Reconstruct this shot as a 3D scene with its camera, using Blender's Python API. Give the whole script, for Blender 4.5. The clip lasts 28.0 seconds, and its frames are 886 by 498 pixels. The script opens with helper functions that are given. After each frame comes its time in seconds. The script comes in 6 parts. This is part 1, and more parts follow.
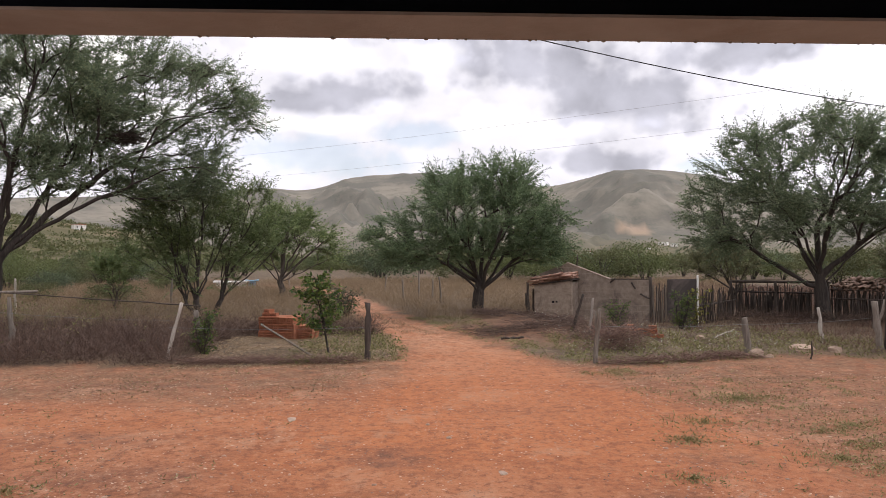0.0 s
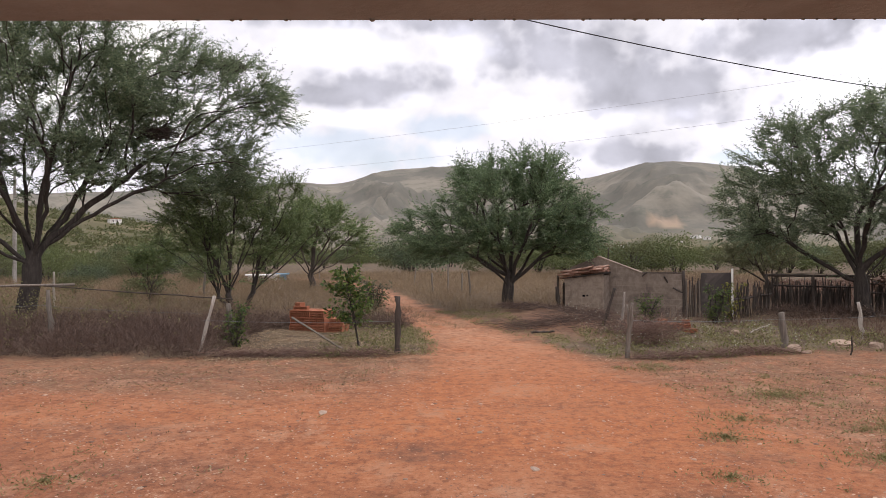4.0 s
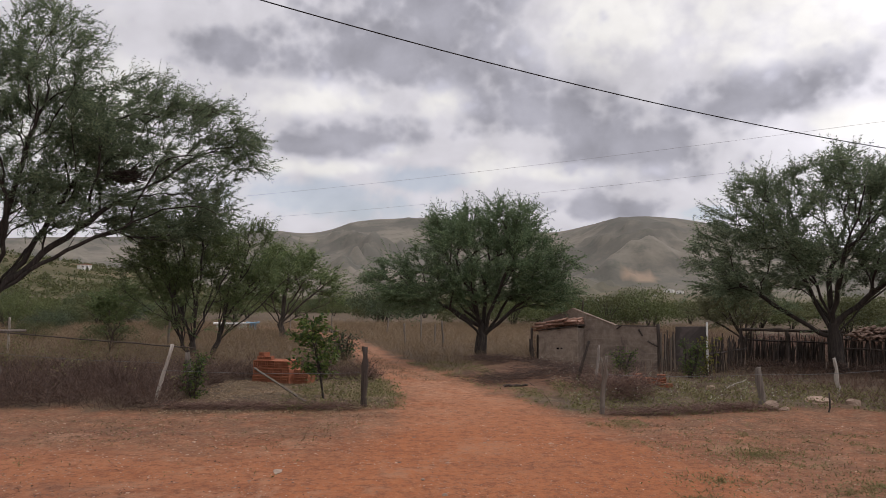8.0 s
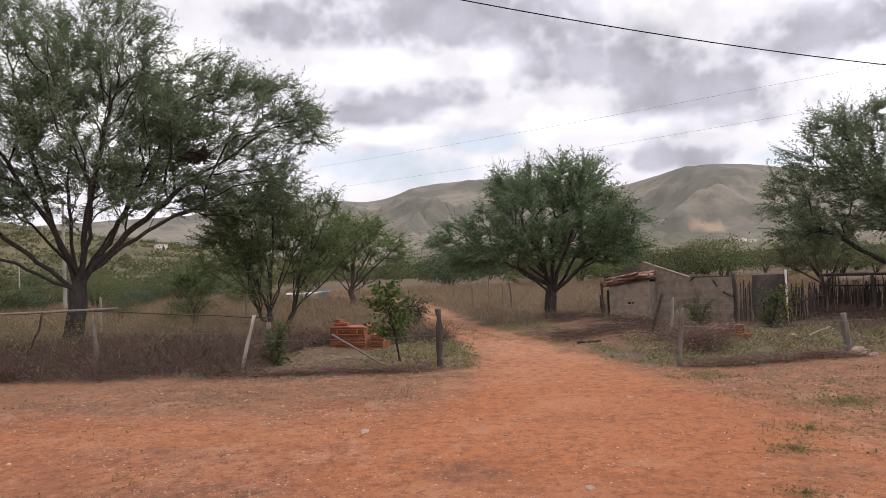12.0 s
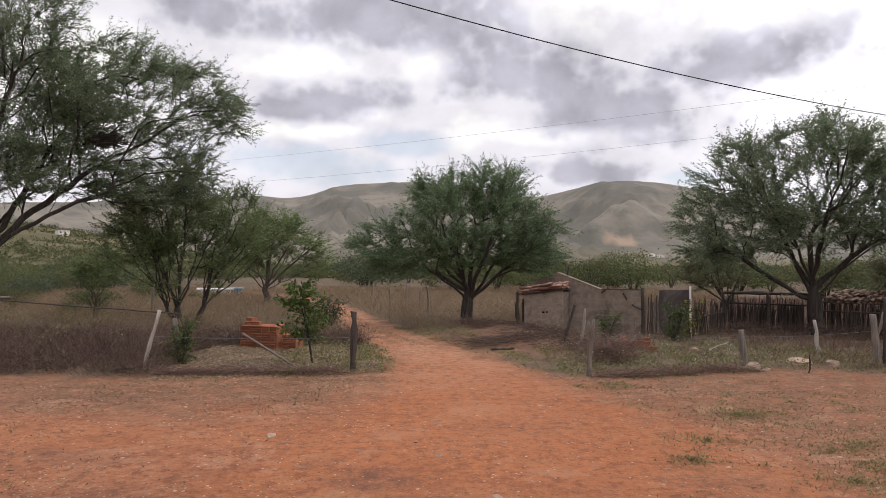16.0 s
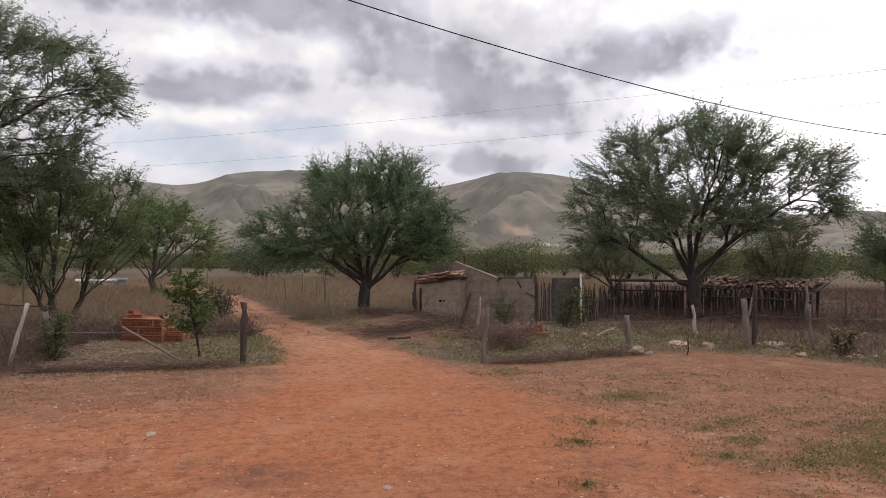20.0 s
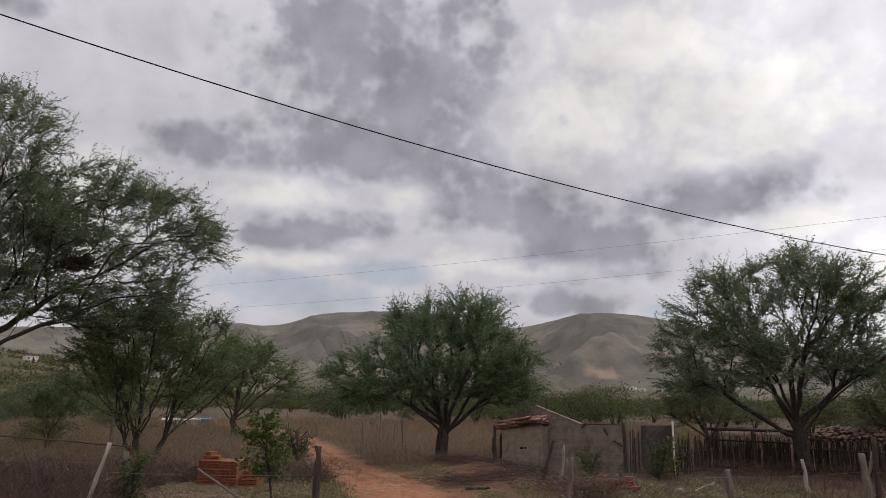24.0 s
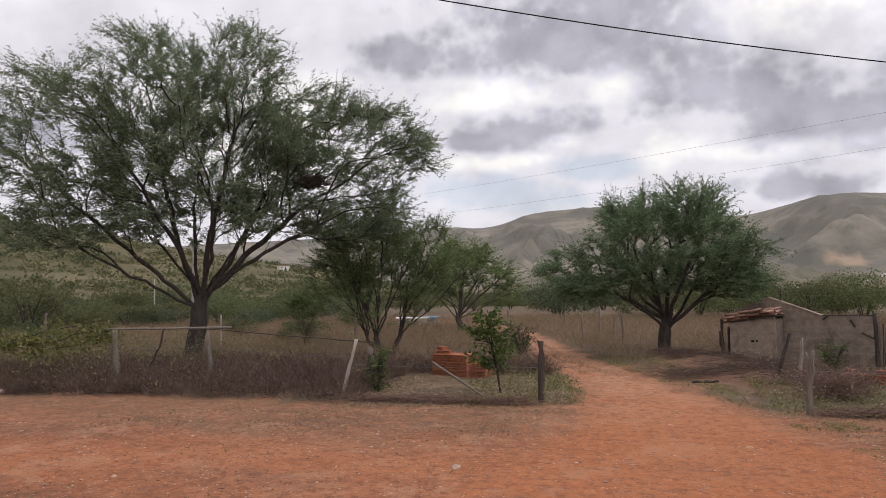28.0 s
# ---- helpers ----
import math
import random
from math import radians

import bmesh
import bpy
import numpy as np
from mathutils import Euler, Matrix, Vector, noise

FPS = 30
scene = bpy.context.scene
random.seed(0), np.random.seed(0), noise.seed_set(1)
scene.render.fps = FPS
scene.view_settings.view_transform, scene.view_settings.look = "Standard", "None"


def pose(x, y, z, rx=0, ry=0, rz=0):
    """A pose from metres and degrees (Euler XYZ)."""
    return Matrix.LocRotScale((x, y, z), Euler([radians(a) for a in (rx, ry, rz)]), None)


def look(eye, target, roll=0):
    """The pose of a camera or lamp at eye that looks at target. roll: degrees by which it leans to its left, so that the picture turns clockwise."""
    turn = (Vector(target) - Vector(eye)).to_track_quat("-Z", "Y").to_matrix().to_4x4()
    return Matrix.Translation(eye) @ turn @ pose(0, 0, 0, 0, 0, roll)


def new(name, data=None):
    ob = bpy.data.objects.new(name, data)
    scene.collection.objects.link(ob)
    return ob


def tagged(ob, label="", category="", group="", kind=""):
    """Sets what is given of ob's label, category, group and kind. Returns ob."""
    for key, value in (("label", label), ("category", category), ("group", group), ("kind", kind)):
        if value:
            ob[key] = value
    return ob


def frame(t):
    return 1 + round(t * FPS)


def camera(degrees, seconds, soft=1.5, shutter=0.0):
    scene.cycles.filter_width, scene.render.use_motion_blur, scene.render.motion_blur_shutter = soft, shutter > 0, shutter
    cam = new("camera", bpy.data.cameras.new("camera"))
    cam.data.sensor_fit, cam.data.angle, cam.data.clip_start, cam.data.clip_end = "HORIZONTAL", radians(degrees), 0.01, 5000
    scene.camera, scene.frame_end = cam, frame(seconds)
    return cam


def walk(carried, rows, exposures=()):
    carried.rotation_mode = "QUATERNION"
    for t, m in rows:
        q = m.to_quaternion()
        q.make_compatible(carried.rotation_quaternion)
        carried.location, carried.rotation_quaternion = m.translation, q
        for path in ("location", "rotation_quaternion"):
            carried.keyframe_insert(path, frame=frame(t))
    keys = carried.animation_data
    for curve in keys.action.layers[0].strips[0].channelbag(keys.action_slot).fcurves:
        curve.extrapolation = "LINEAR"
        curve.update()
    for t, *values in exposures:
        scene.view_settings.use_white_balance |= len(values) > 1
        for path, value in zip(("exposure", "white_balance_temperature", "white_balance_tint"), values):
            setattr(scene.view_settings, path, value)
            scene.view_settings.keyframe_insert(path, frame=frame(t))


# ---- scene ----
cam = camera(65.15, 28.0, soft=0.7)
PATH = [
    (0.0, pose(-0.323, -0.029, 2.140, 90.685, 0.225, -1.139)),
    (0.5, pose(-0.342, -0.029, 2.140, 90.619, 0.175, -1.517)),
    (1.0, pose(-0.364, -0.029, 2.139, 90.523, 0.405, -1.849)),
    (1.5, pose(-0.369, -0.020, 2.133, 89.732, 0.654, -0.063)),
    (2.0, pose(-0.352, -0.019, 2.141, 90.470, -0.308, 0.233)),
    (2.5, pose(-0.342, -0.020, 2.141, 89.923, -0.687, 1.744)),
    (3.0, pose(-0.336, 0.007, 2.130, 89.155, -0.305, 1.037)),
    (3.5, pose(-0.350, 0.008, 2.144, 89.808, 0.199, 0.980)),
    (5.5, pose(-0.226, 0.144, 2.134, 90.591, 0.370, 2.401)),
    (6.0, pose(-0.174, 0.147, 2.121, 98.021, 1.828, 2.539)),
    (6.5, pose(-0.172, 0.226, 2.118, 95.867, 1.735, 1.767)),
    (7.0, pose(-0.195, 0.341, 2.121, 95.296, 0.770, 1.825)),
    (7.5, pose(-0.233, 0.423, 2.123, 95.519, -0.232, 1.080)),
    (8.0, pose(-0.242, 0.429, 2.112, 94.357, -0.490, -0.777)),
    (8.5, pose(-0.239, 0.424, 2.109, 89.061, -0.238, -1.747)),
    (9.0, pose(-0.246, 0.395, 2.131, 87.819, 0.448, 0.235)),
    (9.5, pose(-0.276, 0.389, 2.157, 87.941, 1.183, 2.581)),
    (10.0, pose(-0.321, 0.334, 2.170, 88.565, 1.462, 7.571)),
    (10.5, pose(-0.361, 0.240, 2.128, 89.532, 0.138, 16.444)),
    (11.0, pose(-0.351, 0.221, 2.115, 90.263, -0.064, 23.844)),
    (11.5, pose(-0.376, 0.227, 2.114, 91.406, 0.877, 17.052)),
    (12.0, pose(-0.355, 0.357, 2.096, 91.343, 2.360, 4.509)),
    (12.5, pose(-0.323, 0.407, 2.081, 90.936, 1.836, -6.364)),
    (14.5, pose(-0.343, 0.415, 2.097, 88.628, -0.259, -1.679)),
    (15.0, pose(-0.344, 0.404, 2.117, 89.814, 0.595, -0.774)),
    (15.5, pose(-0.352, 0.423, 2.129, 91.126, 0.405, -1.097)),
    (16.0, pose(-0.356, 0.443, 2.116, 91.449, -0.286, -2.194)),
    (16.5, pose(-0.347, 0.477, 2.110, 90.186, 0.285, -2.271)),
    (17.0, pose(-0.344, 0.486, 2.113, 89.901, 0.260, -1.966)),
    (17.5, pose(-0.335, 0.473, 2.114, 89.721, 0.022, -1.926)),
    (18.0, pose(-0.323, 0.476, 2.114, 89.140, 0.345, -2.664)),
    (18.5, pose(-0.344, 0.434, 2.113, 89.192, 0.379, -2.307)),
    (19.0, pose(-0.344, 0.424, 2.122, 89.712, 0.585, -2.034)),
    (19.5, pose(-0.322, 0.467, 2.114, 90.152, 0.890, -5.041)),
    (20.0, pose(-0.255, 0.550, 2.101, 90.612, -0.138, -10.437)),
    (20.5, pose(-0.192, 0.670, 2.099, 92.381, -0.380, -15.133)),
    (22.5, pose(-0.256, 0.818, 2.096, 91.247, 1.940, -31.612)),
    (23.0, pose(-0.270, 0.805, 2.097, 91.700, 1.903, -21.540)),
    (23.5, pose(-0.269, 0.811, 2.128, 97.832, -0.568, -8.437)),
    (24.0, pose(-0.194, 0.736, 2.119, 102.160, -0.880, -3.872)),
    (24.5, pose(-0.174, 0.696, 2.104, 103.997, 0.812, -1.165)),
    (25.0, pose(-0.167, 0.735, 2.100, 105.271, 0.497, -1.243)),
    (25.5, pose(-0.166, 0.740, 2.071, 97.409, 1.366, 0.134)),
    (26.0, pose(-0.228, 0.769, 2.080, 93.538, 0.450, 2.782)),
    (26.5, pose(-0.282, 0.717, 2.092, 92.064, 0.945, 11.135)),
    (27.0, pose(-0.292, 0.600, 2.110, 92.525, 0.905, 14.237)),
    (27.5, pose(-0.192, 0.715, 2.183, 93.396, 0.831, 18.590)),
    (28.0, pose(-0.219, 0.701, 2.126, 93.785, 0.695, 13.681)),
]
EXPOSURES = [(0.0, -0.06), (5.5, -0.05), (6.0, -0.22), (8.0, -0.67), (9.0, -0.22), (11.0, -0.14), (14.5, -0.23), (17.0, -0.28), (20.0, -0.4), (22.5, -0.77), (25.0, -0.95), (26.0, -0.55), (27.0, -0.27), (28.0, -0.38)]
walk(cam, PATH, EXPOSURES)

# ---- world: broken overcast sky ----
SUN_AZ, SUN_EL = radians(35.0), radians(62.0)


def sky_world():
    w = bpy.data.worlds.new("sky")
    scene.world = w
    w.use_nodes = True
    nt = w.node_tree
    nt.nodes.clear()
    N, L = nt.nodes.new, nt.links.new

    def put(sock, v):
        if hasattr(v, "links"):
            L(v, sock)
        else:
            sock.default_value = v

    def mth(op, a, b=0.0, c=0.0):
        n = N("ShaderNodeMath")
        n.operation = op
        put(n.inputs[0], a), put(n.inputs[1], b), put(n.inputs[2], c)
        return n.outputs[0]

    def ramp(v, lo, hi, a=0.0, b=1.0):
        n = N("ShaderNodeMapRange")
        n.interpolation_type = "SMOOTHSTEP"
        put(n.inputs[0], v)
        for k, x in zip((1, 2, 3, 4), (lo, hi, a, b)):
            n.inputs[k].default_value = x
        return n.outputs[0]

    def noise_at(vec, scale, detail, rough, dist=0.0):
        n = N("ShaderNodeTexNoise")
        L(vec, n.inputs["Vector"])
        n.inputs["Scale"].default_value, n.inputs["Detail"].default_value = scale, detail
        n.inputs["Roughness"].default_value, n.inputs["Distortion"].default_value = rough, dist
        return n.outputs["Fac"]

    def mix(f, a, b):
        n = N("ShaderNodeMix")
        n.data_type = "RGBA"
        put(n.inputs[0], f)
        put(n.inputs[6], a), put(n.inputs[7], b)
        return n.outputs[2]

    tc = N("ShaderNodeTexCoord").outputs["Generated"]
    sep = N("ShaderNodeSeparateXYZ")
    L(tc, sep.inputs[0])
    x, y, z = sep.outputs
    azm = mth("MULTIPLY", mth("ARCTAN2", x, y), 57.2958)
    ele = mth("MULTIPLY", mth("ARCSINE", z), 57.2958)
    # a flat cloud layer seen from below
    zz = mth("ADD", mth("MAXIMUM", z, 0.0), 0.16)
    com = N("ShaderNodeCombineXYZ")
    L(mth("DIVIDE", x, zz), com.inputs[0]), L(mth("DIVIDE", y, zz), com.inputs[1])
    plane = com.outputs[0]
    big = noise_at(plane, 0.9, 6, 0.55, 0.3)
    arc = N("ShaderNodeCombineXYZ")
    L(mth("MULTIPLY", azm, 0.14), arc.inputs[0]), L(mth("MULTIPLY", ele, 0.16), arc.inputs[1])
    wob = mth("MULTIPLY", mth("SUBTRACT", noise_at(arc.outputs[0], 1.5, 8, 0.55, 0.1), 0.53), 1.6)
    cells = N("ShaderNodeTexVoronoi")
    cells.feature = "SMOOTH_F1"
    L(arc.outputs[0], cells.inputs["Vector"])
    cells.inputs["Scale"].default_value, cells.inputs["Smoothness"].default_value, cells.inputs["Detail"].default_value = 2.6, 0.35, 2.0
    wob = mth("ADD", wob, mth("MULTIPLY", mth("SUBTRACT", cells.outputs["Distance"], 0.52), 0.95))
    puff = noise_at(arc.outputs[0], 1.3, 8, 0.52, 0.2)

    def blob(a, e, ra, re, tilt=0.0):
        da, de = mth("SUBTRACT", azm, a), mth("SUBTRACT", ele, e)
        c, s = math.cos(radians(tilt)), math.sin(radians(tilt))
        u = mth("ADD", mth("MULTIPLY", da, c / ra), mth("MULTIPLY", de, s / ra))
        v = mth("ADD", mth("MULTIPLY", da, -s / re), mth("MULTIPLY", de, c / re))
        r = mth("SQRT", mth("ADD", mth("MULTIPLY", u, u), mth("MULTIPLY", v, v)))
        return r

    def union(items, soft, lump):
        out = None
        for it in items:
            out = it if out is None else mth("SMOOTH_MIN", out, it, 0.35)
        out = mth("ADD", out, mth("MULTIPLY", wob, lump))
        return ramp(out, 1.1 + soft * 0.5, 1.1 - soft * 0.5)

    dark = union([blob(*b) for b in DARK_CLOUDS], 0.9, 0.95)
    lit = union([blob(*b) for b in LIT_CLOUDS], 1.0, 1.0)
    gap = union([blob(*b) for b in SKY_GAPS], 0.8, 0.7)
    sky = N("ShaderNodeTexSky")
    sky.sky_type, sky.sun_disc, sky.sun_elevation, sky.sun_rotation = "NISHITA", False, SUN_EL, SUN_AZ
    blue = N("ShaderNodeVectorMath")
    blue.operation = "SCALE"
    L(sky.outputs[0], blue.inputs[0])
    blue.inputs["Scale"].default_value = 0.13
    base = mth("ADD", 1.05, mth("MULTIPLY", mth("SUBTRACT", big, 0.5), 0.4))
    base = mth("ADD", base, mth("MULTIPLY", mth("SUBTRACT", puff, 0.5), 0.75))
    base = mth("MULTIPLY", base, mth("MULTIPLY", ramp(ele, 16.0, 60.0, 1.0, 1.45), ramp(azm, 16.0, 40.0, 1.0, 1.55)))
    lum = mth("ADD", base, mth("MULTIPLY", lit, 0.24))
    shade = mth("ADD", 0.2, mth("MULTIPLY", puff, 0.72))
    n = N("ShaderNodeMix")
    L(mth("MULTIPLY", dark, mth("SUBTRACT", 0.86, mth("MULTIPLY", lit, 0.4))), n.inputs[0]), L(lum, n.inputs[2]), L(shade, n.inputs[3])
    lum = mth("MAXIMUM", n.outputs[0], 0.2)
    tint = mix(dark, mix(lit, (1.0, 0.97, 1.045, 1), (1.03, 1.0, 0.985, 1)), (0.965, 0.95, 1.085, 1))
    cloud = N("ShaderNodeVectorMath")
    cloud.operation = "SCALE"
    L(tint, cloud.inputs[0]), L(lum, cloud.inputs["Scale"])
    cover = mth("SUBTRACT", 1.0, mth("MULTIPLY", gap, 0.42))
    col = mix(cover, blue.outputs[0], cloud.outputs[0])
    bg = N("ShaderNodeBackground")
    L(col, bg.inputs[0])
    bg.inputs[1].default_value = 1.0
    out = N("ShaderNodeOutputWorld")
    L(bg.outputs[0], out.inputs[0])


# azimuth and height above the horizon in degrees, half width, half height, tilt
DARK_CLOUDS = [(-5.8, 28.6, 8.3, 7.3, 0), (1.4, 26.0, 8.3, 7.6, 0), (-16.9, 19.4, 5.3, 1.8, 0), (-2.7, 20.1, 12.6, 3.5, 0), (8.5, 16.2, 9.0, 3.5, -14), (16.2, 12.7, 8.0, 3.4, 0), (25.1, 15.6, 9.7, 2.1, 6),
               (-6.7, 13.3, 6.1, 1.9, 3), (-10.6, 12.5, 3.7, 1.0, 0), (14.0, 7.7, 5.3, 1.2, -4), (-33, 27, 4, 1.2, 0), (-46, 12, 5, 2, 0)]
LIT_CLOUDS = [(15.0, 22.1, 8.2, 4.2, 0), (27.9, 21.8, 8.8, 4.9, 0), (-9.8, 16.2, 6.1, 1.5, 0), (0.7, 16.4, 2.9, 1.4, 0), (21.2, 27.4, 9.5, 3.7, 0), (-9.2, 10.8, 5.9, 0.8, 0), (-3.6, 12.4, 1.9, 0.7, 0),
              (11.5, 10.5, 6.9, 0.9, 0), (31.8, 13.0, 3.2, 1.4, 0), (4.9, 11.2, 2.8, 1.9, 0), (-28, 13, 9, 5, 0), (-6.3, 6.0, 1.0, 0.5, 0), (41, 9, 8, 3.4, 0), (48, 5, 8, 2.2, 0)]
SKY_GAPS = [(-9.1, 8.2, 8.6, 1.8, -3), (-1.7, 10.1, 4.2, 1.2, 0), (21.7, 7.0, 2.9, 0.6, 0), (50, 9.5, 4, 1.0, 0)]
sky_world()

sun_data = bpy.data.lights.new("sun", "SUN")
sun_data.energy, sun_data.angle, sun_data.color = 0.36, radians(25), (1.0, 0.95, 0.87)
sun = new("sun", sun_data)
sun.matrix_world = look((0, 0, 50), (-50 * math.sin(SUN_AZ) / math.tan(SUN_EL), -50 * math.cos(SUN_AZ) / math.tan(SUN_EL), 0))

# ---- materials ----


class Mat:
    """A small builder for node materials."""

    def __init__(self, name, rough=0.9, metal=0.0, spec=0.25):
        self.m = bpy.data.materials.new(name)
        self.m.use_nodes = True
        self.t = self.m.node_tree
        self.b = self.t.nodes["Principled BSDF"]
        self.b.inputs["Roughness"].default_value = rough
        self.b.inputs["Metallic"].default_value = metal
        self.b.inputs["Specular IOR Level"].default_value = spec
        self.co = self.t.nodes.new("ShaderNodeTexCoord")
        self.geo = self.t.nodes.new("ShaderNodeNewGeometry")

    def link(self, a, b):
        self.t.links.new(a, b)

    def put(self, sock, v):
        if hasattr(v, "links"):
            self.link(v, sock)
        else:
            sock.default_value = v

    def noise(self, scale, detail=4, rough=0.6, coord="Object", stretch=None, dist=0.0, world=False):
        n = self.t.nodes.new("ShaderNodeTexNoise")
        src = self.geo.outputs["Position"] if world else self.co.outputs[coord]
        if stretch:
            mp = self.t.nodes.new("ShaderNodeMapping")
            mp.inputs["Scale"].default_value = stretch
            self.link(src, mp.inputs[0])
            src = mp.outputs[0]
        self.link(src, n.inputs["Vector"])
        n.inputs["Scale"].default_value, n.inputs["Detail"].default_value = scale, detail
        n.inputs["Roughness"].default_value, n.inputs["Distortion"].default_value = rough, dist
        return n.outputs["Fac"]

    def voro(self, scale, world=True, out="Distance", rand=1.0):
        n = self.t.nodes.new("ShaderNodeTexVoronoi")
        self.link(self.geo.outputs["Position"] if world else self.co.outputs["Object"], n.inputs["Vector"])
        n.inputs["Scale"].default_value = scale
        n.inputs["Randomness"].default_value = rand
        return n.outputs[out]

    def ramp(self, v, lo, hi, a=0.0, b=1.0):
        n = self.t.nodes.new("ShaderNodeMapRange")
        n.interpolation_type = "SMOOTHSTEP"
        self.put(n.inputs[0], v)
        for k, x in zip((1, 2, 3, 4), (lo, hi, a, b)):
            n.inputs[k].default_value = x
        return n.outputs[0]

    def math(self, op, a, b=0.0):
        n = self.t.nodes.new("ShaderNodeMath")
        n.operation = op
        self.put(n.inputs[0], a), self.put(n.inputs[1], b)
        return n.outputs[0]

    def mix(self, f, a, b):
        n = self.t.nodes.new("ShaderNodeMix")
        n.data_type = "RGBA"
        self.put(n.inputs[0], f)
        for s, c in ((n.inputs[6], a), (n.inputs[7], b)):
            if isinstance(c, tuple):
                c = (*c, 1.0)
            self.put(s, c)
        return n.outputs[2]

    def attr(self, name):
        n = self.t.nodes.new("ShaderNodeAttribute")
        n.attribute_name = name
        return n.outputs["Fac"]

    def island(self):
        return self.geo.outputs["Random Per Island"]

    def rand(self):
        return self.t.nodes.new("ShaderNodeObjectInfo").outputs["Random"]

    def colour(self, c):
        self.put(self.b.inputs["Base Color"], (*c, 1.0) if isinstance(c, tuple) else c)

    def bump(self, h, strength=0.4, distance=0.02):
        n = self.t.nodes.new("ShaderNodeBump")
        n.inputs["Strength"].default_value, n.inputs["Distance"].default_value = strength, distance
        self.link(h, n.inputs["Height"])
        self.link(n.outputs[0], self.b.inputs["Normal"])


def leaf_mat(name, a, b, c, glow=0.35):
    """Leaves: three tones mixed leaf by leaf and clump by clump, with light let through."""
    k = Mat(name, 0.55, spec=0.2)
    col = k.mix(k.ramp(k.island(), 0.0, 1.0), a, b)
    col = k.mix(k.ramp(k.noise(0.9, 3, world=True), 0.45, 0.7), col, c)
    k.colour(col)
    tr = k.t.nodes.new("ShaderNodeBsdfTranslucent")
    k.put(tr.inputs[0], col)
    ms = k.t.nodes.new("ShaderNodeMixShader")
    ms.inputs[0].default_value = glow
    k.link(k.b.outputs[0], ms.inputs[1]), k.link(tr.outputs[0], ms.inputs[2])
    k.link(ms.outputs[0], k.t.nodes["Material Output"].inputs[0])
    return k.m


def bark_mat(name, a, b, scale=14):
    k = Mat(name, 0.95)
    n = k.noise(scale, 6, 0.7, stretch=(1, 1, 0.18), dist=0.5)
    big = k.noise(1.7, 3)
    k.colour(k.mix(k.ramp(big, 0.35, 0.7), k.mix(k.ramp(n, 0.35, 0.68), a, b), tuple(0.5 * (p + q) * 0.8 for p, q in zip(a, b))))
    k.bump(n, 0.9, 0.02)
    return k.m


def rough_mat(name, a, b, scale=8, rough=0.92, stain=None, metal=0.0, bump=0.4, dist=0.006, vary=0.0, courses=False):
    k = Mat(name, rough, metal)
    n = k.noise(scale, 6, 0.65)
    col = k.mix(k.ramp(n, 0.32, 0.68), a, b)
    if stain:
        col = k.mix(k.ramp(k.noise(scale * 0.22, 5, 0.6, dist=0.8), 0.48, 0.66), col, stain)
    if vary:
        col = k.mix(k.math("MULTIPLY", k.rand(), vary), col, tuple(x * 0.45 for x in a))
    if courses:
        sp, cb, br = (k.t.nodes.new("ShaderNode" + q) for q in ("SeparateXYZ", "CombineXYZ", "TexBrick"))
        k.link(k.co.outputs["Object"], sp.inputs[0])
        k.link(k.math("ADD", sp.outputs[0], k.math("MULTIPLY", k.noise(3, 3), 0.06)), cb.inputs[0])
        k.link(k.math("ADD", sp.outputs[2], k.math("MULTIPLY", k.noise(2.4, 3), 0.05)), cb.inputs[1])
        k.link(cb.outputs[0], br.inputs["Vector"])
        br.inputs["Scale"].default_value, br.inputs["Brick Width"].default_value, br.inputs["Row Height"].default_value = 1.0, 0.4, 0.2
        br.inputs["Mortar Size"].default_value, br.inputs["Mortar Smooth"].default_value = 0.016, 0.6
        col = k.mix(k.math("MULTIPLY", br.outputs["Fac"], k.ramp(k.noise(1.3, 4), 0.4, 0.6, 0.0, 0.4)), col, tuple(x * 1.35 for x in b))
    k.colour(col)
    k.bump(k.noise(scale * 5, 5, 0.7), bump, dist)
    return k.m


def wood_mat(name, a, b, scale=6, vary=0.4):
    k = Mat(name, 0.9)
    n = k.noise(scale, 6, 0.65, stretch=(6, 6, 0.35), dist=0.6)
    col = k.mix(k.ramp(n, 0.3, 0.7), a, b)
    col = k.mix(k.math("MULTIPLY", k.rand(), vary), col, tuple(x * 0.4 for x in a))
    k.colour(col)
    k.bump(n, 0.8, 0.012)
    return k.m


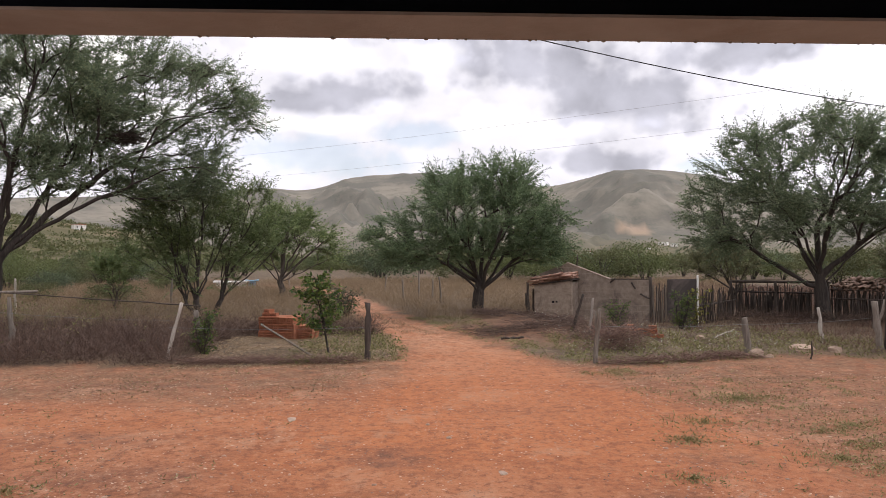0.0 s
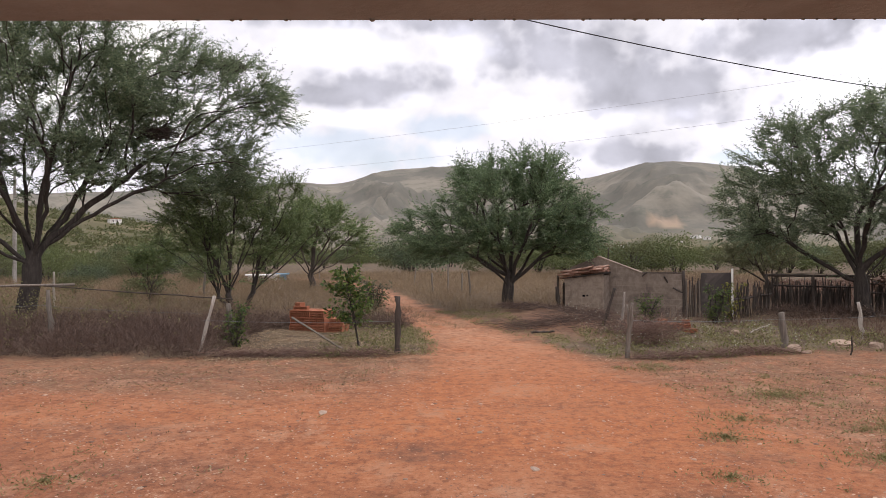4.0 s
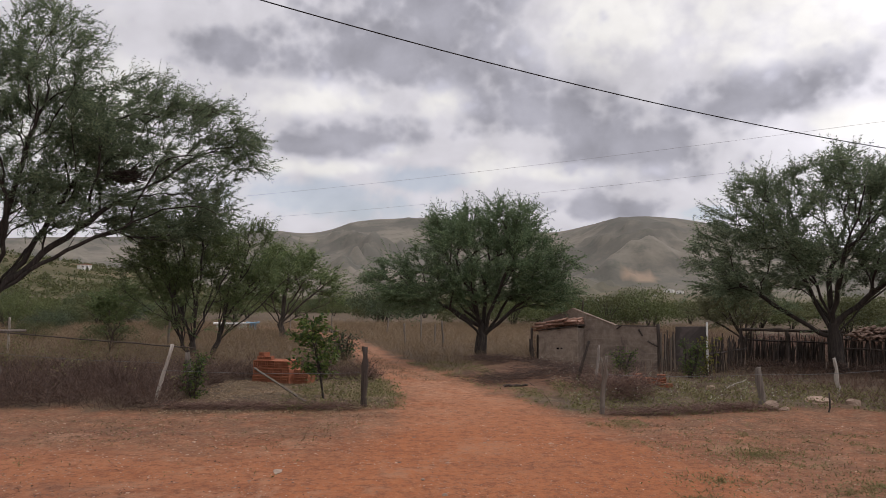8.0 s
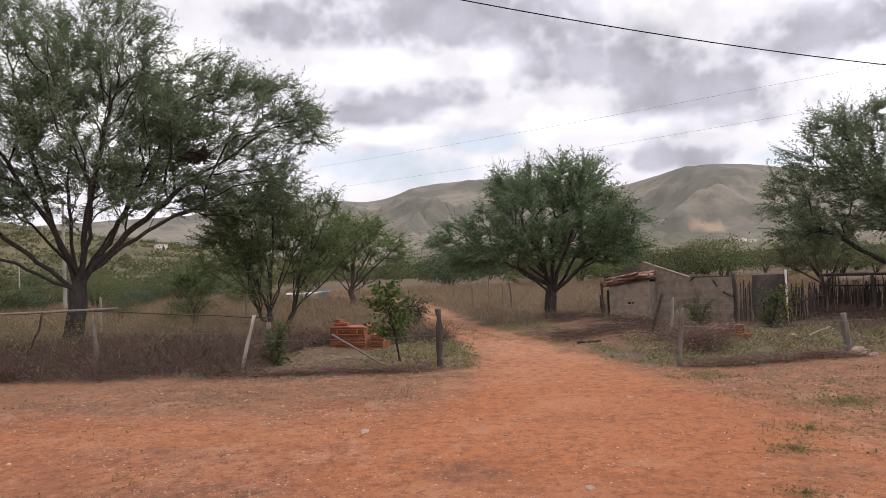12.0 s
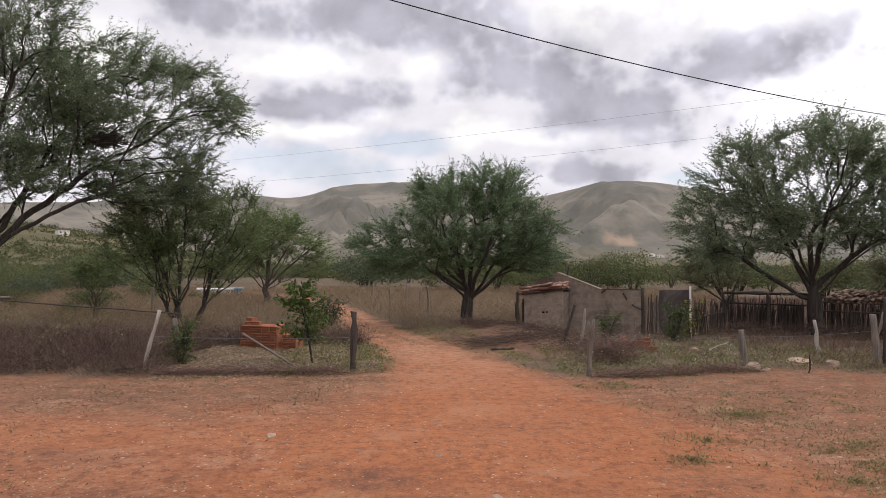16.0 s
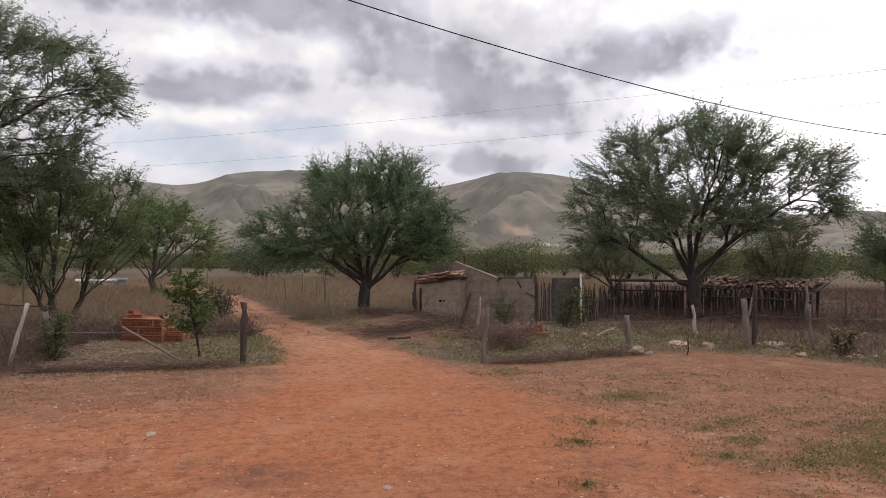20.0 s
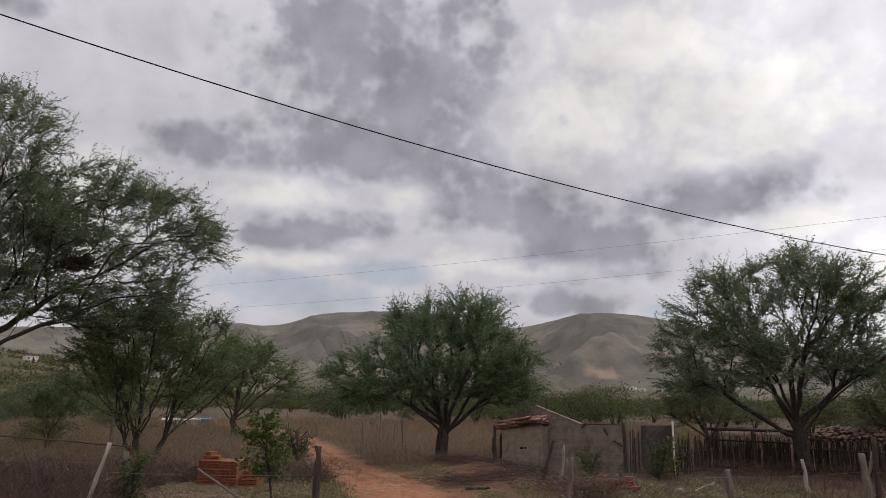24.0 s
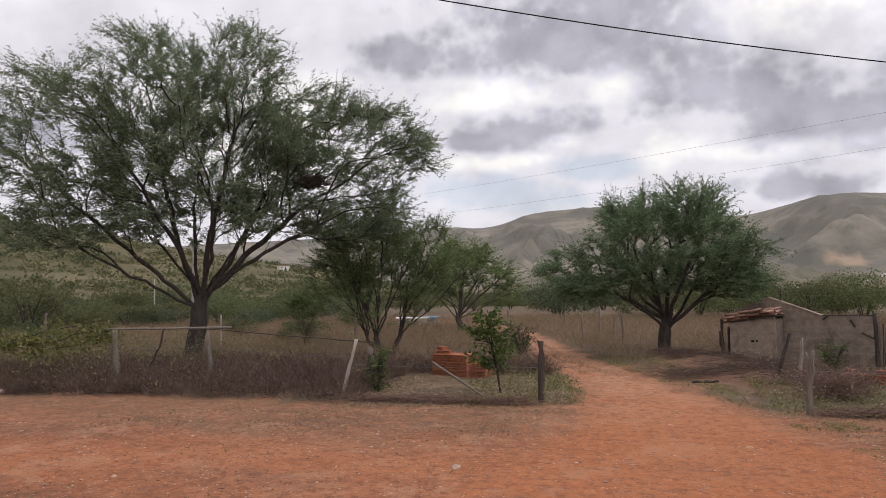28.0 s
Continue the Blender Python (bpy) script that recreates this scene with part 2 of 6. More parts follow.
def ground_mat():
    k = Mat("soil", 0.96, spec=0.15)
    P = True
    coarse, mid, fine = k.noise(0.28, 5, 0.6, world=P), k.noise(1.6, 6, 0.65, world=P, dist=0.4), k.noise(14, 6, 0.7, world=P)
    grit = k.noise(27, 4, 0.8, world=P)
    ruts = k.noise(0.9, 5, 0.65, world=True, stretch=(0.35, 2.4, 1), dist=0.6)
    col = k.mix(k.ramp(coarse, 0.38, 0.62), SOIL_A, SOIL_B)
    col = k.mix(k.ramp(mid, 0.5, 0.72), col, SOIL_C)
    col = k.mix(k.math("MULTIPLY", k.ramp(fine, 0.5, 0.75), 0.4), col, SOIL_PALE)
    col = k.mix(k.math("MULTIPLY", k.ramp(grit, 0.58, 0.7), 0.6), col, (0.14, 0.056, 0.03))
    col = k.mix(k.math("MULTIPLY", k.ramp(grit, 0.36, 0.28), 0.45), col, SOIL_PALE)
    patch = k.noise(5.5, 9, 0.82, world=True)
    col = k.mix(k.math("MULTIPLY", k.ramp(patch, 0.5, 0.6), 0.8), col, (0.15, 0.058, 0.032))
    col = k.mix(k.math("MULTIPLY", k.ramp(patch, 0.46, 0.38), 0.6), col, SOIL_PALE)
    col = k.mix(k.math("MULTIPLY", k.ramp(ruts, 0.52, 0.7), 0.35), col, (0.185, 0.076, 0.042))
    col = k.mix(k.math("MULTIPLY", k.ramp(k.voro(9.0), 0.16, 0.06), 0.5), col, (0.13, 0.07, 0.045))
    sand = k.noise(0.75, 9, 0.72, world=True, dist=0.5)
    col = k.mix(k.math("MULTIPLY", k.ramp(sand, 0.53, 0.62), 0.55), col, SOIL_PALE)
    col = k.mix(k.math("MULTIPLY", k.ramp(sand, 0.47, 0.38), 0.5), col, SOIL_C)
    crumb = k.noise(11, 8, 0.85, world=True)
    col = k.mix(k.math("MULTIPLY", k.ramp(crumb, 0.53, 0.6), 0.6), col, (0.15, 0.07, 0.04))
    # the worn wheel way and its apron are redder and smoother
    col = k.mix(k.math("MULTIPLY", k.attr("road"), k.ramp(patch, 0.38, 0.58, 0.92, 0.25)), col, k.mix(k.math("MULTIPLY", k.attr("dust"), k.ramp(mid, 0.25, 0.6)), k.mix(k.ramp(fine, 0.3, 0.7), ROAD_A, ROAD_B), (0.46, 0.26, 0.16)))
    # trodden grey-brown litter toward the fence and the weedy side
    litter = k.math("MULTIPLY", k.attr("litter"), k.ramp(k.noise(2.3, 6, 0.7, world=P), 0.32, 0.6))
    col = k.mix(litter, col, k.mix(k.ramp(fine, 0.35, 0.65), (0.135, 0.07, 0.042), (0.26, 0.145, 0.085)))
    stub = k.noise(3.2, 9, 0.8, world=True)
    col = k.mix(k.math("MULTIPLY", k.attr("litter"), k.math("MULTIPLY", k.ramp(stub, 0.52, 0.6), 0.6)), col, (0.12, 0.068, 0.042))
    col = k.mix(k.math("MULTIPLY", k.attr("litter"), k.math("MULTIPLY", k.ramp(stub, 0.46, 0.38), 0.3)), col, (0.42, 0.26, 0.155))
    col = k.mix(k.attr("mound"), col, k.mix(k.ramp(stub, 0.4, 0.6), (0.085, 0.046, 0.033), (0.20, 0.105, 0.068)))
    # damp and oily stains on the yard
    col = k.mix(k.math("MULTIPLY", k.attr("stain"), k.ramp(patch, 0.35, 0.6, 0.45, 1.0)), col, (0.115, 0.062, 0.045))
    # pale bedded gravel and dark crumbs, in drifts
    drift = k.ramp(k.noise(0.55, 6, 0.7, world=P, dist=0.8), 0.42, 0.62)
    cell, tone = k.voro(24.0), k.voro(24.0, out="Color")
    tn = k.t.nodes.new("ShaderNodeSeparateColor")
    k.link(tone, tn.inputs[0])
    chip = k.math("MULTIPLY", k.ramp(cell, 0.34, 0.22), k.math("MULTIPLY", k.ramp(tn.outputs[0], 0.62, 0.68), k.math("MULTIPLY", drift, k.attr("yard"))))
    col = k.mix(k.math("MULTIPLY", chip, 0.75), col, k.mix(k.ramp(tn.outputs[1], 0.3, 0.7), (0.085, 0.045, 0.032), (0.48, 0.31, 0.21)))
    # field floor
    field = k.mix(k.ramp(mid, 0.35, 0.65), (0.085, 0.06, 0.042), (0.15, 0.11, 0.07))
    field = k.mix(k.math("MULTIPLY", k.ramp(fine, 0.5, 0.7), 0.5), field, (0.2, 0.16, 0.1))
    col = k.mix(k.attr("field"), col, field)
    # scrub slopes
    c1, c2 = k.noise(0.035, 7, 0.62, world=P), k.noise(0.006, 6, 0.6, world=P)
    slope = k.mix(k.ramp(c1, 0.42, 0.62), (0.084, 0.076, 0.036), (0.138, 0.112, 0.058))
    slope = k.mix(k.math("MULTIPLY", k.ramp(k.noise(0.16, 5, 0.7, world=P), 0.52, 0.62), 0.75), slope, (0.075, 0.072, 0.036))
    slope = k.mix(k.math("MULTIPLY", k.ramp(c2, 0.5, 0.66), 0.5), slope, (0.175, 0.132, 0.078))
    col = k.mix(k.attr("slope"), col, slope)
    # far hills: distance haze is put into this paler, greyer colour
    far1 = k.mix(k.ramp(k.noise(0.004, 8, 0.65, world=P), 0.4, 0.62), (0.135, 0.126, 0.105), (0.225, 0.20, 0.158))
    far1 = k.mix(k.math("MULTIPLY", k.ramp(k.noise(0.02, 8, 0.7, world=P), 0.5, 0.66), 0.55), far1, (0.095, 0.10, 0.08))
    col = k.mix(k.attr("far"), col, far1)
    col = k.mix(k.attr("scar"), col, (0.44, 0.31, 0.21))
    k.colour(col)
    h = k.math("ADD", k.math("MULTIPLY", mid, 0.5), k.math("ADD", k.math("MULTIPLY", fine, 0.35), k.math("MULTIPLY", grit, 0.2)))
    k.bump(h, 0.8, 0.06)
    return k.m


SOIL_A, SOIL_B, SOIL_C, SOIL_PALE = (0.275, 0.108, 0.054), (0.325, 0.145, 0.078), (0.195, 0.079, 0.043), (0.42, 0.25, 0.158)
ROAD_A, ROAD_B = (0.37, 0.118, 0.045), (0.415, 0.168, 0.073)
M_GROUND = ground_mat()
M_BARK = bark_mat("grey_brown_bark", (0.045, 0.036, 0.03), (0.13, 0.105, 0.085))
M_BARK_D = bark_mat("dark_bark", (0.03, 0.025, 0.022), (0.085, 0.068, 0.057))
M_LEAF = leaf_mat("mesquite_leaf", (0.088, 0.122, 0.070), (0.275, 0.325, 0.19), (0.155, 0.19, 0.115), 0.5)
M_LEAF_G = leaf_mat("green_mesquite_leaf", (0.070, 0.112, 0.056), (0.225, 0.29, 0.15), (0.13, 0.175, 0.092), 0.5)
M_LEAF_Y = leaf_mat("light_leaf", (0.09, 0.128, 0.052), (0.23, 0.28, 0.12), (0.15, 0.185, 0.08), 0.48)
M_LEAF_D = leaf_mat("dark_leaf", (0.055, 0.078, 0.042), (0.125, 0.15, 0.078), (0.08, 0.098, 0.06), 0.4)
M_LEAF_B = leaf_mat("broad_leaf", (0.035, 0.07, 0.02), (0.13, 0.17, 0.042), (0.09, 0.112, 0.03), 0.35)
M_LEAF_YEL = leaf_mat("yellowing_leaf", (0.12, 0.13, 0.025), (0.26, 0.235, 0.05), (0.12, 0.14, 0.035), 0.4)
M_VINE = leaf_mat("vine_leaf", (0.08, 0.10, 0.03), (0.24, 0.23, 0.075), (0.15, 0.155, 0.05), 0.4)
M_SCRUB_T = leaf_mat("thin_tree_leaf", (0.12, 0.125, 0.065), (0.24, 0.235, 0.13), (0.17, 0.17, 0.09), 0.45)
M_BUSH_O = leaf_mat("olive_shrub_leaf", (0.085, 0.092, 0.04), (0.135, 0.138, 0.062), (0.105, 0.112, 0.05), 0.35)
M_BUSH_L = leaf_mat("light_shrub_leaf", (0.09, 0.108, 0.042), (0.15, 0.168, 0.068), (0.115, 0.13, 0.052), 0.38)
M_BUSH_G = leaf_mat("green_shrub_leaf", (0.07, 0.09, 0.042), (0.125, 0.148, 0.07), (0.09, 0.112, 0.052), 0.38)
M_DRY = leaf_mat("dry_grass", (0.085, 0.048, 0.035), (0.185, 0.112, 0.078), (0.11, 0.064, 0.048), 0.2)
M_STRAW = leaf_mat("straw_grass", (0.165, 0.115, 0.066), (0.31, 0.225, 0.135), (0.19, 0.13, 0.082), 0.3)
M_BRUSH = leaf_mat("dry_brush", (0.06, 0.038, 0.03), (0.175, 0.115, 0.084), (0.09, 0.056, 0.043), 0.1)
M_YARDWEED = leaf_mat("trodden_weed", (0.14, 0.125, 0.05), (0.31, 0.27, 0.125), (0.21, 0.18, 0.085), 0.3)
M_WINDROW = leaf_mat("windrow_twig", (0.115, 0.066, 0.05), (0.27, 0.172, 0.13), (0.16, 0.095, 0.072), 0.1)
M_WEED = leaf_mat("green_weed", (0.12, 0.12, 0.045), (0.275, 0.255, 0.115), (0.19, 0.172, 0.08), 0.3)
M_FLOWER = leaf_mat("pale_flower", (0.42, 0.42, 0.34), (0.6, 0.6, 0.52), (0.3, 0.34, 0.22), 0.3)
M_STUBBLE = leaf_mat("stubble_weed", (0.085, 0.062, 0.03), (0.20, 0.165, 0.075), (0.12, 0.085, 0.045), 0.2)
M_LITTER = leaf_mat("dead_leaves", (0.20, 0.135, 0.08), (0.40, 0.29, 0.18), (0.3, 0.22, 0.14), 0.05)
M_GRAVEL = leaf_mat("loose_gravel", (0.14, 0.075, 0.05), (0.50, 0.34, 0.235), (0.34, 0.19, 0.12), 0.0)
M_POST = wood_mat("weathered_post", (0.14, 0.115, 0.095), (0.27, 0.23, 0.19))
M_POST_P = wood_mat("pale_post", (0.3, 0.26, 0.22), (0.48, 0.43, 0.37), vary=0.15)
M_POST_G = wood_mat("grey_post", (0.19, 0.158, 0.132), (0.36, 0.31, 0.265), vary=0.15)
M_POST_D = wood_mat("dark_post", (0.045, 0.036, 0.03), (0.11, 0.085, 0.07))
M_STICK = wood_mat("palisade_stick", (0.062, 0.05, 0.043), (0.15, 0.12, 0.102), vary=0.75)
M_WALL = rough_mat("grey_render", (0.165, 0.128, 0.10), (0.25, 0.20, 0.16), 5, stain=(0.115, 0.088, 0.072), courses=True)
M_PATCH = rough_mat("pale_mortar", (0.235, 0.18, 0.138), (0.31, 0.245, 0.19), 7, stain=(0.18, 0.135, 0.105), courses=True)
M_CLAY = rough_mat("clay_tile", (0.30, 0.115, 0.06), (0.42, 0.19, 0.11), 9, stain=(0.16, 0.10, 0.075), vary=0.6)
M_CLAY_H = rough_mat("limed_tile", (0.27, 0.125, 0.08), (0.44, 0.27, 0.20), 9, stain=(0.5, 0.40, 0.33), vary=0.5)
# darkened clay: shade under the porch roof is put into the colour
M_CLAY_SHADED = rough_mat("shaded_roof_clay", (0.095, 0.033, 0.02), (0.145, 0.052, 0.032), 9, stain=(0.055, 0.027, 0.02), vary=0.4)
M_CLAY_P = rough_mat("weathered_tile", (0.24, 0.14, 0.10), (0.42, 0.29, 0.22), 9, stain=(0.15, 0.095, 0.075), vary=0.7)
M_BRICK = rough_mat("red_block", (0.33, 0.115, 0.06), (0.42, 0.175, 0.095), 12, stain=(0.26, 0.10, 0.06), vary=0.4)
M_BEAM = rough_mat("beam_plaster", (0.35, 0.25, 0.19), (0.43, 0.32, 0.25), 6, stain=(0.31, 0.215, 0.165))
# near-black colour that stands for shade inside the porch and the vent holes
M_SHADE_BLACK = rough_mat("shade_black", (0.004, 0.004, 0.006), (0.007, 0.007, 0.009), 6)
M_SHADE_BLACK.node_tree.nodes["Principled BSDF"].inputs["Specular IOR Level"].default_value = 0.05
M_WALL_DARK = rough_mat("dark_render", (0.085, 0.07, 0.064), (0.13, 0.108, 0.095), 5, stain=(0.06, 0.05, 0.046))
M_PVC = rough_mat("white_pipe", (0.66, 0.645, 0.60), (0.72, 0.70, 0.66), 3, rough=0.42, stain=(0.58, 0.56, 0.51), bump=0.05)
M_GREYWOOD = wood_mat("grey_timber", (0.095, 0.085, 0.08), (0.155, 0.14, 0.132), vary=0.1)
M_CONC = rough_mat("concrete", (0.25, 0.225, 0.20), (0.34, 0.31, 0.275), 7, stain=(0.20, 0.175, 0.15))
M_STONE = rough_mat("field_stone", (0.33, 0.235, 0.17), (0.48, 0.36, 0.275), 11, stain=(0.34, 0.2, 0.13), vary=0.5)
M_METAL = rough_mat("grey_metal", (0.14, 0.145, 0.15), (0.22, 0.225, 0.23), 9, rough=0.5, metal=0.5)
M_CABLE = rough_mat("black_cable", (0.012, 0.012, 0.012), (0.02, 0.02, 0.02), 20, rough=0.6)
M_WIRE = rough_mat("grey_wire", (0.35, 0.35, 0.36), (0.45, 0.45, 0.46), 20, rough=0.5, metal=0.3)
M_WHITE = rough_mat("white_wall", (0.66, 0.64, 0.6), (0.76, 0.74, 0.7), 3, stain=(0.5, 0.47, 0.42))
M_NEST = rough_mat("nest_twigs", (0.04, 0.032, 0.027), (0.085, 0.066, 0.054), 14)
M_BLUE = rough_mat("blue_tarp", (0.16, 0.3, 0.42), (0.25, 0.4, 0.5), 4)

# ---- mesh helpers ----


def mesh_from(name, V, Fc, mat, smooth=False, midx=None):
    """A mesh from arrays: V (n,3) and Fc (m,k) with k corners to every face."""
    V, Fc = np.asarray(V, np.float32), np.asarray(Fc, np.int32)
    me = bpy.data.meshes.new(name)
    me.vertices.add(len(V)), me.loops.add(Fc.size), me.polygons.add(len(Fc))
    me.vertices.foreach_set("co", V.ravel())
    me.loops.foreach_set("vertex_index", Fc.ravel())
    me.polygons.foreach_set("loop_start", np.arange(0, Fc.size, Fc.shape[1], dtype=np.int32))
    me.polygons.foreach_set("loop_total", np.full(len(Fc), Fc.shape[1], np.int32))
    for m in mat if isinstance(mat, (list, tuple)) else [mat]:
        me.materials.append(m)
    if midx is not None:
        me.polygons.foreach_set("material_index", np.asarray(midx, np.int32))
    if smooth:
        me.polygons.foreach_set("use_smooth", np.ones(len(Fc), bool))
    me.update(calc_edges=True)
    me.validate()
    return me


def part(name, bm, mat, parent=None, label="", smooth=False):
    """Links a bmesh or a mesh as one object, under parent where one is given."""
    if isinstance(bm, bmesh.types.BMesh):
        me = bpy.data.meshes.new(name)
        bm.to_mesh(me)
        bm.free()
        for m in mat if isinstance(mat, (list, tuple)) else [mat]:
            me.materials.append(m)
        if smooth:
            me.polygons.foreach_set("use_smooth", np.ones(len(me.polygons), bool))
    else:
        me = bm
    ob = new(name, me)
    if parent is not None:
        ob.parent = parent
    if label:
        ob["label"] = label
    return ob


def thing(name, at, label, category, group="", kind="", rz=0.0):
    ob = new(name)
    ob.empty_display_size = 0.1
    ob.matrix_world = pose(*at, 0, 0, rz)
    return tagged(ob, label, category, group, kind)


def tube(pts, radii, sides=6, cap=True):
    """Vertices and four-cornered faces of a bent, tapered tube."""
    pts, radii = np.asarray(pts, float), np.asarray(radii, float)
    n = len(pts)
    tan = np.gradient(pts, axis=0)
    tan /= np.linalg.norm(tan, axis=1, keepdims=True) + 1e-9
    ref = np.array([1.0, 0.13, 0.07]) if abs(tan[0][0]) < 0.8 else np.array([0.1, 1.0, 0.05])
    a = np.cross(tan, ref)
    a /= np.linalg.norm(a, axis=1, keepdims=True) + 1e-9
    b = np.cross(tan, a)
    ang = np.arange(sides) * 2 * np.pi / sides
    ring = a[:, None, :] * np.cos(ang)[None, :, None] + b[:, None, :] * np.sin(ang)[None, :, None]
    V = (pts[:, None, :] + ring * radii[:, None, None]).reshape(-1, 3)
    i, j = np.meshgrid(np.arange(n - 1), np.arange(sides), indexing="ij")
    k = (j + 1) % sides
    Fc = np.stack([i * sides + j, i * sides + k, (i + 1) * sides + k, (i + 1) * sides + j], -1).reshape(-1, 4)
    if cap and sides >= 4:
        ends = []
        for base in (0, (n - 1) * sides):
            if sides == 4:
                ends.append([base, base + 1, base + 2, base + 3])
            elif sides == 6:
                ends += [[base, base + 1, base + 2, base + 3], [base, base + 3, base + 4, base + 5]]
            elif sides == 8:
                ends += [[base, base + 1, base + 2, base + 3], [base, base + 3, base + 4, base + 5], [base, base + 5, base + 6, base + 7]]
        if ends:
            Fc = np.concatenate([Fc, np.array(ends)])
    return V, Fc


class Heap:
    """Collects pieces of one mesh."""

    def __init__(self):
        self.V, self.F, self.n = [], [], 0

    def add(self, V, Fc):
        self.V.append(np.asarray(V, float)), self.F.append(np.asarray(Fc) + self.n)
        self.n += len(V)

    def mesh(self, name, mat, smooth=False):
        return mesh_from(name, np.concatenate(self.V), np.concatenate(self.F), mat, smooth)


def box_bm(sx, sy, sz, at=(0, 0, 0), bevel=0.0, rot=None, bm=None):
    """A box, bevelled, with its middle at at."""
    own = bm or bmesh.new()
    tmp = bmesh.new()
    bmesh.ops.create_cube(tmp, size=1.0)
    bmesh.ops.scale(tmp, vec=(sx, sy, sz), verts=tmp.verts)
    if bevel:
        bmesh.ops.bevel(tmp, geom=tmp.edges[:], offset=bevel, segments=1, affect="EDGES")
    if rot is not None:
        bmesh.ops.transform(tmp, matrix=rot, verts=tmp.verts)
    bmesh.ops.translate(tmp, vec=at, verts=tmp.verts)
    me = bpy.data.meshes.new("tmp")
    tmp.to_mesh(me)
    tmp.free()
    own.from_mesh(me)
    bpy.data.meshes.remove(me)
    return own


def leaves(rng, P, D, length, width, droop=0.25, spread=0.8):
    """A flat leaf of two triangles at each place P, roughly along D."""
    n = len(P)
    d = D + rng.normal(0, spread, (n, 3))
    d[:, 2] -= droop
    d /= np.linalg.norm(d, axis=1, keepdims=True) + 1e-9
    s = np.cross(d, rng.normal(0, 1, (n, 3)))
    s /= np.linalg.norm(s, axis=1, keepdims=True) + 1e-9
    ln = (length * rng.uniform(0.6, 1.35, n))[:, None]
    wd = (width * rng.uniform(0.6, 1.35, n))[:, None]
    mid = P + d * ln * 0.45
    V = np.stack([P, mid + s * wd * 0.5, P + d * ln, mid - s * wd * 0.5], 1).reshape(-1, 3)
    return V, np.arange(4 * n).reshape(-1, 4)


# ---- the lie of the land ----
EYE_X, EYE_Y = -0.3, 0.4
ROAD = [(0.9, 6.0, 3.4), (0.8, 12.0, 1.9), (0.45, 15.0, 1.35), (0.05, 17.2, 1.1), (-0.85, 20.0, 0.95), (-1.75, 23.5, 0.85), (-2.75, 28.0, 0.75),
        (-3.8, 33.0, 0.7), (-5.6, 40.0, 0.8), (-9.0, 48.0, 0.9), (-16.0, 58.0, 1.0)]
YARD = [(-60, 9.0), (-26, 11.2), (-15.2, 13.0), (-11.3, 13.8), (-7.5, 13.8), (-5.5, 13.4), (-2.2, 13.5), (-1.2, 14.0), (2.5, 13.7), (4.0, 13.4), (6.0, 14.0),
        (8.0, 14.6), (9.6, 13.2), (10.8, 10.6), (11.4, 8.4), (12.6, 6.8), (20, 1.5), (60, -12)]


def road_mask(x, y):
    best = np.full(np.shape(x), -9.0)
    for (x0, y0, w0), (x1, y1, w1) in zip(ROAD, ROAD[1:]):
        dx, dy = x1 - x0, y1 - y0
        u = np.clip(((x - x0) * dx + (y - y0) * dy) / (dx * dx + dy * dy), 0, 1)
        d = np.hypot(x - x0 - u * dx, y - y0 - u * dy)
        best = np.maximum(best, (w0 + (w1 - w0) * u) - d)
    return best


def yard_line(x):
    return np.interp(x, [p[0] for p in YARD], [p[1] for p in YARD])


def wave(x, y, s, k=0):
    """Smooth pseudo-random waves, about -1 to 1."""
    r = np.random.default_rng(100 + k)
    out = 0
    for i in range(9):
        a, f, p = r.uniform(0, 6.28), r.uniform(0.6, 1.9) / s, r.uniform(0, 6.28)
        out = out + np.sin((np.cos(a) * x + np.sin(a) * y) * f * 6.28 + p)
    return out / 3.4


# skylines: azimuth and height above the horizon in degrees
NEAR_RIDGE = [(-180, 4), (-95, 8), (-75, 9), (-66, 8.7), (-57.3, 7.3), (-52, 6.35), (-47, 5.6), (-42, 4.9), (-37, 4.1), (-32, 3.2), (-27, 2.5), (-22, 1.9), (-15.6, 0.6), (-10, 0), (180, 0)]
FAR_RIDGE = [(-180, 3), (-60, 3), (-40, 3.6), (-30, 4.3), (-22, 4.8), (-16, 5.2), (-13.2, 5.5), (-11, 5.4), (-9.4, 5.45), (-6.3, 6.55), (-3.5, 6.75), (-1, 6.8), (3, 6.7), (7, 5.9), (9.6, 5.6), (12, 6.1),
             (15, 6.85), (17.6, 6.95), (21.2, 6.3), (25, 5.2), (30, 4.2), (35, 3.4), (38.7, 3.0), (40.6, 3.4), (46, 2.9), (50, 2.4), (53, 2.65), (56, 2.0), (60, 1.75), (70, 2.2), (180, 3)]


def smooth(u):
    u = np.clip(u, 0, 1)
    return u * u * (3 - 2 * u)


def profile(az, pts):
    """A softened skyline."""
    a, e = [p[0] for p in pts], [p[1] for p in pts]
    return sum(np.interp(az + k, a, e) for k in (-1.2, -0.6, 0, 0.6, 1.2)) / 5


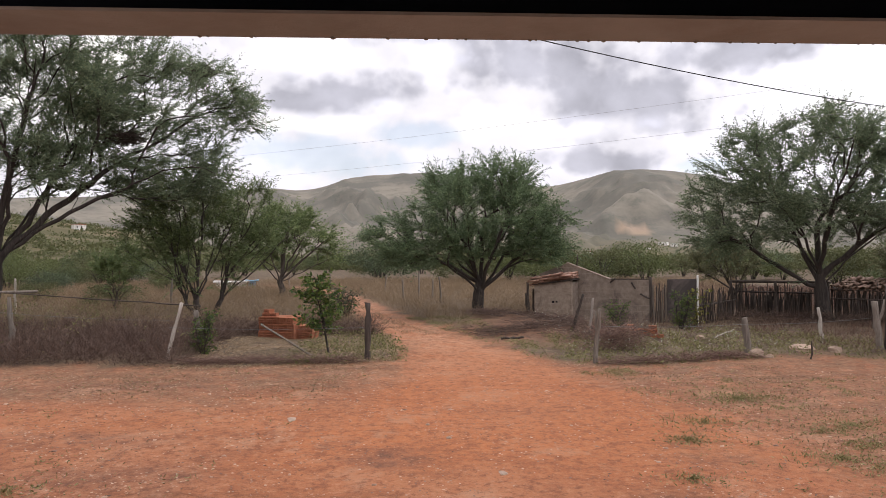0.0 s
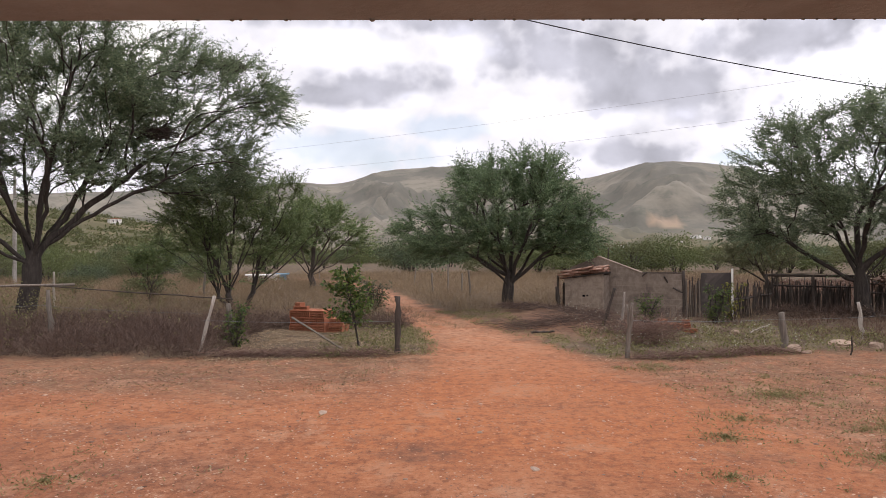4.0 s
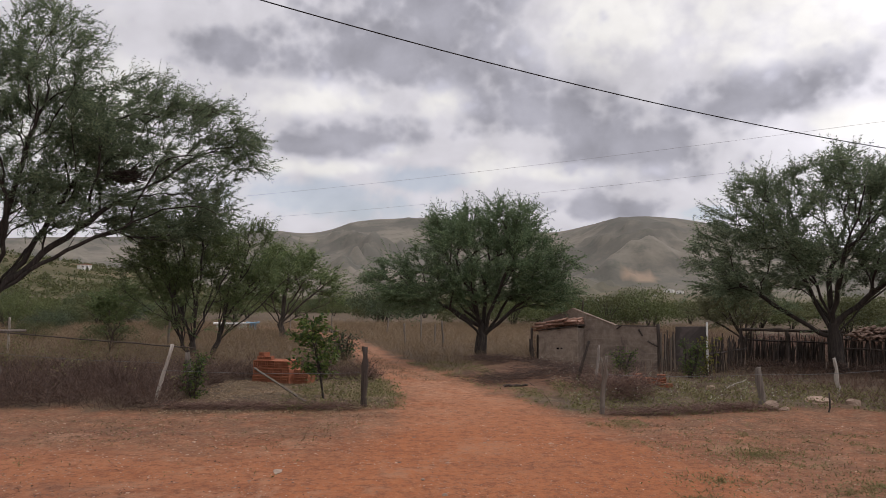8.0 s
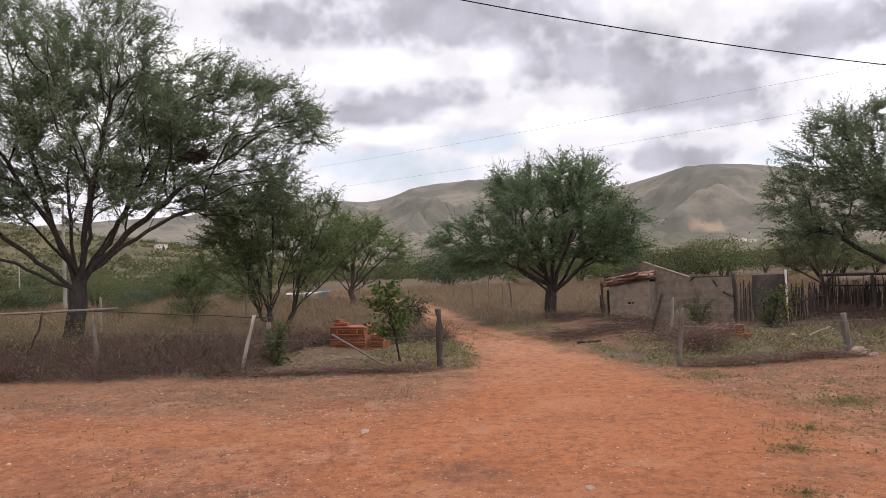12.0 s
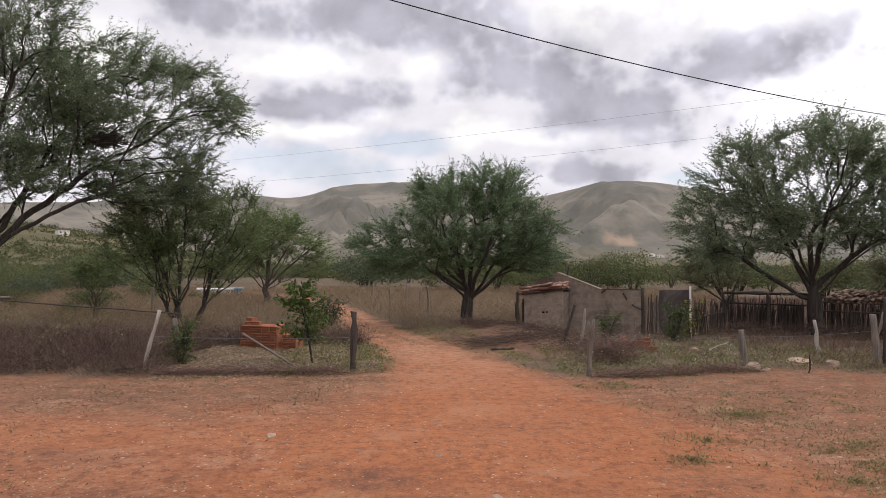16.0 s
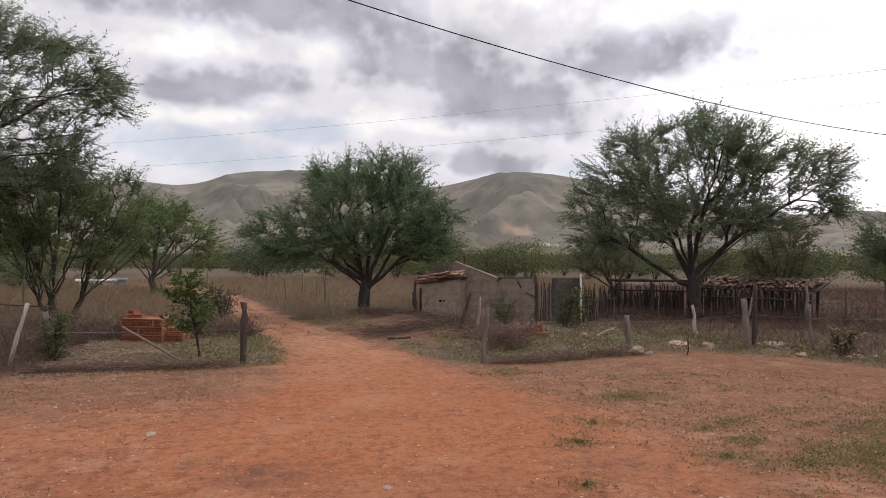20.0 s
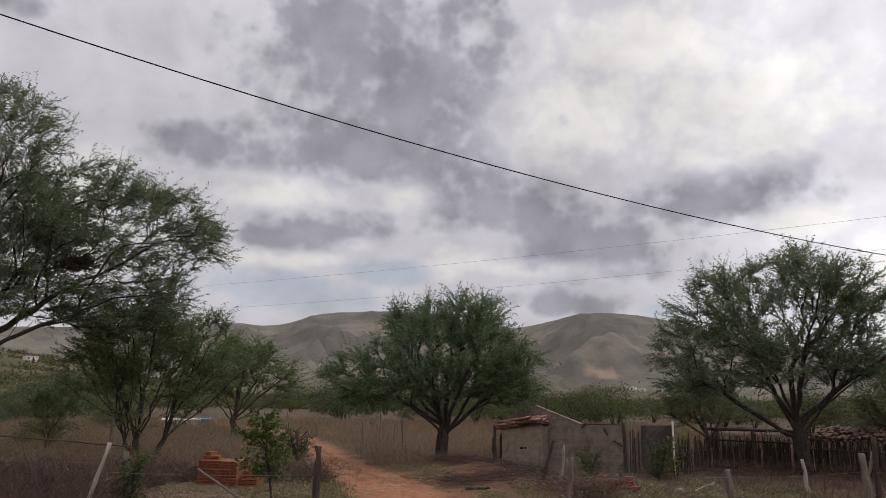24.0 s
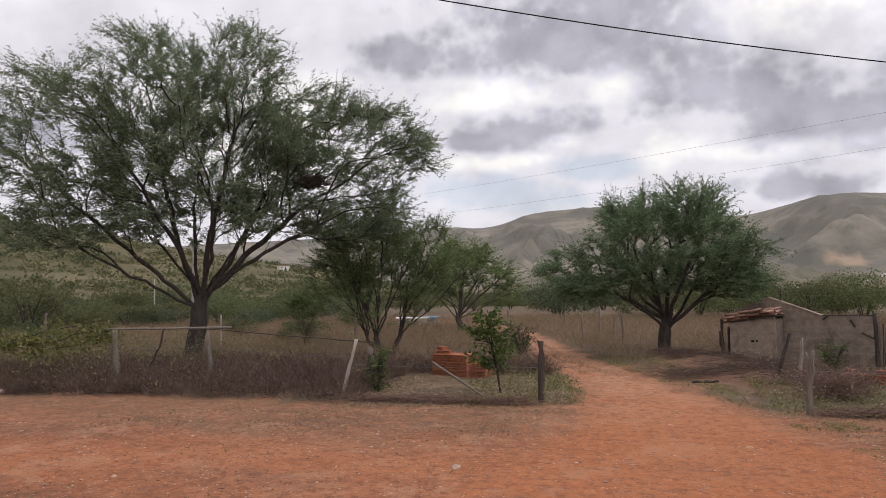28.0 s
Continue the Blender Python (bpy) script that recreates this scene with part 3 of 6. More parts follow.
def height(x, y):
    x, y = np.asarray(x, float), np.asarray(y, float)
    r = np.hypot(x - EYE_X, y - EYE_Y)
    az = np.degrees(np.arctan2(x - EYE_X, y - EYE_Y))
    z = np.zeros_like(x)
    near = np.clip(1 - r / 90, 0, 1)
    z += near * (0.025 * wave(x, y, 9, 1) + 0.012 * wave(x, y, 2.3, 2)) * np.clip((r - 2) / 6, 0, 1)
    rm = road_mask(x, y)
    beyond = np.clip((y - yard_line(x)) / 1.2, 0, 1) * np.clip(1 - r / 120, 0, 1)
    z += beyond * (0.06 + 0.05 * wave(x, y, 3.1, 3)) * np.clip(0.5 - rm, 0, 1)
    # bare mound beside the hut
    z += 0.32 * np.exp(-(((x - 2.6) / 1.5) ** 2 + ((y - 20.4) / 1.5) ** 2)) * (1 + 0.25 * wave(x, y, 1.3, 4))
    z += 0.22 * np.exp(-(((x - 1.2) / 1.0) ** 2 + ((y - 21.5) / 1.0) ** 2))
    # the scrub hill on one side
    h1 = np.tan(np.radians(profile(az, NEAR_RIDGE))) * 620
    p = smooth((r - 150) / 470) ** 0.9
    z += h1 * p * (1 - 0.55 * smooth((r - 640) / 500)) * (1 + 0.10 * (1 - p) * wave(x, y, 110, 9))
    # the range
    crest = 3000 - 650 * np.exp(-((az - 17) / 6.5) ** 2)
    h2 = np.tan(np.radians(profile(az, FAR_RIDGE))) * crest
    p = smooth((r - 900) / (crest - 900))
    spur = np.abs(wave(x, y, 620, 6)) + 0.5 * np.abs(wave(x, y, 260, 7)) + 0.25 * np.abs(wave(x, y, 110, 17))
    z = np.maximum(z, h2 * p ** 1.15 * (1 - 0.75 * (1 - p) ** 0.8 * np.minimum(spur, 1.1)) * (1 - 0.5 * smooth((r - crest) / 1600)))
    z += np.clip((r - 130) / 250, 0, 1) * np.clip(1 - (r - 700) / 400, 0, 1) * 0.9 * wave(x, y, 90, 8)
    return z


def ground_at(x, y):
    return float(height(np.array([x]), np.array([y]))[0])


# darker spots on the yard: place, half widths, strength
STAINS = [(-0.8, 7.4, 0.45, 0.4, 0.62), (-1.4, 7.9, 0.25, 0.2, 0.4), (-3.4, 6.8, 0.9, 0.35, 0.4), (-4.8, 8.3, 1.6, 0.4, 0.4), (-7.2, 7.2, 1.5, 0.5, 0.35), (1.9, 6.0, 0.4, 0.3, 0.45), (2.8, 7.1, 0.5, 0.25, 0.35),
          (0.9, 9.6, 0.8, 0.35, 0.22), (4.4, 10.2, 0.9, 0.35, 0.35), (-9.5, 10.2, 2.2, 0.6, 0.35), (-5.5, 11.6, 2.0, 0.4, 0.35), (6.2, 8.0, 1.2, 0.5, 0.3), (2.6, 11.4, 0.9, 0.3, 0.3)]


def build_ground():
    az = np.concatenate([np.arange(-180, -72, 3.0), np.arange(-72, 75, 0.3), np.arange(75, 180, 3.0)])
    rr = np.concatenate([[0.01], np.geomspace(1.0, 4600, 430)])
    A, Rr = np.meshgrid(np.radians(az), rr, indexing="ij")
    X, Y = EYE_X + Rr * np.sin(A), EYE_Y + Rr * np.cos(A)
    Z = height(X, Y)
    na, nr = X.shape
    i, j = np.meshgrid(np.arange(na), np.arange(nr - 1), indexing="ij")
    k = (i + 1) % na
    Fc = np.stack([i * nr + j, k * nr + j, k * nr + j + 1, i * nr + j + 1], -1).reshape(-1, 4)[:, ::-1]
    me = mesh_from("ground", np.stack([X, Y, Z], -1).reshape(-1, 3), Fc, M_GROUND, True)
    rm = road_mask(X, Y) + 0.22 * wave(X, Y, 1.4, 11)
    yl = Y - yard_line(X) + 0.25 * wave(X, Y, 1.1, 12)
    road = np.clip((rm + 0.55) / 1.0, 0, 1)
    # the apron sweeps off to one side across the yard
    sweep = np.exp(-((Y - 9.3 - 0.16 * (X + 2)) / 1.6) ** 2) * np.clip((2.5 - X) / 3, 0, 1) * np.clip((X + 14) / 5, 0, 1)
    road = np.maximum(road * np.clip((Y - 5.2) / 2.5, 0, 1), 0.8 * sweep)
    field = np.clip(yl / 0.7, 0, 1) * np.clip((0.1 - rm) / 0.5, 0, 1)
    bare = np.exp(-(((X - 2.4) / 2.6) ** 2 + ((Y - 19.0) / 3.0) ** 2))
    field *= np.clip(1.25 - 1.1 * bare, 0, 1)
    litter = np.clip((Y - yard_line(X) + 4.2 + wave(X, Y, 2.5, 13)) / 3.0, 0, 1) * np.clip((0.6 - rm) / 1.0, 0, 1)
    litter = np.maximum(litter, np.clip((X - 2.4 + wave(X, Y, 2.0, 14)) / 3, 0, 1) * 0.75)
    mound = np.clip(1.5 * np.exp(-(((X - 2.3 - 0.25 * (20 - Y)) / 1.7) ** 2 + ((Y - 19.6) / 2.1) ** 2)) + 0.35 * wave(X, Y, 0.9, 16) - 0.25, 0, 0.9) * np.clip((0.0 - rm) / 0.5, 0, 1)
    stain = np.zeros_like(X)
    for cx, cy, ra, rb, q in STAINS:
        stain = np.maximum(stain, q * np.exp(-(((X - cx) / ra) ** 2 + ((Y - cy) / rb) ** 2) ** 1.5 + 0.35 * wave(X, Y, 0.7, 18)))
    stain = np.clip(stain, 0, 0.9)
    yard = np.clip(-yl / 0.8, 0, 1)
    Rd = np.hypot(X, Y)
    slope = np.clip((Rd - 120) / 120, 0, 1)
    # share of the hazy far colour, growing with distance
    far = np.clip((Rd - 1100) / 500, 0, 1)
    sx, sy = 1590 * math.sin(radians(16.6)), 1590 * math.cos(radians(16.6))
    c, q = math.cos(radians(16.6)), math.sin(radians(16.6))
    su, sv = (X - sx) * c - (Y - sy) * q, (X - sx) * q + (Y - sy) * c
    scar = np.clip(1.4 - np.hypot(su / 30, (sv + 0.35 * su) / 40) + 0.25 * wave(X, Y, 40, 15), 0, 0.55)
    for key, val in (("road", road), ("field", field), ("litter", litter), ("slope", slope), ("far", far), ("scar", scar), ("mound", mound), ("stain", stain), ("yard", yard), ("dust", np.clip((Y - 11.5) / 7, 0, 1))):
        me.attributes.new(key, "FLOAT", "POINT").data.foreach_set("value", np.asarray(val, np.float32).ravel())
    tagged(new("ground", me), "red earth yard with a dirt track, scrub and far hills", "ground", kind="structure")


build_ground()

# ---- trees ----


def spread_first(tp, count):
    """Order of points in which the first ones lie far from one another."""
    far = np.linalg.norm(tp - tp[0], axis=1)
    order = [0]
    for _ in range(min(count, len(tp)) - 1):
        k = int(np.argmax(far))
        order.append(k)
        far = np.minimum(far, np.linalg.norm(tp - tp[k], axis=1))
    return order


def grow(rng, trunk, lobes, tips, reach=0.3, step=0.4, start=0, limbs=()):
    """A branching skeleton: main limbs from the trunk first, then boughs, then twigs to tips scattered in the crown's lobes (u, v, z, ru, rv, rz, weight)."""
    w = np.array([q[6] for q in lobes], float)
    pick = rng.choice(len(lobes), tips, p=w / w.sum())
    lob = np.array([q[:6] for q in lobes])[pick]
    d = rng.normal(0, 1, (tips, 3))
    d /= np.linalg.norm(d, axis=1, keepdims=True)
    rad = rng.uniform(0.1, 1.0, tips) ** 0.38
    tp = lob[:, :3] + d * rad[:, None] * lob[:, 3:]
    # leave gaps, so that the sky shows through
    keep = (np.sin(tp[:, 0] * 2.3 + tp[:, 2] * 1.1) + np.sin(tp[:, 1] * 2.1 - tp[:, 2] * 2.4) + np.sin(tp[:, 0] * 1.3 + tp[:, 1] * 1.7)) > -1.2
    tp = tp[keep]
    root = np.asarray(trunk[-1], float)
    tp = tp[np.argsort(np.linalg.norm(tp - root, axis=1))]
    if len(limbs):
        lead = np.asarray(limbs, float)
    else:
        lead = root + (tp[spread_first(tp, 10)][1:] - root) * 0.72
    order = spread_first(tp, max(12, len(tp) // 14))
    rest = np.setdiff1d(np.arange(len(tp)), order)
    second = tp[sorted(order)]
    goals = np.concatenate([lead, root + (second - root) * 0.92, tp[rest]])
    cap = len(trunk) + len(goals) * 40
    P, par, path, dirs = np.zeros((cap, 3)), np.full(cap, -1), np.zeros(cap), np.zeros((cap, 3))
    n = 0
    for q in trunk:
        P[n], par[n] = q, n - 1
        if n:
            path[n] = path[n - 1] + np.linalg.norm(P[n] - P[n - 1])
            dirs[n] = (P[n] - P[n - 1]) / (np.linalg.norm(P[n] - P[n - 1]) + 1e-9)
        n += 1
    first = start or max(1, len(trunk) - 2)
    for g, q in enumerate(goals):
        to = q - P[first:n]
        gap = np.linalg.norm(to, axis=1)
        if g < len(lead):
            k = first + g % (len(trunk) - first)
        else:
            bend = 1 - np.einsum("ij,ij->i", to, dirs[first:n]) / (gap + 1e-9)
            k = first + int(np.argmin(gap * (1 + 0.35 * bend) + reach * (path[first:n] - path[first]) + 1.2 * np.maximum(0, P[first:n, 2] - q[2] - 0.25)))
        a, ln = P[k], np.linalg.norm(q - P[k])
        if g < len(lead):
            ctrl = a + (q - a) * np.array([0.42, 0.42, 0.5]) + rng.normal(0, 0.06 * ln, 3)
        else:
            ctrl = a + dirs[k] * ln * 0.3 + (q - a) * 0.22 + np.array([0, 0, 0.07 * ln]) + rng.normal(0, 0.06 * ln, 3)
        m = max(2, int(ln / step))
        last = k
        for i in range(1, m + 1):
            u = i / m
            p = (1 - u) ** 2 * a + 2 * u * (1 - u) * ctrl + u * u * q
            if i < m:
                p = p + rng.normal(0, 0.085 * min(step, ln), 3)
            P[n], par[n] = p, last
            seg = p - P[last]
            sl = np.linalg.norm(seg) + 1e-9
            path[n], dirs[n] = path[last] + sl, seg / sl
            last = n
            n += 1
    return P[:n], par[:n], dirs[:n], tp


def wood(P, par, r_tip, r_base):
    """Radii by the pipe rule, and the chains of points that run from thick to thin."""
    n = len(P)
    kids = [[] for _ in range(n)]
    for i in range(1, n):
        kids[par[i]].append(i)
    cnt = np.zeros(n)
    for i in range(n - 1, -1, -1):
        cnt[i] = max(1, sum(cnt[k] for k in kids[i]))
    rad = np.maximum(r_tip, r_base * (cnt / cnt[0]) ** 0.55)
    chains, todo = [], [(0, -1)]
    while todo:
        i, before = todo.pop()
        ch = [before, i] if before >= 0 else [i]
        while kids[i]:
            ks = sorted(kids[i], key=lambda q: -cnt[q])
            for q in ks[1:]:
                todo.append((q, i))
            i = ks[0]
            ch.append(i)
        chains.append(ch)
    return rad, chains


def lumps(P, size, k):
    """Smooth random field in space, about -1 to 1, for clumps of leaves."""
    r = np.random.default_rng(300 + k)
    out = 0
    for i in range(7):
        d = r.normal(0, 1, 3)
        out = out + np.sin(P @ (d / np.linalg.norm(d)) * 6.28 / (size * r.uniform(0.6, 1.5)) + r.uniform(0, 6.28))
    return out / 2.6


def tree(name, base, turn, trunk, lobes, tips, sprays, r_base, label, leaf=None, bark=None, leaf_len=0.12, leaf_wid=0.034, seed=1,
         reach=0.3, r_tip=0.006, start=0, spray=0.75, group="", extra_trunks=(), droop=0.3, flare=1.25, per_spray=16, stems=True, limbs=(), clump=0.5):
    """A tree: trunk and limbs, branches, and a crown of single leaves on arching shoots."""
    rng = np.random.default_rng(seed)
    leaf, bark = leaf or M_LEAF, bark or M_BARK
    ob = thing(name, (base[0], base[1], ground_at(*base) - 0.03), label, "tree" if "tree" in name else "shrub", group, rz=turn)
    thick, thin = Heap(), Heap()
    LV, LD = [], []
    sets = [(trunk, lobes, tips, r_base)] + list(extra_trunks)
    for tr, lb, tn, rb in sets:
        P, par, dirs, tp = grow(rng, tr, lb, tn, reach, start=start, limbs=limbs)
        rad, chains = wood(P, par, r_tip, rb)
        z0 = P[:, 2]
        rad = rad * (1 + (flare - 1) * np.exp(-z0 / (1.2 * rb + 0.05)) * (rad > 0.5 * rb))
        for ch in chains:
            r = rad[ch].copy()
            if len(ch) > 2:
                r[0] = min(r[0], r[1] * 1.15)
            big = r.max() > 0.03
            sides = 8 if r.max() > 0.09 else 6 if big else 4 if r.max() > 0.014 else 3
            V, Fc = tube(P[ch], r, sides, cap=False)
            (thick if big else thin).add(V, Fc)
        # arching shoots on the twigs, in clumps with gaps between
        idx = np.where(rad < r_tip * 3.2)[0]
        wt = np.exp(clump * lumps(P[idx], 1.5, seed) + 0.5 * clump * lumps(P[idx], 0.6, seed + 50))
        k = rng.choice(idx, int(len(tp) * sprays), p=wt / wt.sum())
        mid = P[idx].mean(0) * np.array([1, 1, 0.55])
        out = P[k] - mid
        out /= np.linalg.norm(out, axis=1, keepdims=True) + 1e-9
        dv = dirs[k] * 0.75 + out * np.array([0.6, 0.6, 0.4]) + np.array([0, 0, 0.15]) + rng.normal(0, 0.38, (len(k), 3)) * np.array([1, 1, 0.7])
        dv /= np.linalg.norm(dv, axis=1, keepdims=True) + 1e-9
        ln = spray * rng.uniform(0.35, 1.3, (len(k), 1))
        e1, e2 = P[k] + dv * ln * 0.55, P[k] + dv * ln + np.array([0, 0, -0.22]) * ln * rng.uniform(-0.5, 1.7, (len(k), 1))
        if stems:
            for a0, a1, a2 in zip(P[k][::3], e1[::3], e2[::3]):
                thin.add(*tube([a0, a1, a2], [r_tip * 0.7, r_tip * 0.5, r_tip * 0.25], 3, cap=False))
        # leaves in pairs along the shoot, drooping to either side
        u = (np.arange(per_spray)[None, :, None] // 2 * 2 + rng.uniform(0, 1.2, (len(k), per_spray, 1))) / per_spray
        spot = P[k][:, None] * (1 - u) ** 2 + e1[:, None] * 2 * u * (1 - u) + e2[:, None] * u * u
        side = np.cross(dv, rng.normal(0, 0.25, (len(k), 3)) + np.array([0, 0, 1.0]))
        side /= np.linalg.norm(side, axis=1, keepdims=True) + 1e-9
        flip = np.where(np.arange(per_spray) % 2, 1.0, -1.0)[None, :, None]
        dirl = dv[:, None] * 0.8 + side[:, None] * flip * 0.6
        LV.append(spot.reshape(-1, 3) + rng.normal(0, 0.012, (len(k) * per_spray, 3))), LD.append(dirl.reshape(-1, 3))
    t = part("trunk", thick.mesh("trunk", bark, True), bark, ob)
    if thin.n:
        tagged(part("branchwork", thin.mesh("branchwork", bark, True), bark, ob), kind="stuff")
    if LV:
        V, Fc = leaves(rng, np.concatenate(LV), np.concatenate(LD), leaf_len, leaf_wid, droop, 0.3)
        c = part("crown", mesh_from("crown", V, Fc, leaf), leaf, ob)
    return ob


def column(h, lean=(0, 0), n=5, wob=0.05, seed=0, at=(0, 0)):
    r = np.random.default_rng(seed)
    return [(at[0] + lean[0] * i / (n - 1) + (r.normal(0, wob) if i else 0), at[1] + lean[1] * i / (n - 1) + (r.normal(0, wob) if i else 0), h * i / (n - 1)) for i in range(n)]


# the great spreading tree behind the fence
tree("mesquite_tree", (-13.6, 20.9), 34, column(2.1, (0.3, 0), 6, 0.04, 1),
     [(-3.9, 0, 7.0, 2.5, 3.0, 2.4, 1.8), (-1.0, 0, 8.8, 2.6, 3.0, 2.1, 1.7), (1.6, 0, 9.2, 1.9, 2.4, 2.2, 1.2), (5.2, 0.1, 7.4, 2.8, 2.8, 1.8, 2.0), (4.2, 0, 8.6, 1.6, 1.8, 0.7, 0.4),
      (-4.2, 0.2, 4.2, 2.5, 2.4, 0.8, 0.7), (5.4, 0.2, 5.0, 2.5, 2.2, 1.0, 1.0), (0.4, 0, 6.4, 3.4, 3.2, 1.8, 3.0), (-2.6, 0, 4.8, 2.6, 2.8, 0.9, 0.7), (3.0, 0, 4.9, 2.0, 2.4, 0.8, 0.5), (2.7, 0, 7.2, 2.0, 2.4, 1.6, 1.1), (7.7, 0.1, 7.4, 1.0, 1.1, 0.9, 0.3), (0.2, 0, 4.7, 3.0, 2.8, 0.9, 0.7)],
     2700, 7.8, 0.27, "large spreading mesquite tree with feathery green crown behind the fence", seed=3, spray=0.75, leaf_len=0.10, leaf_wid=0.027, per_spray=20, bark=M_BARK_D,
     limbs=[(-4.9, 0.3, 6.3), (5.6, 0.2, 6.6), (-1.4, 0.9, 8.2), (1.5, -0.8, 8.4), (-4.2, -0.9, 4.2), (4.4, -1.0, 4.7), (0.3, 1.8, 7.6), (-2.8, -1.6, 7.4), (3.2, 1.4, 7.2), (-2.6, 2.2, 5.4), (0.2, -2.2, 6.2), (2.4, 2.4, 5.4)])
# two smaller trees under its edge
tree("young_mesquite_tree", (-8.9, 25.9), 18, column(0.8, (-0.1, 0), 4, 0.03, 2),
     [(-0.4, 0, 3.9, 2.1, 1.8, 1.6, 2), (-0.4, 0, 5.2, 1.4, 1.3, 0.9, 0.8), (-1.9, 0, 2.9, 1.2, 1.2, 0.7, 0.6), (0.8, 0.2, 2.6, 1.4, 1.2, 0.6, 0.4), (-0.3, 0, 2.5, 1.9, 1.5, 0.7, 0.8)],
     520, 6.3, 0.11, "bushy young mesquite tree with several dark stems", leaf=M_LEAF_Y, seed=5, spray=0.7, leaf_len=0.10, leaf_wid=0.03, per_spray=18, bark=M_BARK_D,
     extra_trunks=[(column(0.9, (0.3, 0.1), 4, 0.03, 4, at=(0.6, 0.6)), [(2.0, 0.6, 3.9, 1.4, 1.3, 1.2, 1), (2.8, 0.5, 3.0, 1.1, 1.1, 0.8, 0.5)], 170, 0.09),
                   (column(0.7, (-0.3, 0.1), 4, 0.03, 6, at=(-0.15, 0.1)), [(-1.4, 0.3, 3.4, 1.2, 1.3, 1.0, 1)], 90, 0.07)])
tree("mesquite_tree", (-8.5, 38.6), 13, column(1.2, (0, 0), 4, 0.04, 6),
     [(-1.0, 0, 3.0, 1.8, 1.7, 1.1, 1), (1.4, 0, 3.2, 2.0, 1.7, 1.1, 1), (0.4, 0, 4.2, 1.6, 1.5, 0.8, 1), (2.8, 0, 2.6, 1.1, 1.1, 0.6, 0.3)],
     360, 6, 0.16, "rounded mesquite tree standing in dry grass", leaf=M_LEAF_Y, seed=7, leaf_len=0.14, leaf_wid=0.045, stems=False)
# the round tree beside the track
tree("mesquite_tree", (1.45, 25.0), -4, column(1.2, (0.08, 0), 4, 0.03, 8),
     [(0.0, 0, 3.5, 2.7, 2.5, 1.4, 2.6), (0.2, 0, 4.7, 2.0, 2.0, 1.0, 1.4), (-2.9, 0, 2.9, 1.4, 1.5, 0.7, 0.6), (2.3, 0, 3.2, 1.2, 1.5, 0.9, 0.7), (-1.6, -0.3, 2.2, 2.0, 1.6, 0.45, 0.5), (1.9, -0.2, 2.3, 1.5, 1.4, 0.4, 0.45), (0.2, 0, 2.7, 2.6, 2.2, 0.7, 0.9)],
     1000, 7.4, 0.2, "round-crowned green mesquite tree with a short dark trunk", seed=9, bark=M_BARK_D, leaf=M_LEAF_G, spray=0.72, leaf_len=0.09, leaf_wid=0.027, per_spray=24)
# the tree over the palisade
tree("mesquite_tree", (12.2, 21.6), -30, column(1.45, (-0.2, 0), 5, 0.04, 10),
     [(-0.7, 0, 4.6, 2.8, 2.6, 1.6, 2.3), (0.4, 0, 5.8, 2.0, 2.0, 0.9, 1.1), (-2.9, 0, 4.0, 1.5, 1.8, 1.2, 0.9), (2.6, 0, 4.7, 1.7, 1.8, 0.9, 0.9), (3.5, 0, 3.6, 1.0, 1.2, 0.5, 0.35),
      (-2.8, 0, 2.7, 1.6, 1.6, 0.5, 0.45), (1.6, 0, 3.4, 1.9, 1.8, 0.6, 0.5), (-1.7, 0, 5.9, 1.0, 1.2, 0.6, 0.4), (-0.2, 0, 3.3, 2.6, 2.2, 0.8, 1.0)],
     1150, 8.0, 0.2, "open-crowned mesquite tree leaning over the stick palisade", seed=11, bark=M_BARK_D, leaf=M_LEAF, spray=0.7, leaf_len=0.09, leaf_wid=0.027, per_spray=22)
# many-stemmed tree behind the power pole
tree("bushy_tree", (19.5, 18.5), -45, column(0.7, (-0.1, 0), 3, 0.03, 12),
     [(-1.3, 0, 2.9, 1.6, 1.6, 1.0, 1.2), (1.1, 0, 3.0, 1.6, 1.6, 1.1, 1.2), (0, 0, 3.9, 1.6, 1.4, 0.7, 0.8), (2.1, 0, 2.9, 0.9, 1.1, 0.8, 0.4), (-2.4, 0, 2.5, 0.9, 1.0, 0.7, 0.4)],
     430, 8, 0.10, "many-stemmed green tree behind the power pole", leaf=M_LEAF, seed=13, bark=M_BARK_D, spray=0.6, leaf_len=0.1, leaf_wid=0.03,
     extra_trunks=[(column(0.8, (s * 0.3, 0.1), 3, 0.03, 20 + i, at=(s * 0.16, 0.05 * i)), [(s * 1.3, 0, 2.7, 1.1, 1.2, 1.1, 1)], 55, 0.07) for i, s in enumerate((-1, 1, -0.5, 0.6))])
# dark tree at the edge of the yard
tree("dark_tree", (17.9, 9.0), -64, column(2.4, (-0.2, 0), 5, 0.05, 14),
     [(-0.9, 0, 7.2, 2.0, 2.0, 1.5, 1.2), (-2.2, 0, 5.4, 1.3, 1.5, 0.9, 0.7), (0.2, 0, 5.2, 1.9, 1.8, 1.2, 1), (-1.4, 0, 3.6, 1.2, 1.4, 0.5, 0.35), (1.6, 0, 6.4, 1.8, 1.8, 1.4, 1), (0.4, 0, 8.8, 1.4, 1.4, 0.9, 0.6)],
     1100, 9, 0.22, "tall dark-leaved tree at the edge of the yard", seed=15, leaf=M_LEAF_D, bark=M_BARK_D, leaf_len=0.10, leaf_wid=0.036, spray=0.6)
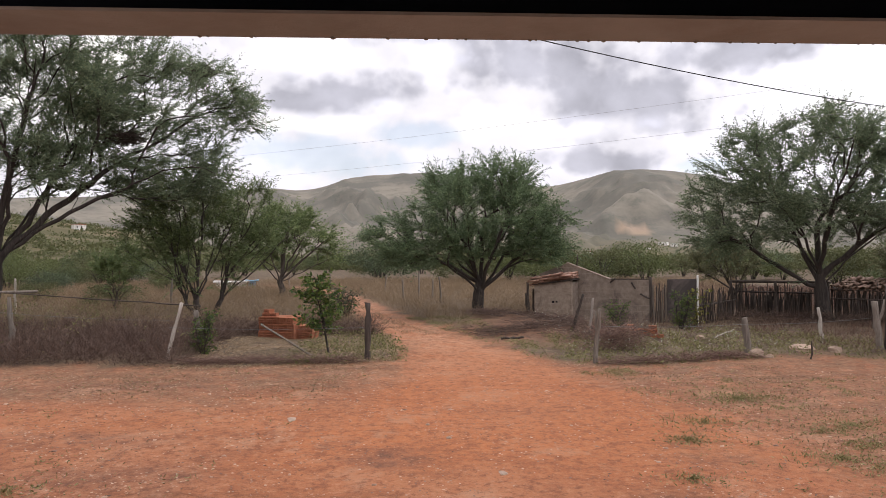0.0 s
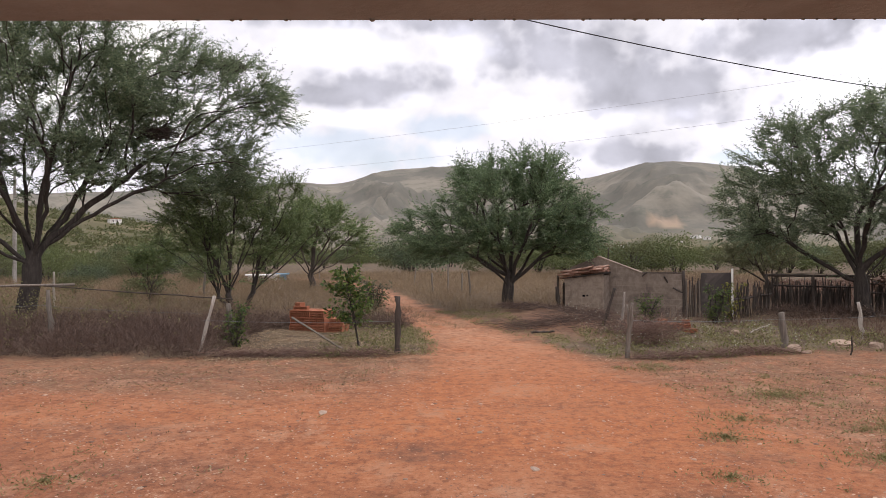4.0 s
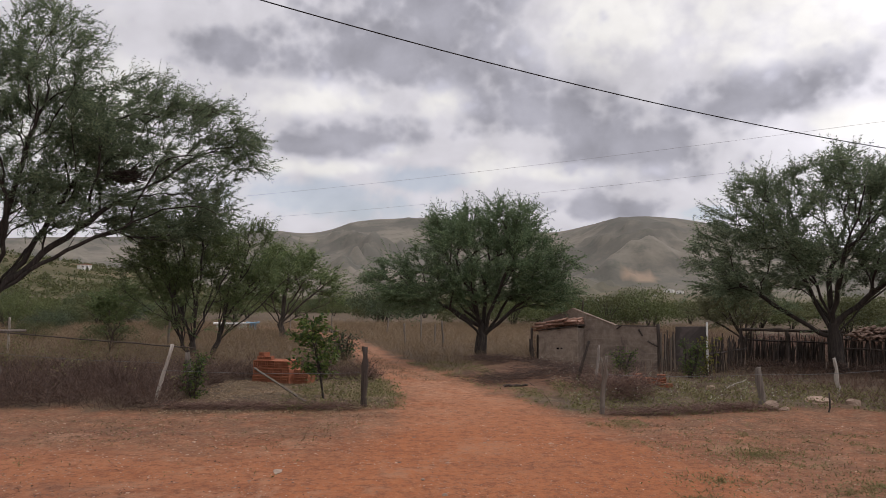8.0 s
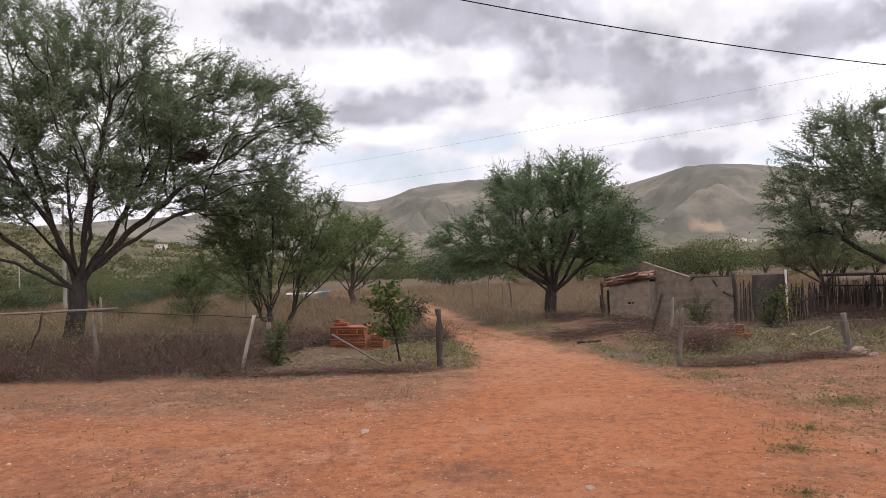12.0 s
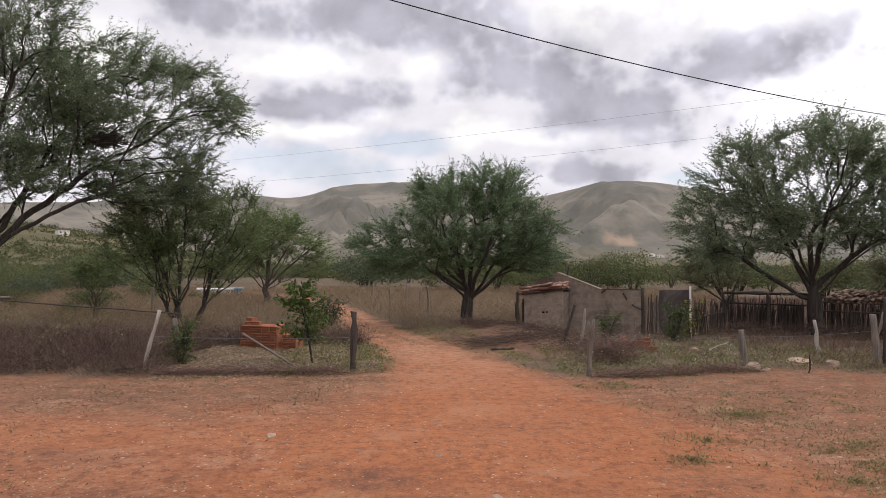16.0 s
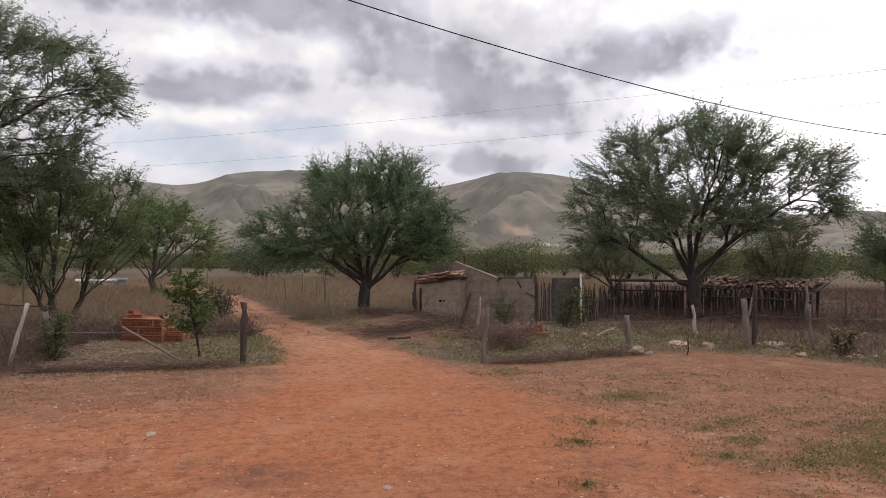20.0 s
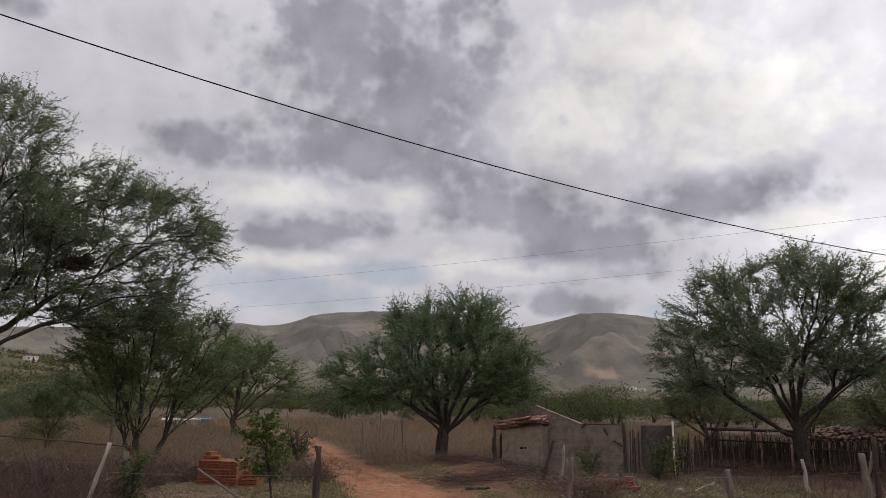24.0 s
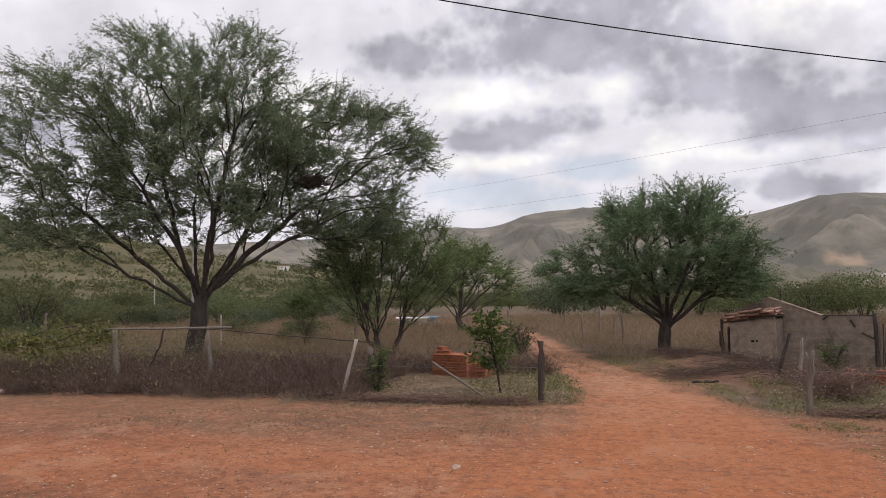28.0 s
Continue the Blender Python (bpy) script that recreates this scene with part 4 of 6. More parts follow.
tree("small_tree", (15.6, 22.3), -36, column(0.7, (0.1, 0), 4, 0.03, 26), [(0, 0, 2.0, 1.2, 1.1, 0.8, 1), (0.3, 0, 2.8, 0.9, 0.9, 0.5, 0.5)], 130, 6, 0.07,
     "thin olive tree behind the tiled pen", seed=27, leaf=M_SCRUB_T, spray=0.5, leaf_len=0.1, leaf_wid=0.03)
# small trees in and behind the field
tree("small_tree", (-12.8, 27.8), 24, column(0.8, (0, 0), 4, 0.03, 16), [(0, 0, 1.8, 0.9, 0.9, 0.6, 1), (0.2, 0, 2.4, 0.6, 0.6, 0.35, 0.5)], 60, 6, 0.04,
     "small light-green tree in the dry grass", seed=17, leaf=M_LEAF_Y, spray=0.4)
tree("small_tree", (10.9, 25.6), -22, column(0.8, (0.1, 0), 4, 0.03, 18), [(0, 0, 2.1, 1.4, 1.2, 0.8, 1), (-0.7, 0, 1.8, 1.1, 1.0, 0.6, 0.5), (0.3, 0, 2.9, 1.0, 0.9, 0.5, 0.5)], 170, 5, 0.08,
     "thin grey-green tree behind the hut wall", seed=19, leaf=M_SCRUB_T, spray=0.5, leaf_len=0.1, leaf_wid=0.03)

# ---- belts of bushes ----
BUSH_MESH = []


def bush_mesh(seed, leaf, width, tall, count, size):
    """Stems and leaf clumps of one bush, as two meshes."""
    rng = np.random.default_rng(seed)
    stems = Heap()
    cl = []
    for i in range(9):
        a, q = rng.uniform(0, 6.28), rng.uniform(0.2, 0.8)
        top = np.array([math.cos(a) * width * 0.5 * q, math.sin(a) * width * 0.5 * q, tall * rng.uniform(0.55, 0.85)])
        mid = top * np.array([0.4, 0.4, 0.5]) + rng.normal(0, 0.06, 3)
        stems.add(*tube([(0.1 * math.cos(a), 0.1 * math.sin(a), -0.1), mid, top], [0.05, 0.035, 0.012], 4, cap=False))
    for i in range(46):
        a, q = rng.uniform(0, 6.28), math.sqrt(rng.uniform(0, 1))
        zz = tall * (0.22 + 0.7 * rng.uniform(0, 1) * (1 - 0.55 * q * q))
        cl.append((math.cos(a) * q * width * 0.5, math.sin(a) * q * width * 0.5, zz))
    cl = np.array(cl)
    k = rng.integers(0, len(cl), count)
    sp = cl[k] + rng.normal(0, 1, (count, 3)) * np.array([width * 0.085, width * 0.085, tall * 0.075])
    out = cl[k] - np.array([0, 0, tall * 0.3])
    out /= np.linalg.norm(out, axis=1, keepdims=True)
    V, Fc = leaves(rng, sp, out, size, size * 0.5, 0.1)
    return stems.mesh("stemwork", M_BARK_D), mesh_from("crown", V, Fc, leaf)


def bush(name, at, meshes, size, turn, label, group, squash=1.0):
    ob = thing(name, (at[0], at[1], ground_at(*at)), label, "shrub", group, rz=turn)
    ob.scale = (size, size, size * squash)
    part("stemwork", meshes[0], None, ob), part("crown", meshes[1], None, ob)
    return ob


rng = np.random.default_rng(42)
BUSH = [bush_mesh(50 + i, m, 4.6, 3.4, 4200, 0.17) for i, m in enumerate((M_BUSH_O, M_BUSH_L, M_BUSH_G, M_LEAF_D))]
for i in range(150):
    azi = rng.uniform(-62, 64)
    d = rng.uniform(56, 125)
    if -22 < azi < -2 and d < 64:
        continue
    x, y = EYE_X + d * math.sin(radians(azi)), EYE_Y + d * math.cos(radians(azi))
    if road_mask(np.array([x]), np.array([y]))[0] > -3:
        continue
    kind = rng.choice(4, p=(0.4, 0.27, 0.2, 0.13))
    bush("field_shrub", (x, y), BUSH[kind], rng.uniform(0.62, 1.15) * (0.75 + d / 330), rng.uniform(0, 360),
         ("olive-green thorny shrub at the far side of the field", "light-green leafy shrub at the far side of the field", "green mesquite shrub at the far side of the field", "dark-green dense shrub at the far side of the field")[kind],
         "shrubs beyond the field", rng.uniform(0.75, 1.1))
for i in range(62):
    azi, d = rng.uniform(-63, -20), rng.uniform(47, 64) if i > 12 else rng.uniform(31, 47)
    x, y = EYE_X + d * math.sin(radians(azi)), EYE_Y + d * math.cos(radians(azi))
    kind = rng.choice(4, p=(0.5, 0.2, 0.2, 0.1))
    bush("field_shrub", (x, y), BUSH[kind], rng.uniform(0.5, 0.85) if i > 12 else rng.uniform(0.3, 0.5), rng.uniform(0, 360), ("low olive-green thorny shrub in the dry field", "low light-green leafy shrub in the dry field", "low green mesquite shrub in the dry field", "low dark-green shrub in the dry field")[kind],
         "low shrubs in the field", rng.uniform(0.7, 1.0))
# taller trees behind the pole side
for azi, d, s, kind in ((49, 44, 1.15, 2), (53, 40, 1.2, 3), (57, 48, 1.45, 0), (60, 42, 1.3, 2), (64, 45, 1.5, 0), (44, 50, 1.2, 0), (36, 46, 1.1, 2), (69, 40, 1.5, 3), (31, 52, 1.0, 0),
                        (-44, 46, 1.1, 0), (-56, 42, 1.2, 2), (-50, 52, 1.2, 0), (3, 55, 1.0, 0), (6.5, 58, 1.0, 1), (11, 52, 1.0, 1), (14, 54, 1.0, 0), (17.5, 56, 1.05, 1), (-4, 62, 1.2, 3)):
    bush("field_shrub", (EYE_X + d * math.sin(radians(azi)), EYE_Y + d * math.cos(radians(azi))), BUSH[kind], s, azi * 7, "broad green thorn tree at the edge of the field", "shrubs beyond the field")


def scrub_cover():
    """Low scrub dotted over the plain and the slopes."""
    r = np.random.default_rng(77)
    n = 26000
    azi, d = np.radians(r.uniform(-66, 68, n)), 120 * (8.0 ** r.uniform(0, 1, n))
    x, y = EYE_X + d * np.sin(azi), EYE_Y + d * np.cos(azi)
    ok = wave(x, y, 70, 31) + 0.7 * wave(x, y, 22, 32) + r.uniform(-0.6, 0.6, n) > -0.25
    x, y, d = x[ok], y[ok], d[ok]
    z = height(x, y)
    m, q = len(x), 16
    size = r.uniform(0.7, 2.1, m) * (0.8 + d / 900)
    c = np.repeat(np.stack([x, y, z], 1), q, 0)
    s = np.repeat(size, q)
    o = r.normal(0, 1, (m * q, 3)) * np.array([0.5, 0.5, 0.32])
    o[:, 2] = np.abs(o[:, 2]) + 0.1
    V, Fc = leaves(r, c + o * s[:, None], o * np.array([1, 1, 1.2]), 1.0, 0.6, 0.0)
    V = V.reshape(-1, 4, 3)
    mid = V[:, :1]
    V = (mid + (V - mid) * (s * 0.62)[:, None, None]).reshape(-1, 3)
    tagged(new("hillside_scrub", mesh_from("hillside_scrub", V, Fc, M_BUSH_O)), "low olive scrub dotted over the plain and slopes", "scrub", kind="stuff")


scrub_cover()

# ---- grass and weeds ----


def blades(r, x, y, tall, width, lean=0.35):
    """Thin upright blades, each one narrow four-cornered face."""
    n = len(x)
    z = height(x, y)
    a = r.uniform(0, 6.28, n)
    h = tall * r.uniform(0.35, 1.2, n)
    lx, ly = r.normal(0, lean, n) * h, r.normal(0, lean, n) * h
    wx, wy = np.cos(a) * width, np.sin(a) * width
    V = np.stack([np.stack([x - wx, y - wy, z - 0.02], 1), np.stack([x + wx, y + wy, z - 0.02], 1), np.stack([x + lx + wx * 0.3, y + ly + wy * 0.3, z + h], 1), np.stack([x + lx - wx * 0.3, y + ly - wy * 0.3, z + h], 1)], 1)
    return V.reshape(-1, 3), np.arange(4 * n).reshape(-1, 4)


def scatter(r, n, az0, az1, d0, d1, keep):
    azi, d = np.radians(r.uniform(az0, az1, n)), np.sqrt(r.uniform(d0 ** 2, d1 ** 2, n))
    x, y = EYE_X + d * np.sin(azi), EYE_Y + d * np.cos(azi)
    ok = keep(x, y)
    return x[ok], y[ok]


def in_field(x, y, margin=0.25):
    """True off the yard, the track, the bare ground by the hut and the clearing by the blocks."""
    ok = (y > yard_line(x) + margin) & (road_mask(x, y) < -0.15)
    ok &= np.hypot((x - 2.4) / 2.6, (y - 18.6) / 3.6) > 1
    ok &= ~((x > 3.2) & (x < 14.2) & (y > 20.6) & (y < 25.6) & (y < 31 - 0.72 * x + 3.2))
    return ok


def clearing(x, y):
    return (x > -5.4) & (x < -1.0) & (y < 18.2)


def right_side(x, y):
    return (x > 2.6) & (y < 20)


# weed patches on the yard: place, spread, number of leaves
TUFTS = [(4.3, 10.3, 0.35, 900), (2.7, 8.0, 0.16, 260), (5.9, 6.9, 0.5, 1700), (5.75, 6.2, 0.35, 1100), (6.9, 7.6, 0.4, 700), (4.7, 6.8, 0.3, 500), (7.6, 6.3, 0.4, 700), (9.2, 8.6, 0.5, 900), (7.4, 8.6, 0.35, 500), (5.0, 8.6, 0.3, 400),
         (6.4, 5.6, 0.3, 600), (3.2, 8.8, 0.25, 300), (8.4, 5.2, 0.3, 700), (4.0, 7.2, 0.2, 250), (10.2, 7.5, 0.5, 600), (-5.0, 5.6, 0.3, 420), (-4.2, 6.4, 0.25, 240), (-6.4, 6.6, 0.3, 260), (1.6, 5.4, 0.15, 200), (2.2, 6.6, 0.14, 160), (1.0, 4.9, 0.1, 120)]


def grass():
    r = np.random.default_rng(5)
    # brown brush right behind the fence
    x, y = scatter(r, 150000, -66, -3, 13, 24, lambda x, y: in_field(x, y) & ~clearing(x, y) & (y < yard_line(x) + 7) & (wave(x, y, 1.6, 41) + wave(x, y, 0.6, 42) > -0.9))
    tall = 0.37 + 0.17 * wave(x, y, 2.2, 43) + 0.14 * wave(x, y, 0.7, 53)
    half = len(x) // 3
    V, Fc = blades(r, x[:half], y[:half], tall[:half], 0.0035, 1.1)
    x, y, tall = x[half:], y[half:], tall[half:]
    P = np.stack([x, y, height(x, y) + tall * r.uniform(0.0, 0.9, len(x))], 1)
    V2, F2 = leaves(r, P, np.zeros_like(P) + (0, 0, 0.2), 0.24, 0.008, 0, 0.8)
    cx, cy = scatter(r, 900, -66, -5, 13, 24, lambda x, y: in_field(x, y, 0.1) & ~clearing(x, y) & (y < yard_line(x) + 6.5))
    m, q = len(cx), 150
    rad = np.repeat(r.uniform(0.22, 0.6, m), q)
    C = np.repeat(np.stack([cx, cy, height(cx, cy)], 1), q, 0)
    o = r.normal(0, 1, (m * q, 3))
    o[:, 2] = np.abs(o[:, 2]) * 0.8
    o /= np.linalg.norm(o, axis=1, keepdims=True)
    st = C + o * (rad * r.uniform(0.15, 0.75, m * q))[:, None]
    V3, F3 = leaves(r, st, o, 0.3, 0.008, 0, 0.55)
    V2, F2 = np.concatenate([V2, V3]), np.concatenate([F2, F3 + len(V2)])
    tagged(new("dry_brush", mesh_from("dry_brush", np.concatenate([V, V2]), np.concatenate([Fc, F2 + len(V)]), M_BRUSH)), "matted grey-brown dry brush along the fence", "dry grass", kind="stuff")
    x, y = scatter(r, 30000, -66, -18, 13, 26, lambda x, y: in_field(x, y) & ~clearing(x, y) & (wave(x, y, 2.4, 57) + 0.7 * wave(x, y, 0.6, 58) + 0.75 * np.clip((-x - 10.5) / 2.5, -1, 2) > 0.6))
    P = np.stack([x, y, height(x, y) + r.uniform(0.1, 0.6 + 0.55 * np.clip((-x - 10.5) / 3, 0, 1) + 0.12 * wave(x, y, 1.0, 63), len(x))], 1)
    V, Fc = leaves(r, P, np.zeros_like(P) + (0, 0, 0.2), 0.07, 0.035, 0, 0.8)
    tagged(new("brush_leaves", mesh_from("brush_leaves", V, Fc, M_WEED)), "thin grey-green leaves among the dry brush", "weeds", kind="stuff")
    x, y = scatter(r, 215000, -66, 24, 19, 62, lambda x, y: in_field(x, y) & ~clearing(x, y) & ~right_side(x, y) & (wave(x, y, 3.0, 44) > -0.95))
    d = np.hypot(x, y)
    V, Fc = blades(r, x, y, 0.42 + 0.12 * wave(x, y, 3, 45) + 0.12 * wave(x, y, 0.9, 59), 0.002 + 0.00012 * d, 1.0)
    tagged(new("straw_grass", mesh_from("straw_grass", V, Fc, M_STRAW)), "tall straw-coloured grass in the field", "dry grass", kind="stuff")
    # grassy strip between the wheel ruts
    x, y = scatter(r, 60000, -14, 3, 18.5, 44, lambda x, y: (road_mask(x, y) > 0.55) & (wave(x, y, 1.4, 75) > -0.5))
    V, Fc = blades(r, x, y, 0.09 + 0.03 * wave(x, y, 1.0, 76), 0.004, 0.9)
    tagged(new("track_grass", mesh_from("track_grass", V, Fc, M_STRAW)), "low dry grass between the wheel ruts", "dry grass", kind="stuff")
    # low green verge along the track and under the hollow blocks
    x, y = scatter(r, 60000, -12, 16, 13.6, 24, lambda x, y: (road_mask(x, y) < 0.12) & (road_mask(x, y) > -1.0) & (y > 14.2) & (wave(x, y, 1.2, 77) + 0.7 * wave(x, y, 0.4, 78) + r.uniform(-0.5, 0.5, len(x)) > 0.25))
    P = np.stack([x, y, height(x, y) + r.uniform(0, 0.05, len(x))], 1)
    V, Fc = leaves(r, P, np.zeros_like(P) + (0, 0, 0.35), 0.06, 0.016, 0)
    tagged(new("verge_weeds", mesh_from("verge_weeds", V, Fc, M_WEED)), "low olive weeds along the edge of the track", "weeds", kind="stuff")
    x, y = scatter(r, 130000, 8, 70, 10.5, 50, lambda x, y: in_field(x, y, 0.8) & (wave(x, y, 2.5, 46) > -0.8) & ((x > 8.2) | (y > 20) | (r.uniform(0, 1, len(x)) < 0.22)))
    d = np.hypot(x, y)
    V, Fc = blades(r, x, y, 0.3 + 0.1 * wave(x, y, 2, 47) + 0.08 * wave(x, y, 0.7, 64), 0.0022 + 0.00014 * d, 1.0)
    tagged(new("dry_weeds", mesh_from("dry_weeds", V, Fc, M_DRY)), "low reddish-brown dry weeds behind the posts", "dry grass", kind="stuff")
    # low trailing weeds: clearing by the blocks, strip by the right posts, and tufts in the yard
    x, y = scatter(r, 70000, -24, 50, 12.5, 21, lambda x, y: (y > yard_line(x) + 0.1) & (road_mask(x, y) < 0.1) & ((clearing(x, y) & (x > -3.3)) | (right_side(x, y) & (y < yard_line(x) + 4.5))) & (wave(x, y, 1.1, 48) + 0.6 * wave(x, y, 0.4, 65) > -0.45))
    P = np.stack([x, y, height(x, y) + r.uniform(0, 1, len(x)) ** 2 * (0.16 + 0.1 * wave(x, y, 0.9, 73))], 1)
    V, Fc = leaves(r, P, np.zeros_like(P) + (0, 0, 0.3), 0.055, 0.03, 0)
    tagged(new("creeping_weeds", mesh_from("creeping_weeds", V, Fc, M_WEED)), "creeping grey-green weeds beside the posts", "weeds", kind="stuff")
    fx, fy = scatter(r, 2600, 8, 34, 14, 20, lambda x, y: right_side(x, y) & (x < 7.5) & (y > yard_line(x) + 0.3) & (wave(x, y, 0.8, 74) > 0.2))
    P = np.stack([fx, fy, height(fx, fy) + r.uniform(0.12, 0.34, len(fx))], 1)
    V, Fc = leaves(r, P, np.zeros_like(P) + (0, 0, 0.3), 0.03, 0.022, 0)
    tagged(new("weed_flowers", mesh_from("weed_flowers", V, Fc, M_FLOWER)), "tiny whitish flowers over the weeds", "flowers", kind="stuff")
    px, py = scatter(r, 210000, -10, 62, 4.3, 13.8, lambda x, y: (y < yard_line(x) - 0.1) & (road_mask(x, y) < 0.2) & (x > 0.9 + 0.3 * wave(x, y, 2, 49))
                     & (wave(x, y, 2.6, 50) + 0.8 * wave(x, y, 0.8, 51) + 0.8 * wave(x, y, 0.33, 52) + r.uniform(-0.9, 0.9, len(x)) > 1.75))
    ex, ey = scatter(r, 110000, -62, 30, 4.5, 13.5, lambda x, y: (y < yard_line(x) - 0.3) & (road_mask(x, y) < -0.2) & (wave(x, y, 2.2, 54) + 0.8 * wave(x, y, 0.5, 55) + 0.7 * wave(x, y, 0.25, 56) + r.uniform(-0.8, 0.8, len(x)) > 2.3))
    # the weedy patch between the yard and the power pole
    wx, wy = scatter(r, 150000, 22, 66, 5.4, 12.5, lambda x, y: (y < yard_line(x) - 0.3) & (np.exp(-((x - 6.2) / 2.6) ** 2 - ((y - 7.0) / 2.2) ** 2) * 1.7 + 0.75 * wave(x, y, 1.1, 79) + 0.6 * wave(x, y, 0.45, 80) + 0.4 * wave(x, y, 0.2, 81) + r.uniform(-0.7, 0.7, len(x)) > 2.0))
    tx, ty = [wx], [wy]
    for cx, cy, cr, n in TUFTS:
        n = int(n * 2.0)
        a, q = r.uniform(0, 6.28, n), np.abs(r.normal(0, 0.95, n)) * cr
        tx.append(cx + np.cos(a) * q * 1.8), ty.append(cy + np.sin(a) * q * 1.3)
    px, py = np.concatenate([px, ex] + tx), np.concatenate([py, ey] + ty)
    P = np.stack([px, py, height(px, py) + r.uniform(0, 0.02, len(px))], 1)
    V, Fc = leaves(r, P, np.zeros_like(P) + (0, 0, 0.25), 0.042, 0.012, 0)
    tagged(new("yard_weeds", mesh_from("yard_weeds", V, Fc, M_YARDWEED)), "sparse low green weeds on the red earth", "weeds", kind="stuff")
    x, y = scatter(r, 170000, -62, 62, 4.3, 14.5, lambda x, y: (y < yard_line(x) + 0.3) & (road_mask(x, y) < -0.1) & ((x > 1.8) | (y > 10.5) | (r.uniform(0, 1, len(x)) < 0.12))
                   & (wave(x, y, 1.9, 66) + 0.8 * wave(x, y, 0.6, 67) + 0.6 * wave(x, y, 0.22, 68) + r.uniform(-1.3, 1.3, len(x)) > 0.75))
    P = np.stack([x, y, height(x, y)], 1)
    V, Fc = leaves(r, P, np.zeros_like(P) + (0, 0, 0.25), 0.032, 0.009, 0, 0.8)
    tagged(new("stubble", mesh_from("stubble", V, Fc, M_STUBBLE)), "short brown-olive stubble on the trodden earth", "weeds", kind="stuff")
    # dead leaves and chips
    x, y = scatter(r, 5500, -62, 60, 4.5, 15.5, lambda x, y: (road_mask(x, y) < 0.2) & (y < yard_line(x) + 2.0) & ((y > yard_line(x) - 2.2) | (r.uniform(0, 1, len(x)) < 0.22)))
    P = np.stack([x, y, height(x, y) + 0.008], 1)
    V, Fc = leaves(r, P, np.zeros_like(P), 0.05, 0.03, 0, spread=1.0)
    V = V.reshape(-1, 4, 3)
    V[:, :, 2] = V[:, :1, 2] + (V[:, :, 2] - V[:, :1, 2]) * 0.15
    tagged(new("fallen_leaves", mesh_from("fallen_leaves", V.reshape(-1, 3), Fc, M_LITTER)), "fallen dry leaves and chips on the ground", "leaf litter", kind="stuff")
    x, y = scatter(r, 16000, -62, 60, 4.3, 14.5, lambda x, y: (y < yard_line(x) + 0.3) & (wave(x, y, 1.3, 61) + 0.7 * wave(x, y, 0.4, 62) + r.uniform(-0.8, 0.8, len(x)) > 0.35 + 0.9 * np.clip(road_mask(x, y) + 0.5, 0, 1)))
    P = np.stack([x, y, height(x, y) + 0.006], 1)
    V, Fc = leaves(r, P, np.zeros_like(P), 0.045, 0.02, 0, spread=1.0)
    V = V.reshape(-1, 4, 3)
    V[:, :, 2] = V[:, :1, 2] + np.abs(V[:, :, 2] - V[:, :1, 2]) * 0.25
    tagged(new("dark_debris", mesh_from("dark_debris", V.reshape(-1, 3), Fc, M_BRUSH)), "dark bits of twig and bark on the red earth", "debris", kind="stuff")
    x, y = scatter(r, 26000, -26, -2, 13, 19, lambda x, y: clearing(x, y) & (y > yard_line(x)) & (road_mask(x, y) < -0.1))
    P = np.stack([x, y, height(x, y) + 0.01], 1)
    V, Fc = leaves(r, P, np.zeros_like(P) + (0, 0, 0.05), 0.05, 0.03, 0, spread=0.7)
    V = V.reshape(-1, 4, 3)
    V[:, :, 2] = V[:, :1, 2] + np.abs(V[:, :, 2] - V[:, :1, 2]) * 0.4
    V = V.reshape(-1, 3)
    tagged(new("leaf_litter", mesh_from("leaf_litter", V, Fc, M_LITTER)), "pale dry leaves spread before the brick pile", "leaf litter", kind="stuff")
    # small stones
    x, y = scatter(r, 26000, -60, 60, 3.2, 14.3, lambda x, y: (y < yard_line(x) + 0.3) & (wave(x, y, 2.1, 71) + 0.8 * wave(x, y, 0.7, 72) + r.uniform(-1.2, 1.2, len(x)) > 0.25 + 0.5 * np.clip(road_mask(x, y), 0, 1)))
    H = Heap()
    s = r.uniform(0.004, 0.011, len(x)) * np.where(r.uniform(0, 1, len(x)) < 0.03, 2.3, 1)
    z = height(x, y)
    cube = np.array([(-1, -1, -.4), (1, -1, -.4), (1, 1, -.4), (-1, 1, -.4), (-.6, -.6, .6), (.6, -.6, .6), (.6, .6, .6), (-.6, .6, .6)], float)
    cf = np.array([(4, 5, 6, 7), (0, 1, 5, 4), (1, 2, 6, 5), (2, 3, 7, 6), (3, 0, 4, 7)])
    V = np.stack([x, y, z], 1)[:, None] + cube[None] * s[:, None, None] * r.uniform(0.6, 1.4, (len(x), 8, 1)) * np.array([1.3, 1, 0.7])
    Fc = (np.arange(len(x))[:, None, None] * 8 + cf[None]).reshape(-1, 4)
    tagged(new("gravel", mesh_from("gravel", V.reshape(-1, 3), Fc, M_GRAVEL)), "scattered small pale stones on the yard", "gravel", kind="stuff")


grass()

# ---- fence posts ----


def crooked(rng, a, b, r0, r1, n=7, wob=0.02):
    """Points and radii of an uneven stick from a to b."""
    a, b = np.asarray(a, float), np.asarray(b, float)
    u = np.linspace(0, 1, n)[:, None]
    p = a + (b - a) * u
    off = rng.normal(0, wob, (n, 3))
    off[0] = 0
    r = (r0 + (r1 - r0) * u[:, 0]) * rng.uniform(0.85, 1.15, n)
    return p + np.cumsum(off, 0) * 0.6, r


